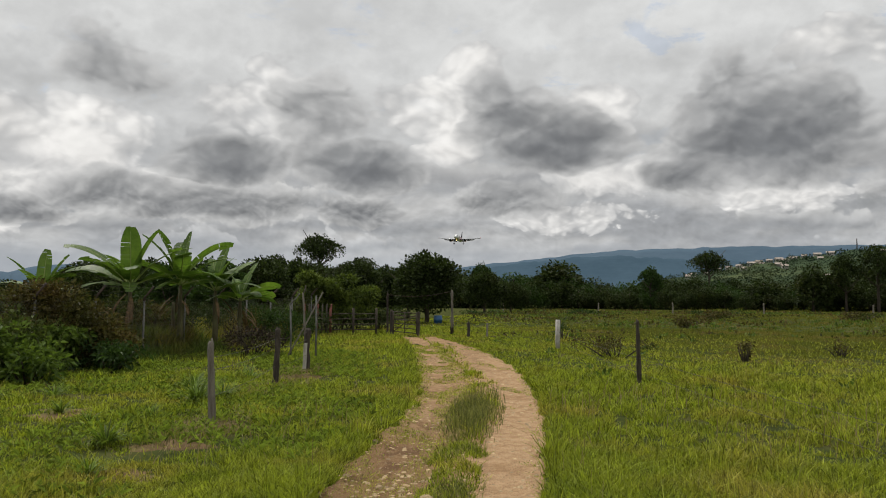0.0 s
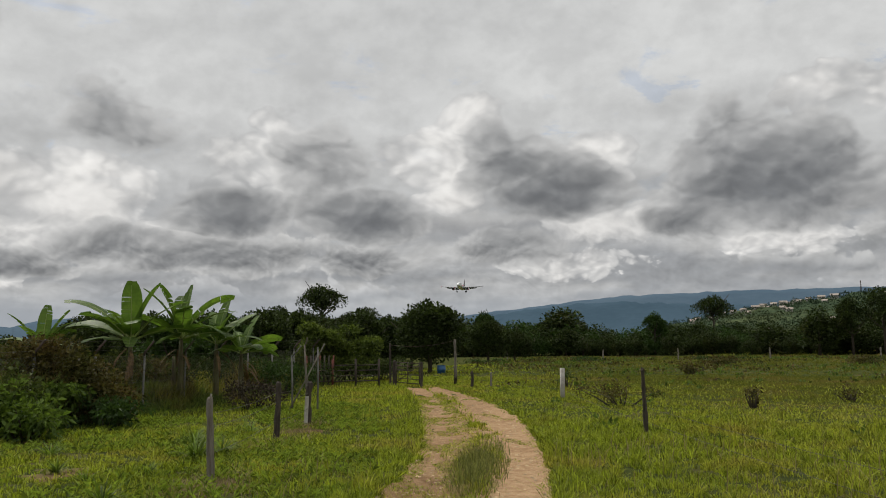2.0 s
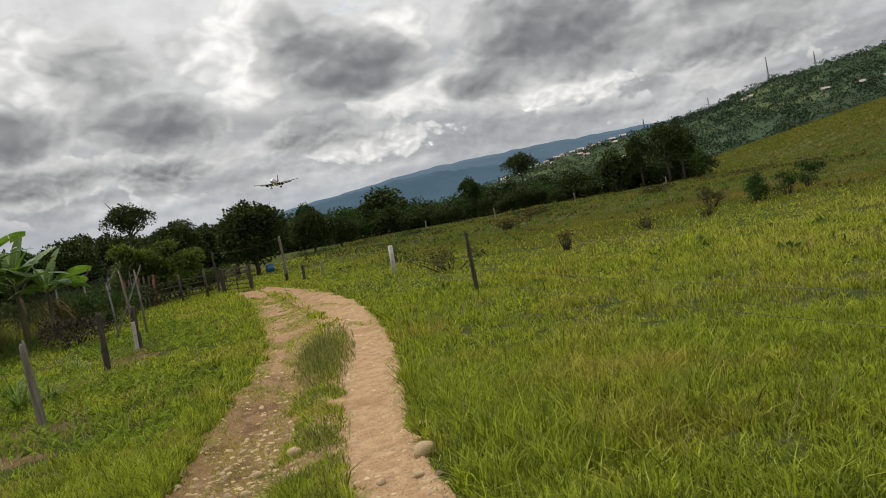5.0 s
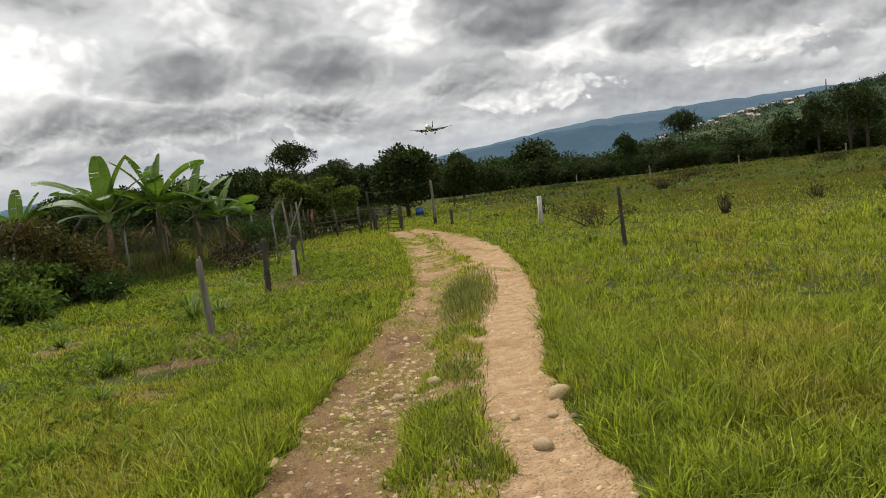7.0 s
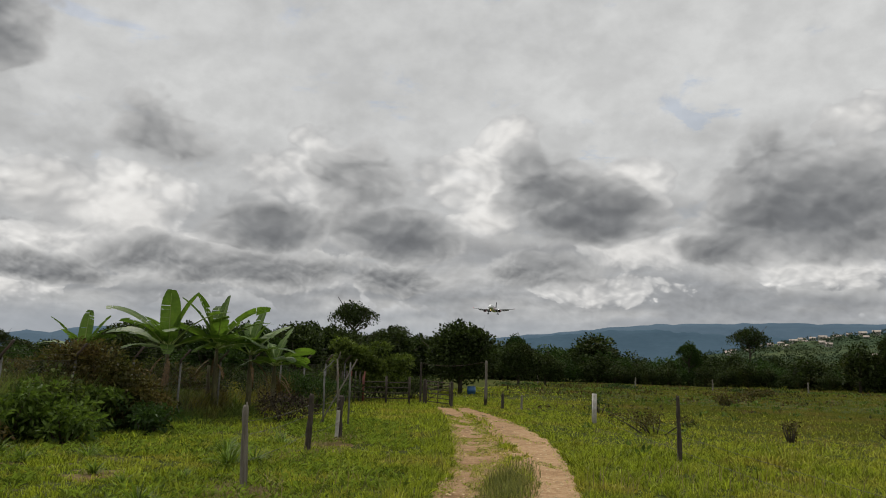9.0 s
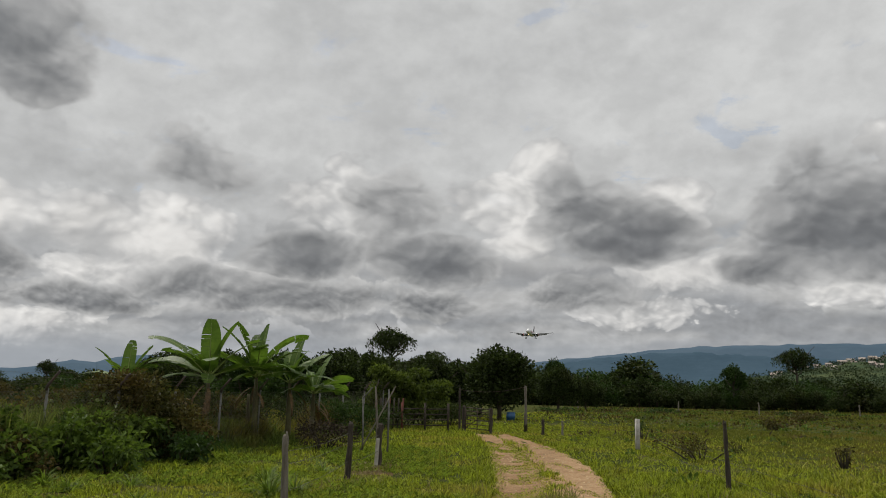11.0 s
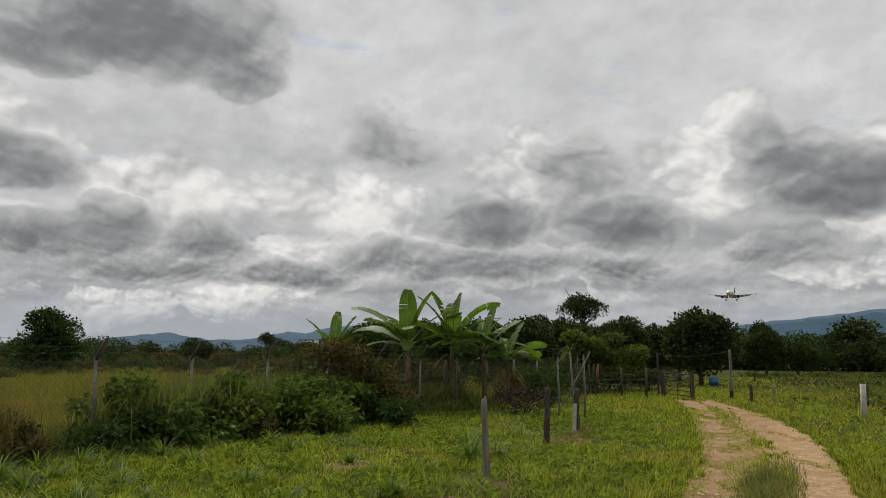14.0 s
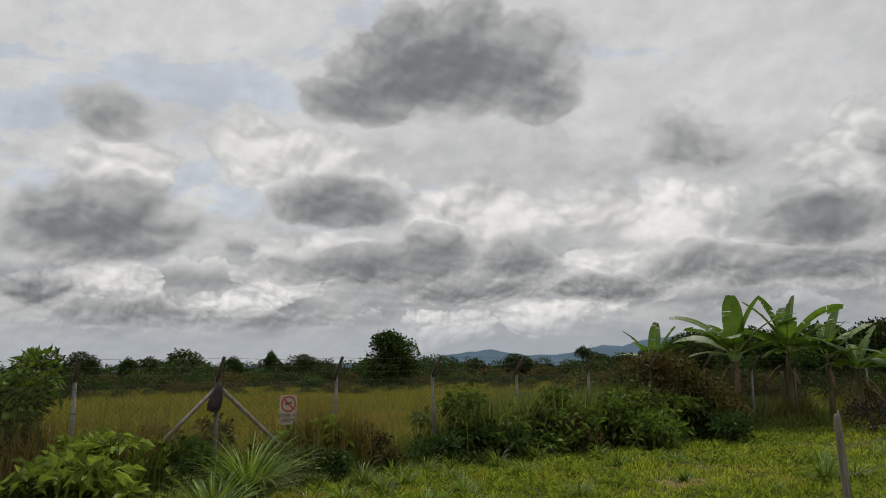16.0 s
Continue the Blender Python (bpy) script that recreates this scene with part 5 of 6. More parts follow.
def strap_blades(n, length, width, spread, arch, mat, name="blades", up=1.0):
    """Long arching strap leaves from one root."""
    v, f = [], []
    segs = 5
    a = rng.random(n) * 2 * np.pi
    ln = length * (.55 + .6 * rng.random(n))
    tilt = np.radians(8 + spread * rng.random(n) ** .8)
    r0 = rng.random(n) * .12 * length
    o = np.stack([np.cos(a) * r0, np.sin(a) * r0, np.zeros(n)], -1)
    d = np.stack([np.cos(a), np.sin(a)], -1)
    side = np.stack([-np.sin(a + .4), np.cos(a + .4), np.zeros(n)], -1)
    p = o.copy()
    rows = []
    for s in range(segs + 1):
        w = width * (1 - (s / segs) ** 1.6) * (.7 + .3 * min(1, s)) + .001
        rows.append((p - side * w / 2, p + side * w / 2))
        step = (ln / segs)[:, None] * np.concatenate([d * np.sin(tilt)[:, None], np.cos(tilt)[:, None]], -1)
        p = p + step
        tilt = tilt + np.radians(arch) / segs * (.5 + rng.random(n))
    v = np.stack([q for row in rows for q in row], 1)
    m = 2 * (segs + 1)
    v = v.reshape(-1, 3)
    i = np.arange(n)[:, None] * m
    f = np.concatenate([i + [2 * s, 2 * s + 1, 2 * s + 3, 2 * s + 2] for s in range(segs)])
    v[:, 2] = np.maximum(v[:, 2], .01)
    return quick_mesh(name, v, f, M[mat])


CLUMPS = [strap_blades(90, .66, .032, 40, 75, "strap"), strap_blades(70, .56, .030, 48, 70, "strap"), strap_blades(420, 1.15, .030, 40, 78, "strap"), strap_blades(60, .38, .024, 50, 60, "strap")]


def clump(kind, x, y, s, label="clump of broad green strap grass", group="grass clumps"):
    t = thing("grass_clump", pose(x, y, hz(x, y), 0, 0, rng.random() * 360) @ Matrix.Diagonal((s, s, s, 1)), label, "grass clump", group)
    part("foliage", CLUMPS[kind], t)


clump(2, -10.4, 6.6, 1.2, "large arching lemongrass clump before the fence")
clump(2, -9.0, 5.2, .9, "large arching lemongrass clump before the fence")
for k, x, y, s in ((0, -4.42, 10.0, .8), (0, -4.5, 13.9, 1.1), (1, -4.2, 14.5, 1.0), (1, -4.5, 17.8, .9), (3, -4.9, 18.7, 1.1), (0, -10.4, 10.4, .9), (1, -6.9, 10.2, .85), (0, -5.16, 15.7, .9), (1, -8.4, 9.2, .9), (0, -9.6, 8.6, .8),
                   (3, -5.6, 9.2, 1.0), (3, -7.2, 8.4, 1.1), (1, -9.0, 11.6, .9), (0, -8.2, 13.6, .7), (3, -6.3, 12.5, 1.0), (1, -7.4, 14.4, .8), (3, -3.9, 8.4, 1.0), (0, -10.0, 12.0, .9), (1, -11.3, 8.5, .9), (3, -5.4, 11.6, .8), (1, -6.0, 7.4, .8), (3, -4.7, 12.2, .9), (0, -8.9, 6.6, .8), (1, -8.3, 7.3, .9), (0, -7.7, 6.7, .8), (1, -9.4, 7.6, .9), (0, -8.0, 8.0, .75), (1, -9.9, 9.3, 1.0), (0, -10.6, 9.0, .9), (1, -10.9, 10.0, 1.0), (0, -9.3, 9.9, .7), (1, -7.5, 7.6, .7), (1, -10.7, 11.4, 1.0), (0, -9.9, 13.2, .9), (1, -9.2, 14.4, .9), (1, -9.7, 5.6, 1.0), (0, -8.4, 5.9, .9)):
    clump(k, x, y, s)


# ======== stones on the track ========
def stones():
    v0 = Geo()
    v0.ball((0, 0, .30), 1, .75, .62, 7, 12, .16)
    me = v0.mesh("stone", M["stone"])
    for x, y, r in ((.99, 6.35, .115), (1.15, 7.12, .085), (-.1, 7.36, .085), (.67, 5.3, .09), (.85, 5.9, .05), (.4, 5.5, .05), (-.55, 6.6, .06), (-.75, 7.5, .05), (-.45, 7.1, .06), (-.62, 8.0, .05), (.55, 6.0, .05), (-.35, 6.3, .07)):
        thing("stone", pose(x, y, hz(x, y) + .01, rng.normal() * 8, rng.normal() * 8, rng.random() * 360) @ Matrix.Diagonal((r, r, r, 1)), "rounded pale brown stone half sunk in the track", "stone", "track stones", data=me)
    # gravel: too many to count
    n = 15000
    y = 3.5 + 26 * rng.random(n) ** 1.6
    a, b, c, d = track_at(y)
    left = rng.random(n) < .62
    x = np.where(left, a - .05 + (c - a) * rng.random(n) ** 1.1, c - .1 + (d - c + .1) * rng.random(n))
    r = .005 + .036 * rng.random(n) ** 5
    # cobbles lie thickest in the left wheel track
    cob = rng.random(n) < .06
    y = np.where(cob, 6.9 + 1.1 * rng.normal(size=n), y)
    a, b, c, d = track_at(y)
    x = np.where(cob, b - .28 + .30 * rng.normal(size=n), x)
    r = np.where(cob, .014 + .030 * rng.random(n) ** 1.8, r)
    z = height(x, y) + .008
    base = np.array([(-1, -.7, 0), (1, -.8, 0), (.9, .8, 0), (-.8, .7, 0), (-.5, -.3, .7), (.5, -.4, .8), (.4, .4, .75), (-.4, .4, .65)])
    fb = np.array([(0, 1, 5, 4), (1, 2, 6, 5), (2, 3, 7, 6), (3, 0, 4, 7), (4, 5, 6, 7)])
    t = rng.random(n) * 6.28
    bx = base[None, :, 0] * np.cos(t)[:, None] - base[None, :, 1] * np.sin(t)[:, None]
    by = base[None, :, 0] * np.sin(t)[:, None] + base[None, :, 1] * np.cos(t)[:, None]
    v = np.stack([x[:, None] + bx * r[:, None], y[:, None] + by * r[:, None] * .8, z[:, None] + base[None, :, 2] * r[:, None] * (.5 + .6 * rng.random((n, 1)))], -1)
    f = (np.arange(n)[:, None, None] * 8 + fb[None]).reshape(-1, 4)
    ob = new("gravel", quick_mesh("gravel", v.reshape(-1, 3), f, M["stone"], True))
    tagged(ob, "loose pale gravel scattered on the track", "gravel", kind="stuff")


stones()


# ======== grass ========
BARE = [(-6.2, 12.2, .40), (-3.6, 8.4, .42), (-3.55, 10.0, .40), (-3.4, 11.4, .45), (-8.5, 16.0, .30), (-6.3, 12.8, .35), (-8.3, 13.2, .25), (-8.75, 16.6, .3), (-3.64, 18.7, .5), (-3.6, 16.2, .35)]


def fence_side(x, y):
    """Positive on the track's side of the airfield fence."""
    return x - (-12.90 + 0.2022 * (y - 7.465))


def blades(name, x, y, h, w, mat, label, lean=.45, simple=False, way=None):
    """Single blades of grass, each bent over to its side."""
    n = len(x)
    z = height(x, y) - .01
    a, t = rng.random(n) * 6.28, rng.random(n) * 6.28
    if way is not None: a = way + rng.normal(size=n) * .6
    b = np.abs(rng.normal(size=n)) * lean * h
    dx, dy = np.cos(a) * b, np.sin(a) * b
    sx, sy = np.cos(t) * w / 2, np.sin(t) * w / 2
    if simple:
        v = np.stack([np.stack([x - sx, y - sy, z], -1), np.stack([x + sx, y + sy, z], -1), np.stack([x + dx, y + dy, z + h], -1)], 1)
        f = np.arange(3 * n).reshape(-1, 3)
    else:
        v = np.stack([np.stack([x - sx, y - sy, z], -1), np.stack([x + sx, y + sy, z], -1),
                      np.stack([x + dx * .35 - sx * .8, y + dy * .35 - sy * .8, z + h * .6], -1), np.stack([x + dx * .35 + sx * .8, y + dy * .35 + sy * .8, z + h * .6], -1),
                      np.stack([x + dx, y + dy, z + h * .95], -1)], 1)
        i = np.arange(n)[:, None] * 5
        f = np.concatenate([i + [0, 1, 3], i + [0, 3, 2], i + [2, 3, 4]])
    ob = new(name, quick_mesh(name, v.reshape(-1, 3), f, M[mat]))
    return tagged(ob, label, "grass", kind="stuff")


def tufts(n, r0, r1, az0, az1, each, spread):
    """Blades gathered in tufts: places, how big their tuft is, and their way out of it."""
    cx, cy, r = scatter(max(1, n // each), r0, r1, az0, az1)
    size = np.exp(rng.normal(size=len(cx)) * .38)
    m = len(cx) * each
    ox, oy = rng.normal(size=m) * spread, rng.normal(size=m) * spread
    s = np.repeat(size, each)
    return np.repeat(cx, each) + ox * s, np.repeat(cy, each) + oy * s, np.repeat(r, each), s, np.arctan2(oy, ox)


def scatter(n, r0, r1, az0, az1):
    r = np.sqrt(r0 ** 2 + (r1 ** 2 - r0 ** 2) * rng.random(n))
    a = np.radians(az0 + (az1 - az0) * rng.random(n))
    return r * np.sin(a), r * np.cos(a), r


def bare_patches():
    """Trodden earth showing through the lawn."""
    for x, y, r in BARE:
        n, rings = 22, 5
        a = np.linspace(0, 2 * np.pi, n, endpoint=False)
        v = [(x, y)]
        for i in range(1, rings + 1):
            rad = r * i / rings * (1 + .28 * np.sin(a * 3 + x) + .18 * np.sin(a * 7 + y))
            v += [(x + q * 1.5 * math.cos(b), y + q * math.sin(b)) for q, b in zip(rad, a)]
        v = np.array(v)
        z = height(v[:, 0], v[:, 1]) + .012
        z[-n:] -= .05
        f = [(0, 1 + j, 1 + (j + 1) % n) for j in range(n)]
        for i in range(rings - 1):
            for j in range(n):
                p, q = 1 + i * n + j, 1 + i * n + (j + 1) % n
                f += [(p, p + n, q + n), (p, q + n, q)]
        ob = new("bare_ground", quick_mesh("bare_ground", np.column_stack([v, z]), np.array(f), M["earth"], True))
        tagged(ob, "patch of bare brown earth in the lawn", "bare ground", kind="structure")


def build_grass():
    parts = {"lawn": [], "verge": [], "meadow": [], "pasture": []}
    for n, r0, r1, az0, az1, simple in ((300000, 3.6, 10, -38, 50, False), (40000, 7, 10, -80, -38, False), (300000, 10, 20, -78, 52, False), (320000, 20, 45, -78, 52, True), (340000, 45, 140, -78, 52, True)):
        x, y, r, size, way = tufts(n, r0, r1, az0, az1, 22 if not simple else 7, .042 if not simple else .10)
        keep = (fence_side(x, y) > .2) & ~on_track(x, y, -.02)
        x, y, r, size, way = x[keep], y[keep], r[keep], size[keep], way[keep]
        a, b, c, d = track_at(y)
        patch = waves(x, y, 1.1) * .5 + waves(x + 7, y - 3, 3.1) * .5
        near = np.minimum(np.abs(x - a), np.abs(x - d))
        in_mid = (x > b - .1) & (x < c + .1) & (y < 18.5)
        verge = np.exp(-(np.minimum(np.abs(x - a - 0), np.abs(x - d)) / .8) ** 2) * (y < 34)
        gone = (x - d - 2.6) / 10.0 + .22 * waves(x, y, .7) + .15 * waves(x + 5, y, 2.1)
        right = (x > d) & (rng.random(len(x)) < smooth01(gone, -.1, .8))
        side_r = x > d
        # bare, trodden spots
        bare = (waves(x * 1.0 + 3, y * 1.3, .9) > .62) & (x < a - 1.5) & (rng.random(len(x)) < .75)
        for bx, by, br in BARE: bare |= (((x - bx) / 1.5) ** 2 + (y - by) ** 2 < (br * .95) ** 2) & (rng.random(len(x)) < .70)
        h = np.where(side_r, np.where(r < 22, .088, .06) + .055 * patch * (r < 30), .074 + .050 * patch) * (.55 + .9 * rng.random(len(x)))
        h = h + verge * np.where(x < a + .4, .12, .03) * (.3 + rng.random(len(x))) * (waves(x, y, 2.2) * .5 + .6)
        h = np.where(in_mid, .03 + .06 * rng.random(len(x)) * (1.2 + waves(x * 0, y, 2.0)), h)
        h = np.clip(h * (.35 + .75 * size), .035, .60)
        w = np.maximum(.0115, r * .0012) * (.7 + .7 * rng.random(len(x))) * (1.0 if not simple else 1.35)
        if simple:
            h = np.maximum(h, .05) * (1 + .4 * (r > 45))
            w = np.where(r > 45, w * 1.1, w)
        deep = rng.random(len(x)) < smooth01(r + 5 * waves(x, y, .3), 20, 40)
        tall_spot = (waves(x, y, 1.3) > .45) & side_r & (size > 1.25) & (r < 25)
        h = np.where(tall_spot, h * 1.6, h)
        # hollows and trodden gaps where the dark sward shows
        gap = (waves(x * 1.2 + 2, y * 1.7 + 5, 2.3) + .6 * waves(x, y * 1.4, 6.5) > .58) & (r < 26) & (rng.random(len(x)) < .72)
        bare = bare | gap
        for key, sel in (("lawn", ~right & ~in_mid & ~bare), ("verge", in_mid & (waves(x * 1.5, y, 2.1) + .5 * waves(x, y, 6) > -.45) & (rng.random(len(x)) < .75)), ("meadow", right & ~bare & ~deep), ("pasture", right & deep)):
            parts[key].append((x[sel], y[sel], h[sel], w[sel], simple, way[sel] + .9 * rng.normal(size=sel.sum())))
    for key, mat, label in (("lawn", "grass", "short bright green grass beside the track"), ("verge", "grass", "tufted grass on the middle strip of the track"), ("meadow", "meadow", "yellowish green pasture grass"), ("pasture", "pasture", "short grazed olive green pasture grass")):
        for simple in (False, True):
            sets = [p for p in parts[key] if p[4] is simple]
            if not sets: continue
            x, y, h, w, way = (np.concatenate([p[i] for p in sets]) for i in (0, 1, 2, 3, 5))
            if len(x): blades(key + "_grass", x, y, h, w, mat, label, .8, simple, way)
    x, y, r, size, way = tufts(150000, 138, 620, 18, 54, 3, .3)
    blades("meadow_grass", x, y, .25 * size, .003 * r, "pasture", "yellowish green pasture on the far slope", 1.0, True, way)
    # tuft in the middle strip
    n = 3000
    x, y = .62 + .26 * rng.normal(size=n), 12.9 + 1.25 * rng.normal(size=n)
    x = x + (y - 12.9) * .10
    k = (np.abs(x - .62 - (y - 12.9) * .10) < .5) & (np.abs(y - 12.9) < 2.6)
    x, y = x[k], y[k]
    blades("tuft_grass", x, y, (.10 + .30 * rng.random(len(x))) * (1.15 - .9 * np.abs(x - .62 - (y - 12.9) * .10)) * (.75 + .45 * waves(x * 2, y, 3.1)), np.full(len(x), .009), "tuft", "tall grass tuft between the wheel tracks", .5)
    n = 9000
    y = 3.0 + 8.5 * rng.random(n)
    a, b, c, d = track_at(y)
    x = b + (c - b) * (.60 + .30 * rng.normal(size=n))
    k = (x > b - .06) & (x < c + .06) & (waves(x * 0 + 2, y, 2.6) + .5 * waves(x * 3, y * 2, 3.0) > -.25)
    blades("tuft_grass", x[k], y[k], .03 + .15 * rng.random(k.sum()) * (.7 + .6 * waves(x[k] * 2, y[k], 3.7)), np.full(k.sum(), .008), "tuft", "tufted grass on the middle strip of the track", .6)
    # short grass creeping over the left wheel track
    n = 110000
    y = 3.0 + 27 * rng.random(n) ** 1.5
    a, b, c, d = track_at(y)
    x = np.where(rng.random(n) < .72, a - .1 + (b - a + .2) * rng.random(n), c + (d - c + .08) * rng.random(n))
    k = (waves(x * 2.2, y * .9, 2.4) + .5 * waves(x, y, 7.0) > np.where(x < b + .1, -.06, .62)) | (np.abs(x - a) < .34 * rng.random(n) ** 1.5) | (np.abs(x - d) < .20 * rng.random(n) ** 1.5) | (np.abs(x - b) < .42 * rng.random(n) ** 1.3)
    blades("creeping_grass", x[k], y[k], .02 + .05 * rng.random(k.sum()), np.maximum(.007, y[k] * .0010), "grass", "short grass creeping over the wheel tracks", .9)
    # broad leaved lawn weeds
    n = 9000
    cx, cy, r = scatter(n, 6, 26, -75, -5)
    k = (fence_side(cx, cy) > .5) & (cx < track_at(cy)[0] - .5) & (waves(cx, cy, 1.2) > -.25)
    cx, cy = np.repeat(cx[k], 7), np.repeat(cy[k], 7)
    m = len(cx)
    ang = rng.random(m) * 6.28
    pos = np.stack([cx + np.cos(ang) * .02, cy + np.sin(ang) * .02, height(cx, cy) + .02 + .05 * rng.random(m)], -1)
    me = leaf_mesh("lawn_weeds", pos, np.stack([np.cos(ang), np.sin(ang), .5 + 1.4 * rng.random(m)], -1), .08 + .13 * rng.random(m), M["leaf_lawn"], .15, .05, .25)
    tagged(new("lawn_weeds", me), "broad leaved weeds and coarse grass in the lawn", "weeds", kind="stuff")
    # dark weeds dotted over the grazed pasture
    cx, cy, r = scatter(900, 16, 115, 3, 52)
    k = (cx > track_at(cy)[3] + 1.5) & (waves(cx, cy, .16) > -.1)
    cx, cy, r = np.repeat(cx[k], 14), np.repeat(cy[k], 14), np.repeat(r[k], 14)
    m = len(cx)
    px, py = cx + rng.normal(size=m) * .05 * (1 + r * .05), cy + rng.normal(size=m) * .05 * (1 + r * .05)
    me = leaf_mesh("pasture_weeds", np.stack([px, py, height(px, py) + .02 + .08 * rng.random(m)], -1), rng.normal(size=(m, 3)) + [0, 0, 1.0], (.06 + .10 * rng.random(m)) * (1 + r * .012), M["leaf_weed"], .5, .1)
    tagged(new("pasture_weeds", me), "low dark weeds dotted over the grazed pasture", "weeds", kind="stuff")
    # brown and dark patches of weeds in the farther pasture
    cx, cy, r = scatter(420, 32, 125, 2, 50)
    k = (cx > track_at(cy)[3] + 3) & (waves(cx * .6, cy * 1.6, .22) > .05)
    cx, cy, r = np.repeat(cx[k], 26), np.repeat(cy[k], 26), np.repeat(r[k], 26)
    m = len(cx)
    px, py = cx + rng.normal(size=m) * .8, cy + rng.normal(size=m) * .35
    me = leaf_mesh("pasture_scrub", np.stack([px, py, height(px, py) + .03 + .14 * rng.random(m)], -1), rng.normal(size=(m, 3)) + [0, 0, .8], (.10 + .12 * rng.random(m)) * (1 + r * .008), M["leaf_brown"], .5, .1)
    tagged(new("pasture_scrub", me), "brownish weeds in patches over the far pasture", "weeds", kind="stuff")
    # the sward behind and close by
    x, y, r = scatter(60000, .9, 11, 52, 282)
    x2, y2, r2 = scatter(9000, .7, 2.6, -78, 52)
    x, y = np.concatenate([x, x2]), np.concatenate([y, y2])
    k = ~on_track(x, y, 0) & ((x < track_at(y)[0]) | (x > track_at(y)[3]))
    blades("lawn_grass", x[k], y[k], .04 + .05 * rng.random(k.sum()), np.full(k.sum(), .014), "grass", "short bright green grass beside the track", 1.25)
    # thin dry stalks standing above the pasture and verges
    x, y, r = scatter(1600, 3, 16, -20, 52)
    a, b, c, d = track_at(y)
    k = ((x > d + .15) | ((x < a - .1) & (x > a - 1.8))) & ~on_track(x, y, .1) & (waves(x, y, 1.4) > -.1)
    blades("dry_stalks", x[k], y[k], .22 + .30 * rng.random(k.sum()), np.maximum(.004, r[k] * .0009), "straw", "thin dry grass stalks above the pasture", .5)
    # dead stalks round the wooden posts
    n = 5200
    i = rng.integers(0, 3, n)
    px, py = np.array([p[0] for p in PL])[i], np.array([p[1] for p in PL])[i]
    x, y = px + rng.normal(size=n) * .35, py + rng.normal(size=n) * .75 - .4
    blades("dead_grass", x, y, .05 + .12 * rng.random(n), np.full(n, .010), "straw", "dead straw coloured grass round the fence posts", 1.1)
    # waist-high growth round the banana stems
    n = 16000
    t, off = rng.random(n), rng.normal(size=n)
    x, y = -13.6 + 7.0 * t + off * 1.1, 21.8 + 7.4 * t + off * .6
    k = fence_side(x, y) < 0.0
    x, y = x[k], y[k]
    blades("rank_grass", x, y, (.45 + .85 * rng.random(len(x))) * (.8 + .35 * waves(x, y, 1.1)), np.full(len(x), .034) * (.6 + .8 * rng.random(len(x))), "rank", "rank green grass round the banana stems", .5)
    # tall growth along the airfield fence and the airfield beyond
    n = 34000
    s = -3 + 16.5 * rng.random(n)
    x, y = -12.90 + .478 * s, 7.465 + 2.364 * s
    off = rng.normal(size=n) * .75 + .35
    x, y = x + OUT.x * off, y + OUT.y * off
    h = (.35 + .85 * rng.random(n)) * (.75 + .4 * waves(x, y, 1.3)) * np.exp(-np.maximum(off - .4, 0) ** 2 / .9) * np.where(s > 5, .5, .8)
    blades("fence_grass", x, y, np.maximum(h, .12), np.full(n, .022) * (.6 + .8 * rng.random(n)), "rank", "rank tall grass growing along the airfield fence", .6)
    n = 9000
    s = rng.choice([-2.2, -1.2, -.6, .9, 1.0, 4.4, 4.9, 5.3, 5.6, 6.1, 10.2], n) + rng.normal(size=n) * .22
    off = -.1 + rng.normal(size=n) * .35
    x, y = -12.90 + .478 * s + OUT.x * off, 7.465 + 2.364 * s + OUT.y * off
    blades("seed_grass", x, y, .6 + 1.1 * rng.random(n) ** 1.2, np.full(n, .012), "seed", "reddish brown seeding grass at the fence", .3)
    n = 5200
    s = rng.choice([2.3, 2.6, 2.8, 3.0, 3.3, 3.6, 4.0, 4.3, 4.7, 5.2], n) + rng.normal(size=n) * .17
    off = .15 + rng.normal(size=n) * .38
    x, y = -12.90 + .478 * s + OUT.x * off, 7.465 + 2.364 * s + OUT.y * off
    blades("cane_grass", x, y, .7 + 1.0 * rng.random(n), np.full(n, .032), "cane", "tall cane-like grass stand at the fence", .3)
    for r0, r1, n, simple in ((11, 30, 90000, False), (30, 60, 110000, True), (60, 108, 120000, True)):
        x, y, r = scatter(n, r0, r1, -96, -10)
        k = (fence_side(x, y) < -.15)
        x, y, r = x[k], y[k], r[k]
        h = (.45 + .30 * rng.random(len(x))) * (1 + .25 * waves(x, y, .5))
        blades("airfield_grass", x, y, h, np.maximum(.010, r * .0011) * (1.6 if simple else 1) * (.7 + .6 * rng.random(len(x))), "dry", "tall yellowish olive airfield grass behind the fence", .4, simple)


bare_patches()
build_grass()


# ======== landing airliner ========
def loft(g, rings, caps=True):
    """A skin over rings of equal point counts."""
    n = len(rings[0])
    v = [p for r in rings for p in r]
    f = [(i * n + j, i * n + (j + 1) % n, (i + 1) * n + (j + 1) % n, (i + 1) * n + j) for i in range(len(rings) - 1) for j in range(n)]
    if caps: f += [tuple(range(n))[::-1], tuple((len(rings) - 1) * n + j for j in range(n))]
    g.add(v, f)


def foil(le, chord, thick, z, y, vertical=False, n=14, drop=0.0):
    """A wing section: leading edge x, chord (backwards along -x), at the span y and height z."""
    pts = []
    for i in range(n):
        a = 2 * math.pi * i / n
        c = .5 - .5 * math.cos(a)
        t = thick * chord * (1.6 * math.sqrt(max(c, 1e-6)) * (1 - c) + .04 * (1 - c)) * (1 if a <= math.pi else -.75)
        x, h = le - chord * c, t - drop * c * chord
        pts.append((x, y + h, z) if vertical else (x, y, z + h))
    return pts


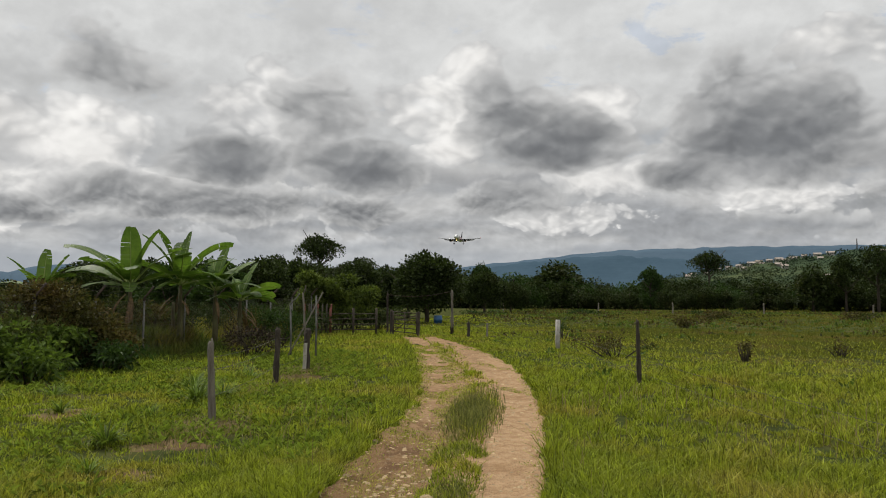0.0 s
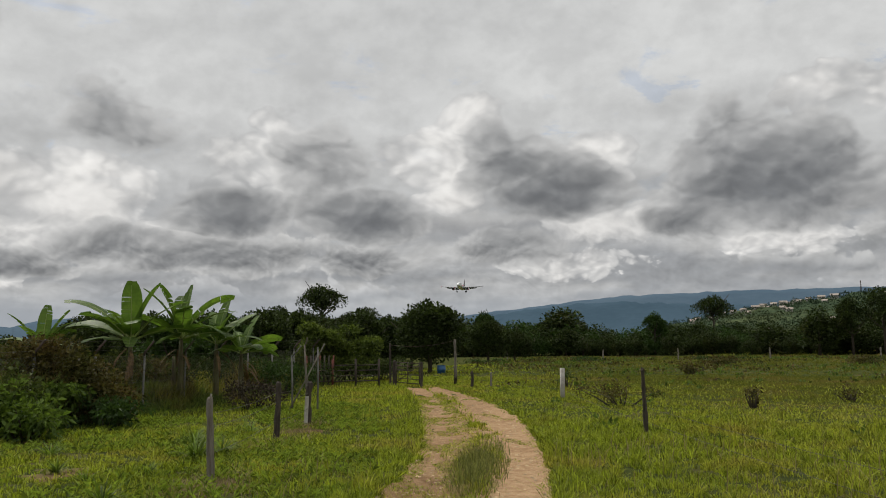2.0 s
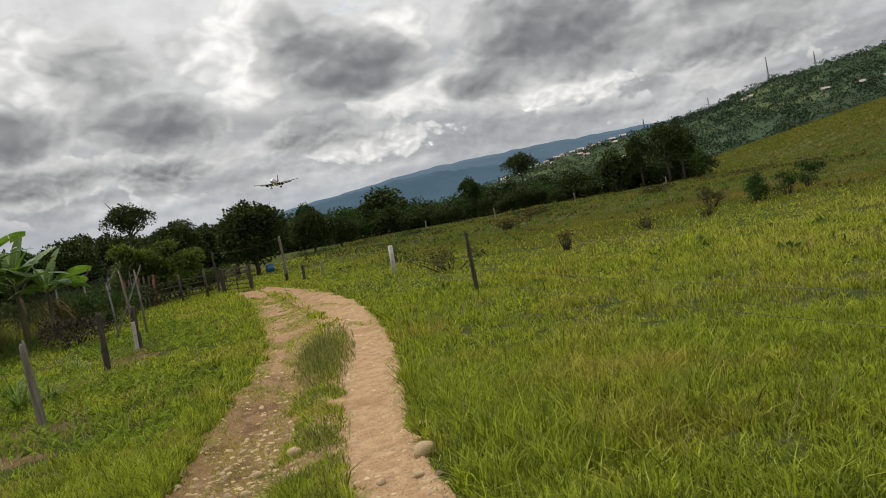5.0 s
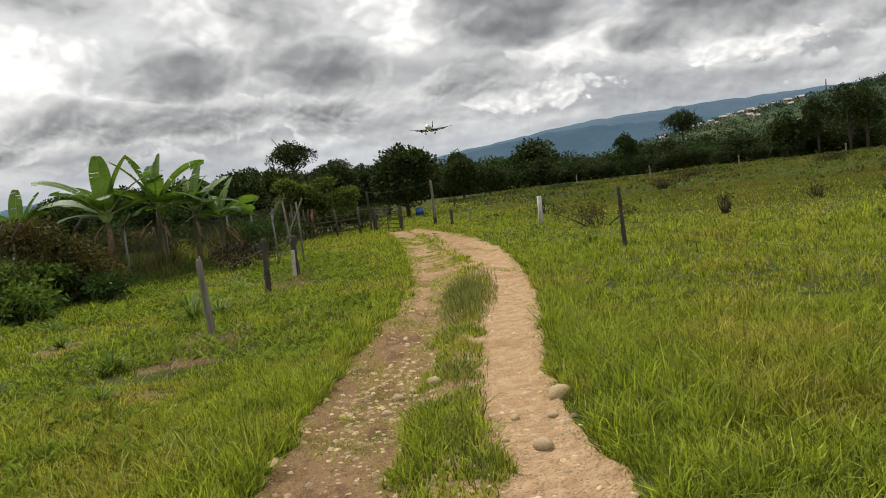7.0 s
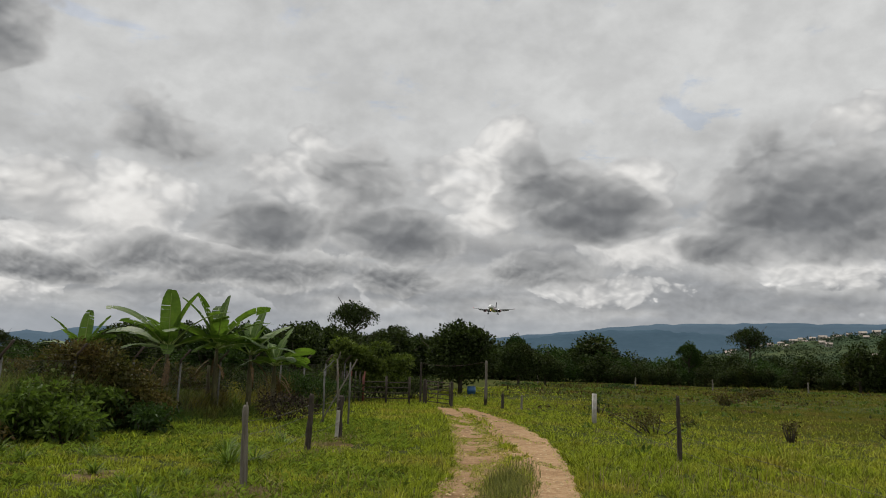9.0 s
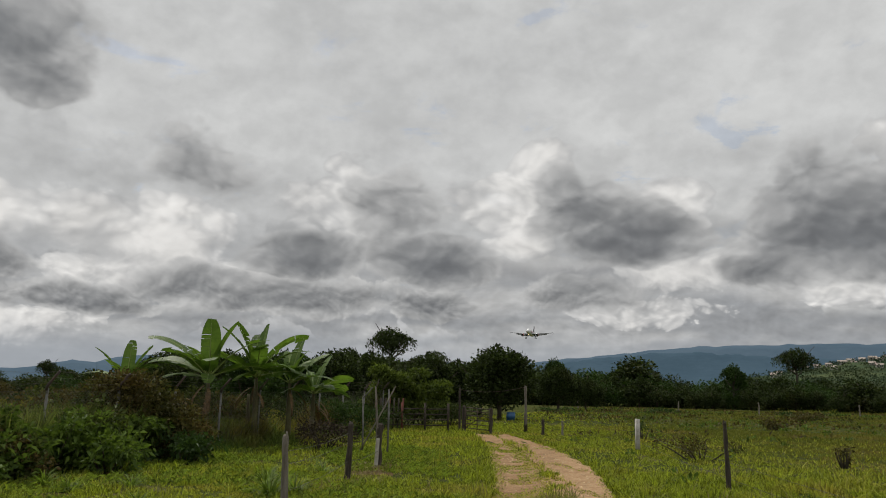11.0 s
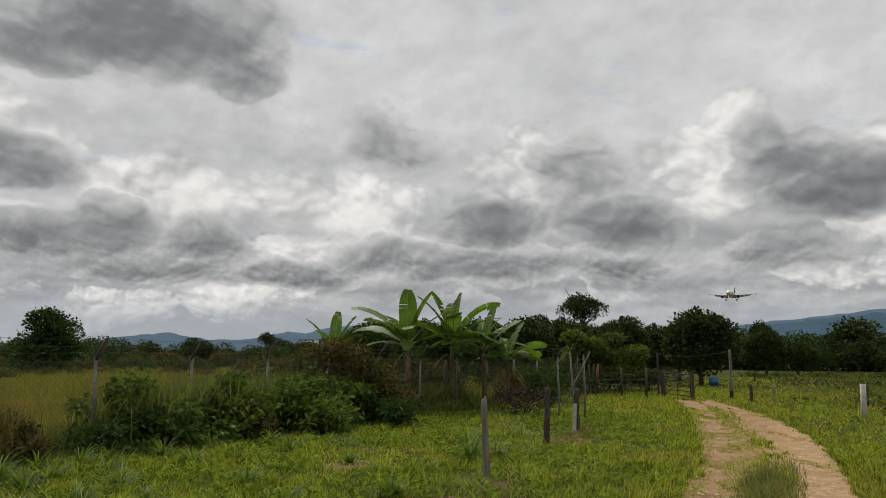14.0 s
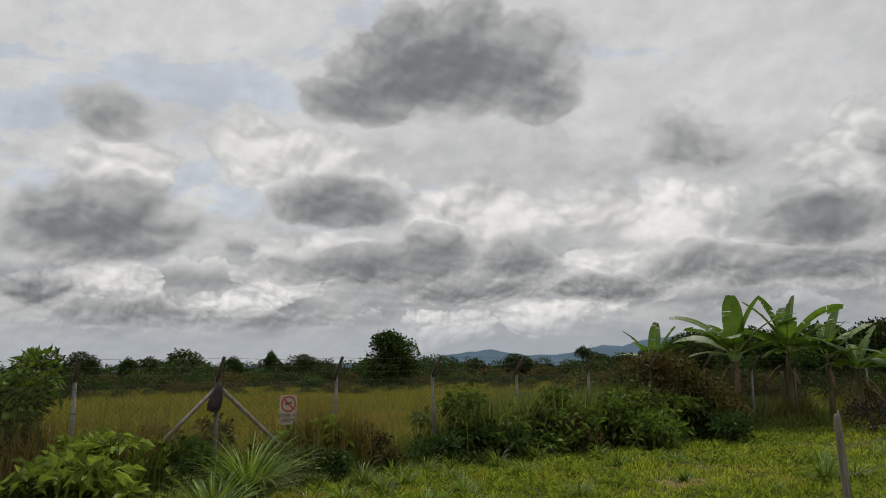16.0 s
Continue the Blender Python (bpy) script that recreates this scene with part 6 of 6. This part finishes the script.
BODY = [(0, .10, -.45), (-.25, .48, -.42), (-.7, .86, -.36), (-1.4, 1.22, -.26), (-2.3, 1.54, -.14), (-3.4, 1.80, -.05), (-4.8, 1.95, 0), (-6.2, 1.985, 0)] + \
       [(-7.5 - 1.5 * i, 1.985, 0) for i in range(11)] + [(-24.5, 1.96, .02), (-26.5, 1.86, .12), (-28.5, 1.68, .28), (-30.5, 1.44, .46), (-32.5, 1.14, .66), (-34.5, .82, .82), (-36.2, .5, .92), (-37.3, .24, .98), (-37.57, .10, 1.0)]


def body_at(x):
    xs = [-b[0] for b in BODY]
    return float(np.interp(-x, xs, [b[1] for b in BODY])), float(np.interp(-x, xs, [b[2] for b in BODY]))


def skin(x, deg, lift=.012):
    """A point on the port side of the fuselage: deg up from the widest line."""
    r, z = body_at(x)
    return Vector((x, (r + lift) * math.cos(radians(deg)), z + (r + lift) * 1.04 * math.sin(radians(deg))))


def skin_patch(outline, lift=.015, side=1):
    """A flat-cut shape laid on the fuselage: outline points of x and degrees."""
    g = Geo()
    pts = [skin(x, d, lift) for x, d in outline]
    pts = [Vector((p.x, p.y * side, p.z)) for p in pts]
    g.add(pts, [tuple(range(len(pts)))])
    return g


def skin_strip(levels, lift=.02, side=1):
    """A shape that follows the curve of the skin: (degrees, x ahead, x behind) from one end to the other."""
    g = Geo()
    fine = []
    for (d0, a0, b0), (d1, a1, b1) in zip(levels, levels[1:]):
        n = max(1, int(abs(d1 - d0) / 4))
        fine += [(d0 + (d1 - d0) * i / n, a0 + (a1 - a0) * i / n, b0 + (b1 - b0) * i / n) for i in range(n)]
    fine.append(levels[-1])
    pts = [q for d, a, b in fine for q in (skin(a, d, lift), skin(b, d, lift))]
    g.add([Vector((q.x, q.y * side, q.z)) for q in pts], [(2 * i, 2 * i + 1, 2 * i + 3, 2 * i + 2) for i in range(len(fine) - 1)])
    return g


def build_plane():
    base = Matrix.Translation((9.9, 585.0, 47.0)) @ Matrix.Rotation(radians(260.3), 4, "Z") @ Matrix.Rotation(radians(-2.5), 4, "Y") @ Matrix.Rotation(radians(-.8), 4, "X")
    jet = thing("airliner", base, "white airliner with red engines and dark tail, landing gear down", "airplane")
    # fuselage, the rear part dark
    rings = []
    fine = []
    for a, b in zip(BODY, BODY[1:]):
        k = 3 if a[0] < -24 else 1
        fine += [tuple(a[c] + (b[c] - a[c]) * i / k for c in range(3)) for i in range(k)]
    fine.append(BODY[-1])
    for x, r, z in fine:
        rings.append([(x, r * math.cos(2 * math.pi * j / 32), z + r * 1.04 * math.sin(2 * math.pi * j / 32)) for j in range(32)])
    g = Geo()
    loft(g, rings)
    me = g.mesh("fuselage", M["white"])
    me.materials.append(M["navy"])
    for p in me.polygons:
        c = p.center
        if c.x < -29.2 - 1.3 * c.z: p.material_index = 1
    body = part("fuselage", me, jet)
    # belly fairing
    g = Geo()
    g.ball((-16.0, 0, -1.45), 5.2, 1.75, .95, 8, 16)
    part("belly_fairing", g.mesh("belly_fairing", M["white"]), jet)
    for s in (1, -1):
        # wing
        g = Geo()
        secs = [(-12.0, 7.2, .13, -1.25, 0), (-13.1, 6.1, .13, -1.15, 1.9), (-15.0, 4.2, .115, -.72, 6.4), (-17.6, 2.9, .105, -.05, 11.6), (-20.2, 1.65, .10, .72, 16.6), (-20.7, 1.2, .08, .80, 16.95)]
        loft(g, [foil(le, ch, th, z, s * y, drop=.03) for le, ch, th, z, y in secs])
        wing = part("wing", g.mesh("wing", M["grey_paint"]), jet, "long grey swept wing")
        # lowered flaps
        for y0, y1, le0, le1, z0, z1, ch in ((2.1, 6.2, -18.6, -18.9, -1.45, -1.0, 1.5), (6.5, 12.4, -18.95, -20.6, -.98, -.12, 1.1)):
            g = Geo()
            loft(g, [foil(le0, ch, .12, z0 - .05, s * y0, drop=.55), foil(le1, ch * .8, .12, z1 - .05, s * y1, drop=.55)])
            part("flap", g.mesh("flap", M["grey_paint"]), wing, "lowered flap")
        for y0, le, z0 in ((4.0, -16.6, -1.15), (7.9, -17.2, -.72), (10.6, -18.4, -.38)):
            g = Geo()
            g.tube([(le, s * y0, z0), (le - 1.0, s * y0, z0 - .30), (le - 2.4, s * y0, z0 - .42), (le - 3.4, s * y0, z0 - .62)], [.05, .2, .19, .04], 8)
            part("flap_fairing", g.mesh("flap_fairing", M["grey_paint"]), wing)
        g = Geo()
        loft(g, [foil(-20.55, 1.45, .08, .78, s * 17.0, True), foil(-21.35, .55, .06, 1.65, s * 17.12, True)])
        loft(g, [foil(-20.75, 1.2, .08, .80, s * 17.0, True), foil(-21.35, .55, .06, .05, s * 17.08, True)])
        part("wingtip_fence", g.mesh("wingtip_fence", M["red"]), wing, "red wingtip fence")
        # engine
        prof = [(-10.35, .90), (-10.25, 1.0), (-10.45, 1.12), (-11.2, 1.22), (-12.2, 1.20), (-13.4, 1.05), (-14.2, .90)]
        g = Geo()
        loft(g, [[(x, s * 5.75 + r * math.cos(2 * math.pi * j / 28), -2.15 + r * math.sin(2 * math.pi * j / 28)) for j in range(28)] for x, r in prof[2:]], False)
        eng = part("engine", g.mesh("engine", M["red"]), jet, "red engine nacelle")
        g = Geo()
        loft(g, [[(x, s * 5.75 + r * math.cos(2 * math.pi * j / 28), -2.15 + r * math.sin(2 * math.pi * j / 28)) for j in range(28)] for x, r in ((-10.75, .88), (-10.4, .91), (-10.26, 1.0), (-10.33, 1.08), (-10.5, 1.135))], False)
        part("intake_lip", g.mesh("intake_lip", M["chrome"]), eng, "bright metal intake lip")
        g = Geo()
        loft(g, [[(x, s * 5.75 + r * math.cos(2 * math.pi * j / 24), -2.15 + r * math.sin(2 * math.pi * j / 24)) for j in range(24)] for x, r in ((-10.7, .885), (-11.3, .87), (-11.32, .28), (-10.95, .02))])
        part("fan", g.mesh("fan", M["tyre"]), eng, "dark fan disc and spinner")
        g = Geo()
        loft(g, [[(x, s * 5.75 + r * math.cos(2 * math.pi * j / 20), -2.15 + r * math.sin(2 * math.pi * j / 20)) for j in range(20)] for x, r in ((-13.6, .86), (-14.6, .62), (-15.2, .42), (-15.9, .12))])
        part("exhaust", g.mesh("exhaust", M["grey_paint"]), eng)
        g = Geo()
        loft(g, [foil(-11.6, 4.6, .07, -1.15, s * 5.75, True), foil(-14.2, 3.2, .08, -.75, s * 5.75, True)])
        part("pylon", g.mesh("pylon", M["white"]), eng, "white pylon")
        if s > 0:
            g = Geo()
            pts = [(-11.5, 12), (-12.1, 30), (-12.6, 44), (-12.4, 26), (-12.9, 6), (-12.2, 10)]
            rr = 1.235
            g.add([(x, 5.75 + rr * math.cos(radians(d)), -2.15 + rr * math.sin(radians(d))) for x, d in pts], [(0, 1, 3, 5), (1, 2, 3), (5, 3, 4)])
            part("emblem", g.mesh("emblem", M["white"], False), eng, "plain white emblem shape")
        # tailplane
        g = Geo()
        loft(g, [foil(-31.6, 3.9, .10, .95, s * .5), foil(-33.9, 2.3, .10, 1.25, s * 4.0), foil(-35.2, 1.4, .09, 1.45, s * 6.2)])
        part("tailplane", g.mesh("tailplane", M["navy"]), jet, "dark tailplane")
        # main gear
        g = Geo()
        g.tube([(-17.3, s * 3.7, -1.2), (-17.6, s * 3.78, -2.6), (-17.7, s * 3.8, -4.0)], [.20, .17, .13], 10)
        g.tube([(-17.4, s * 2.6, -1.5), (-17.65, s * 3.75, -2.8)], .09, 8)
        g.tube([(-17.7, s * 3.25, -4.05), (-17.7, s * 4.35, -4.05)], .1, 8)
        gear = part("main_gear", g.mesh("main_gear", M["grey_paint"]), jet, "lowered main landing gear leg")
        g = Geo()
        g.box(pose(-17.5, s * 4.1, -2.5, 0, 0, 0), .9, .05, 1.9, .02)
        part("gear_door", g.mesh("gear_door", M["white"]), gear)
        for dy in (-.46, .46):
            g = Geo()
            g.tube([(-17.7, s * 3.8 + dy - .2, -4.05), (-17.7, s * 3.8 + dy - .15, -4.05), (-17.7, s * 3.8 + dy + .15, -4.05), (-17.7, s * 3.8 + dy + .2, -4.05)], [.44, .57, .57, .44], 20)
            wh = part("wheel", g.mesh("wheel", M["tyre"]), gear, "black tyre")
            g = Geo()
            g.tube([(-17.7, s * 3.8 + dy - .21, -4.05), (-17.7, s * 3.8 + dy + .21, -4.05)], .26, 14)
    # fin
    g = Geo()
    loft(g, [foil(-28.9, 6.6, .09, 1.6, 0, True), foil(-31.0, 4.9, .09, 4.2, 0, True), foil(-34.0, 2.5, .08, 7.9, 0, True), foil(-34.4, 2.0, .06, 8.05, 0, True)])
    g.add([(-27.0, .03, 1.75), (-29.2, .2, 1.7), (-30.2, .12, 3.1), (-29.2, -.2, 1.7), (-27.0, -.03, 1.75)], [(0, 1, 2), (4, 2, 3)])
    fin = part("tail_fin", g.mesh("tail_fin", M["navy"]), jet, "dark swept tail fin")
    for z, mat, x0, x1 in ((6.4, "gold", -33.7, -35.4), (5.4, "red", -33.1, -35.2)):
        for s in (1, -1):
            g = Geo()
            g.add([(x0, s * .30, z), (x1, s * .22, z + .12), (x1, s * .22, z + .32), (x0, s * .30, z + .2)], [(0, 1, 2, 3)])
            part("stripe", g.mesh("stripe", M[mat], False), fin, "thin coloured stripe")
    # nose gear with landing lights
    g = Geo()
    g.tube([(-5.3, 0, -1.6), (-5.1, 0, -3.7)], [.13, .09], 10)
    g.tube([(-5.1, -.32, -3.75), (-5.1, .32, -3.75)], .07, 8)
    ng = part("nose_gear", g.mesh("nose_gear", M["grey_paint"]), jet, "lowered nose gear leg")
    for dy in (-.27, .27):
        g = Geo()
        g.tube([(-5.1, dy - .11, -3.75), (-5.1, dy - .08, -3.75), (-5.1, dy + .08, -3.75), (-5.1, dy + .11, -3.75)], [.28, .38, .38, .28], 18)
        part("wheel", g.mesh("wheel", M["tyre"]), ng, "black tyre")
    lamp = bpy.data.materials.new("landing_light")
    lamp.use_nodes = True
    bs = lamp.node_tree.nodes["Principled BSDF"]
    bs.inputs["Emission Color"].default_value, bs.inputs["Emission Strength"].default_value = (1, .62, .25, 1), 6.0
    for dy, z in ((-.22, -2.55), (.22, -2.55), (.0, -3.0)):
        g = Geo()
        g.ball((-4.95, dy, z), .08, .12, .12, 6, 10)
        part("landing_light", g.mesh("landing_light", lamp), ng, "lit warm landing light")
    # cockpit glazing
    for side in (1, -1):
        for outline in (((-1.62, 40), (-2.20, 37), (-2.35, 55), (-1.95, 62)), ((-2.28, 34), (-2.95, 31), (-2.98, 47), (-2.45, 54)), ((-3.05, 30), (-3.60, 30), (-3.55, 44), (-3.08, 46))):
            part("cockpit_window", skin_patch(outline, .02, side).mesh("cockpit_window", M["glass"], False), body, "dark cockpit pane")
        for i in range(44):
            x = -6.9 - .53 * i
            if 20 < i < 22: continue
            part("cabin_window", skin_patch(((x + .11, 17), (x - .11, 17), (x - .13, 22), (x - .11, 27.5), (x + .11, 27.5), (x + .13, 22)), .012, side).mesh("cabin_window", M["glass"], False), body)
        # door outlines
        for x0, x1 in ((-5.15, -6.0), (-30.6, -31.4)):
            for o in (((x0, -12), (x0 - .05, -12), (x0 - .05, 38), (x0, 38)), ((x1 + .05, -12), (x1, -12), (x1, 38), (x1 + .05, 38)), ((x0, 36.5), (x1, 36.5), (x1, 38), (x0, 38)), ((x0, -12), (x1, -12), (x1, -10.5), (x0, -10.5))):
                part("door_seam", skin_strip(((o[0][1], o[0][0], o[1][0]), (o[2][1], o[3][0], o[2][0])), .012, side).mesh("door_seam", M["grey_paint"], False), body)
        # red maker's mark and title as plain bars, with a small striped flag
        part("emblem", skin_strip(((6, -8.3, -9.1), (20, -8.5, -9.4), (32, -8.75, -9.4), (48, -8.95, -9.0)), .022, side).mesh("emblem", M["red"], False), body, "plain red emblem shape")
        part("emblem", skin_strip(((-8, -7.4, -7.8), (-2, -7.8, -9.2), (4, -8.6, -9.9), (9, -9.9, -10.1)), .022, side).mesh("emblem", M["red"], False), body, "plain red emblem shape")
        for x0, x1, d0, d1 in ((-10.5, -11.0, 4, 36), (-11.25, -11.7, 4, 36), (-12.0, -12.35, 4, 26), (-12.55, -12.9, 4, 26), (-13.2, -13.5, 4, 26), (-13.8, -14.7, 4, 26), (-15.0, -15.35, 4, 26), (-15.6, -15.9, 4, 26), (-16.2, -17.0, 4, 26), (-17.3, -18.1, 4, 26)):
            part("title_bar", skin_strip(((d0, x0, x1), (d1, x0 - .1, x1 - .1)), .02, side).mesh("title_bar", M["red"], False), body, "plain red title bar")
        for d0, mat in ((21, "gold"), (19, "blue"), (17, "red")):
            part("flag", skin_patch(((-3.5, d0), (-4.1, d0), (-4.1, d0 + 2.2), (-3.5, d0 + 2.2)), .02, side).mesh("flag", M[mat], False), body)


build_plane()


# ======== the far hillside: woods, houses, masts ========
def hill_point(az, u):
    """A place on the hillside's face: azimuth, and how far up from its foot (0 to 1)."""
    el = np.interp(az, [p[0] for p in HILL], [p[1] for p in HILL])
    d = 1100 - 700 * (1 - u)
    h = -3 + (2 + 1100 * np.tan(np.radians(el)) + 3) * u ** 1.25
    return d * np.sin(np.radians(az)), d * np.cos(np.radians(az)), h


def build_hill_wood():
    n = 13000
    az, u = 15 + 65 * rng.random(n), rng.random(n)
    open_field = (waves(az, u * 12, 1.6) + .5 * waves(az + 3, u * 30, 2.9) > .42) | ((az < 30) & (rng.random(n) < .72))
    sel = ~open_field | (rng.random(n) < .2)
    az, u = az[sel], u[sel]
    m = len(az)
    x, y, h = hill_point(az, u)
    s = (2.6 + 4.2 * rng.random(m)) * (.55 + .45 * u)
    k = 24
    d = unit(rng.normal(size=(m, k, 3)))
    d[..., 2] = np.abs(d[..., 2])
    pos = np.stack([x, y, h], -1)[:, None] + d * s[:, None, None] * [1, 1, .85] * (.75 + .35 * rng.random((m, k, 1)))
    way = d + rng.normal(size=(m, k, 3)) * .5
    me = leaf_mesh("hill_wood", pos.reshape(-1, 3), way.reshape(-1, 3), np.repeat(s, k) * (.22 + .2 * rng.random(m * k)), M["leaf_far"], .8, .1)
    tagged(new("hill_wood", me), "distant green woodland covering the hillside", "woodland", kind="stuff")


def build_hill_houses():
    spots = [(18.5, .93), (20.2, .94), (20.9, .97), (21.6, .95), (22.4, .96), (22.9, .98), (23.6, .96), (24.2, .97), (25.1, .96), (25.8, .98), (26.6, .97), (27.4, .96), (24.6, .90), (23.1, .90), (36.0, .80), (36.4, .80), (43.2, .52), (44.6, .53), (45.1, .53), (41.0, .55), (30.5, .85), (21.9, .80), (19.4, .85), (27.2, .4)]
    spots += [(17.5 + 11 * rng.random(), .70 + .27 * rng.random()) for i in range(5)]
    for az, u in spots:
        x, y, h = (float(q) for q in hill_point(az, u))
        w, d, t = (v * (.5 + .5 * u ** 2) for v in (5 + 5 * rng.random(), 6, 2.4 + 1.2 * rng.random()))
        house = thing("house", Matrix.Translation((x, y, h - .5)) @ Matrix.Rotation(-radians(az + rng.normal() * 20), 4, "Z"), "small pale house on the far hillside", "house", "hill houses")
        g = Geo()
        g.box(pose(0, 0, t / 2 - 1), w, d, t + 2)
        wall = part("wall", g.mesh("wall", M["wall"], False), house)
        g = Geo()
        e = .6
        g.add([(-w / 2 - e, -d / 2 - e, t), (w / 2 + e, -d / 2 - e, t), (w / 2 + e, d / 2 + e, t), (-w / 2 - e, d / 2 + e, t), (-w / 2 - e, 0, t + 2), (w / 2 + e, 0, t + 2)], [(0, 1, 5, 4), (2, 3, 4, 5), (1, 2, 5), (3, 0, 4), (3, 2, 1, 0)])
        part("roof", g.mesh("roof", M["roof"], False), house)
        for wx in (-.28, .05, .32):
            g = Geo()
            g.box(pose(wx * w, -d / 2 - .04, t * .55), 1.2, .1, 1.3)
            part("window", g.mesh("window", M["glass"], False), house)


def build_masts():
    for az, top in ((37.7, 6.1), (40.65, 5.75), (29.0, 3.75), (33.6, 4.25)):
        x, y, h = (float(q) for q in hill_point(az, .99))
        t = thing("radio_mast", Matrix.Translation((x, y, h)), "thin lattice radio mast on the hilltop", "mast", "hill masts")
        ht = 2 + math.hypot(x, y) * math.tan(radians(top)) - h
        w = 1.1 if ht > 12 else .7
        for a in range(3):
            g = Geo()
            c, s = math.cos(a * 2.09) * w, math.sin(a * 2.09) * w
            g.tube([(c, s, -2), (c * .35, s * .35, ht)], [.22, .16], 5)
            part("leg", g.mesh("leg", M["rust"]), t)
        g = Geo()
        n = max(4, int(ht / 2))
        for i in range(n):
            z0, z1 = ht * i / n, ht * (i + 1) / n
            k0, k1 = 1 - .65 * i / n, 1 - .65 * (i + 1) / n
            for a in range(3):
                b = (a + 1) % 3
                g.tube([(math.cos(a * 2.09) * w * k0, math.sin(a * 2.09) * w * k0, z0), (math.cos(b * 2.09) * w * k1, math.sin(b * 2.09) * w * k1, z1)], .09, 4)
        part("lattice", g.mesh("lattice", M["rust"], False), t)


build_hill_wood()
build_hill_houses()
build_masts()
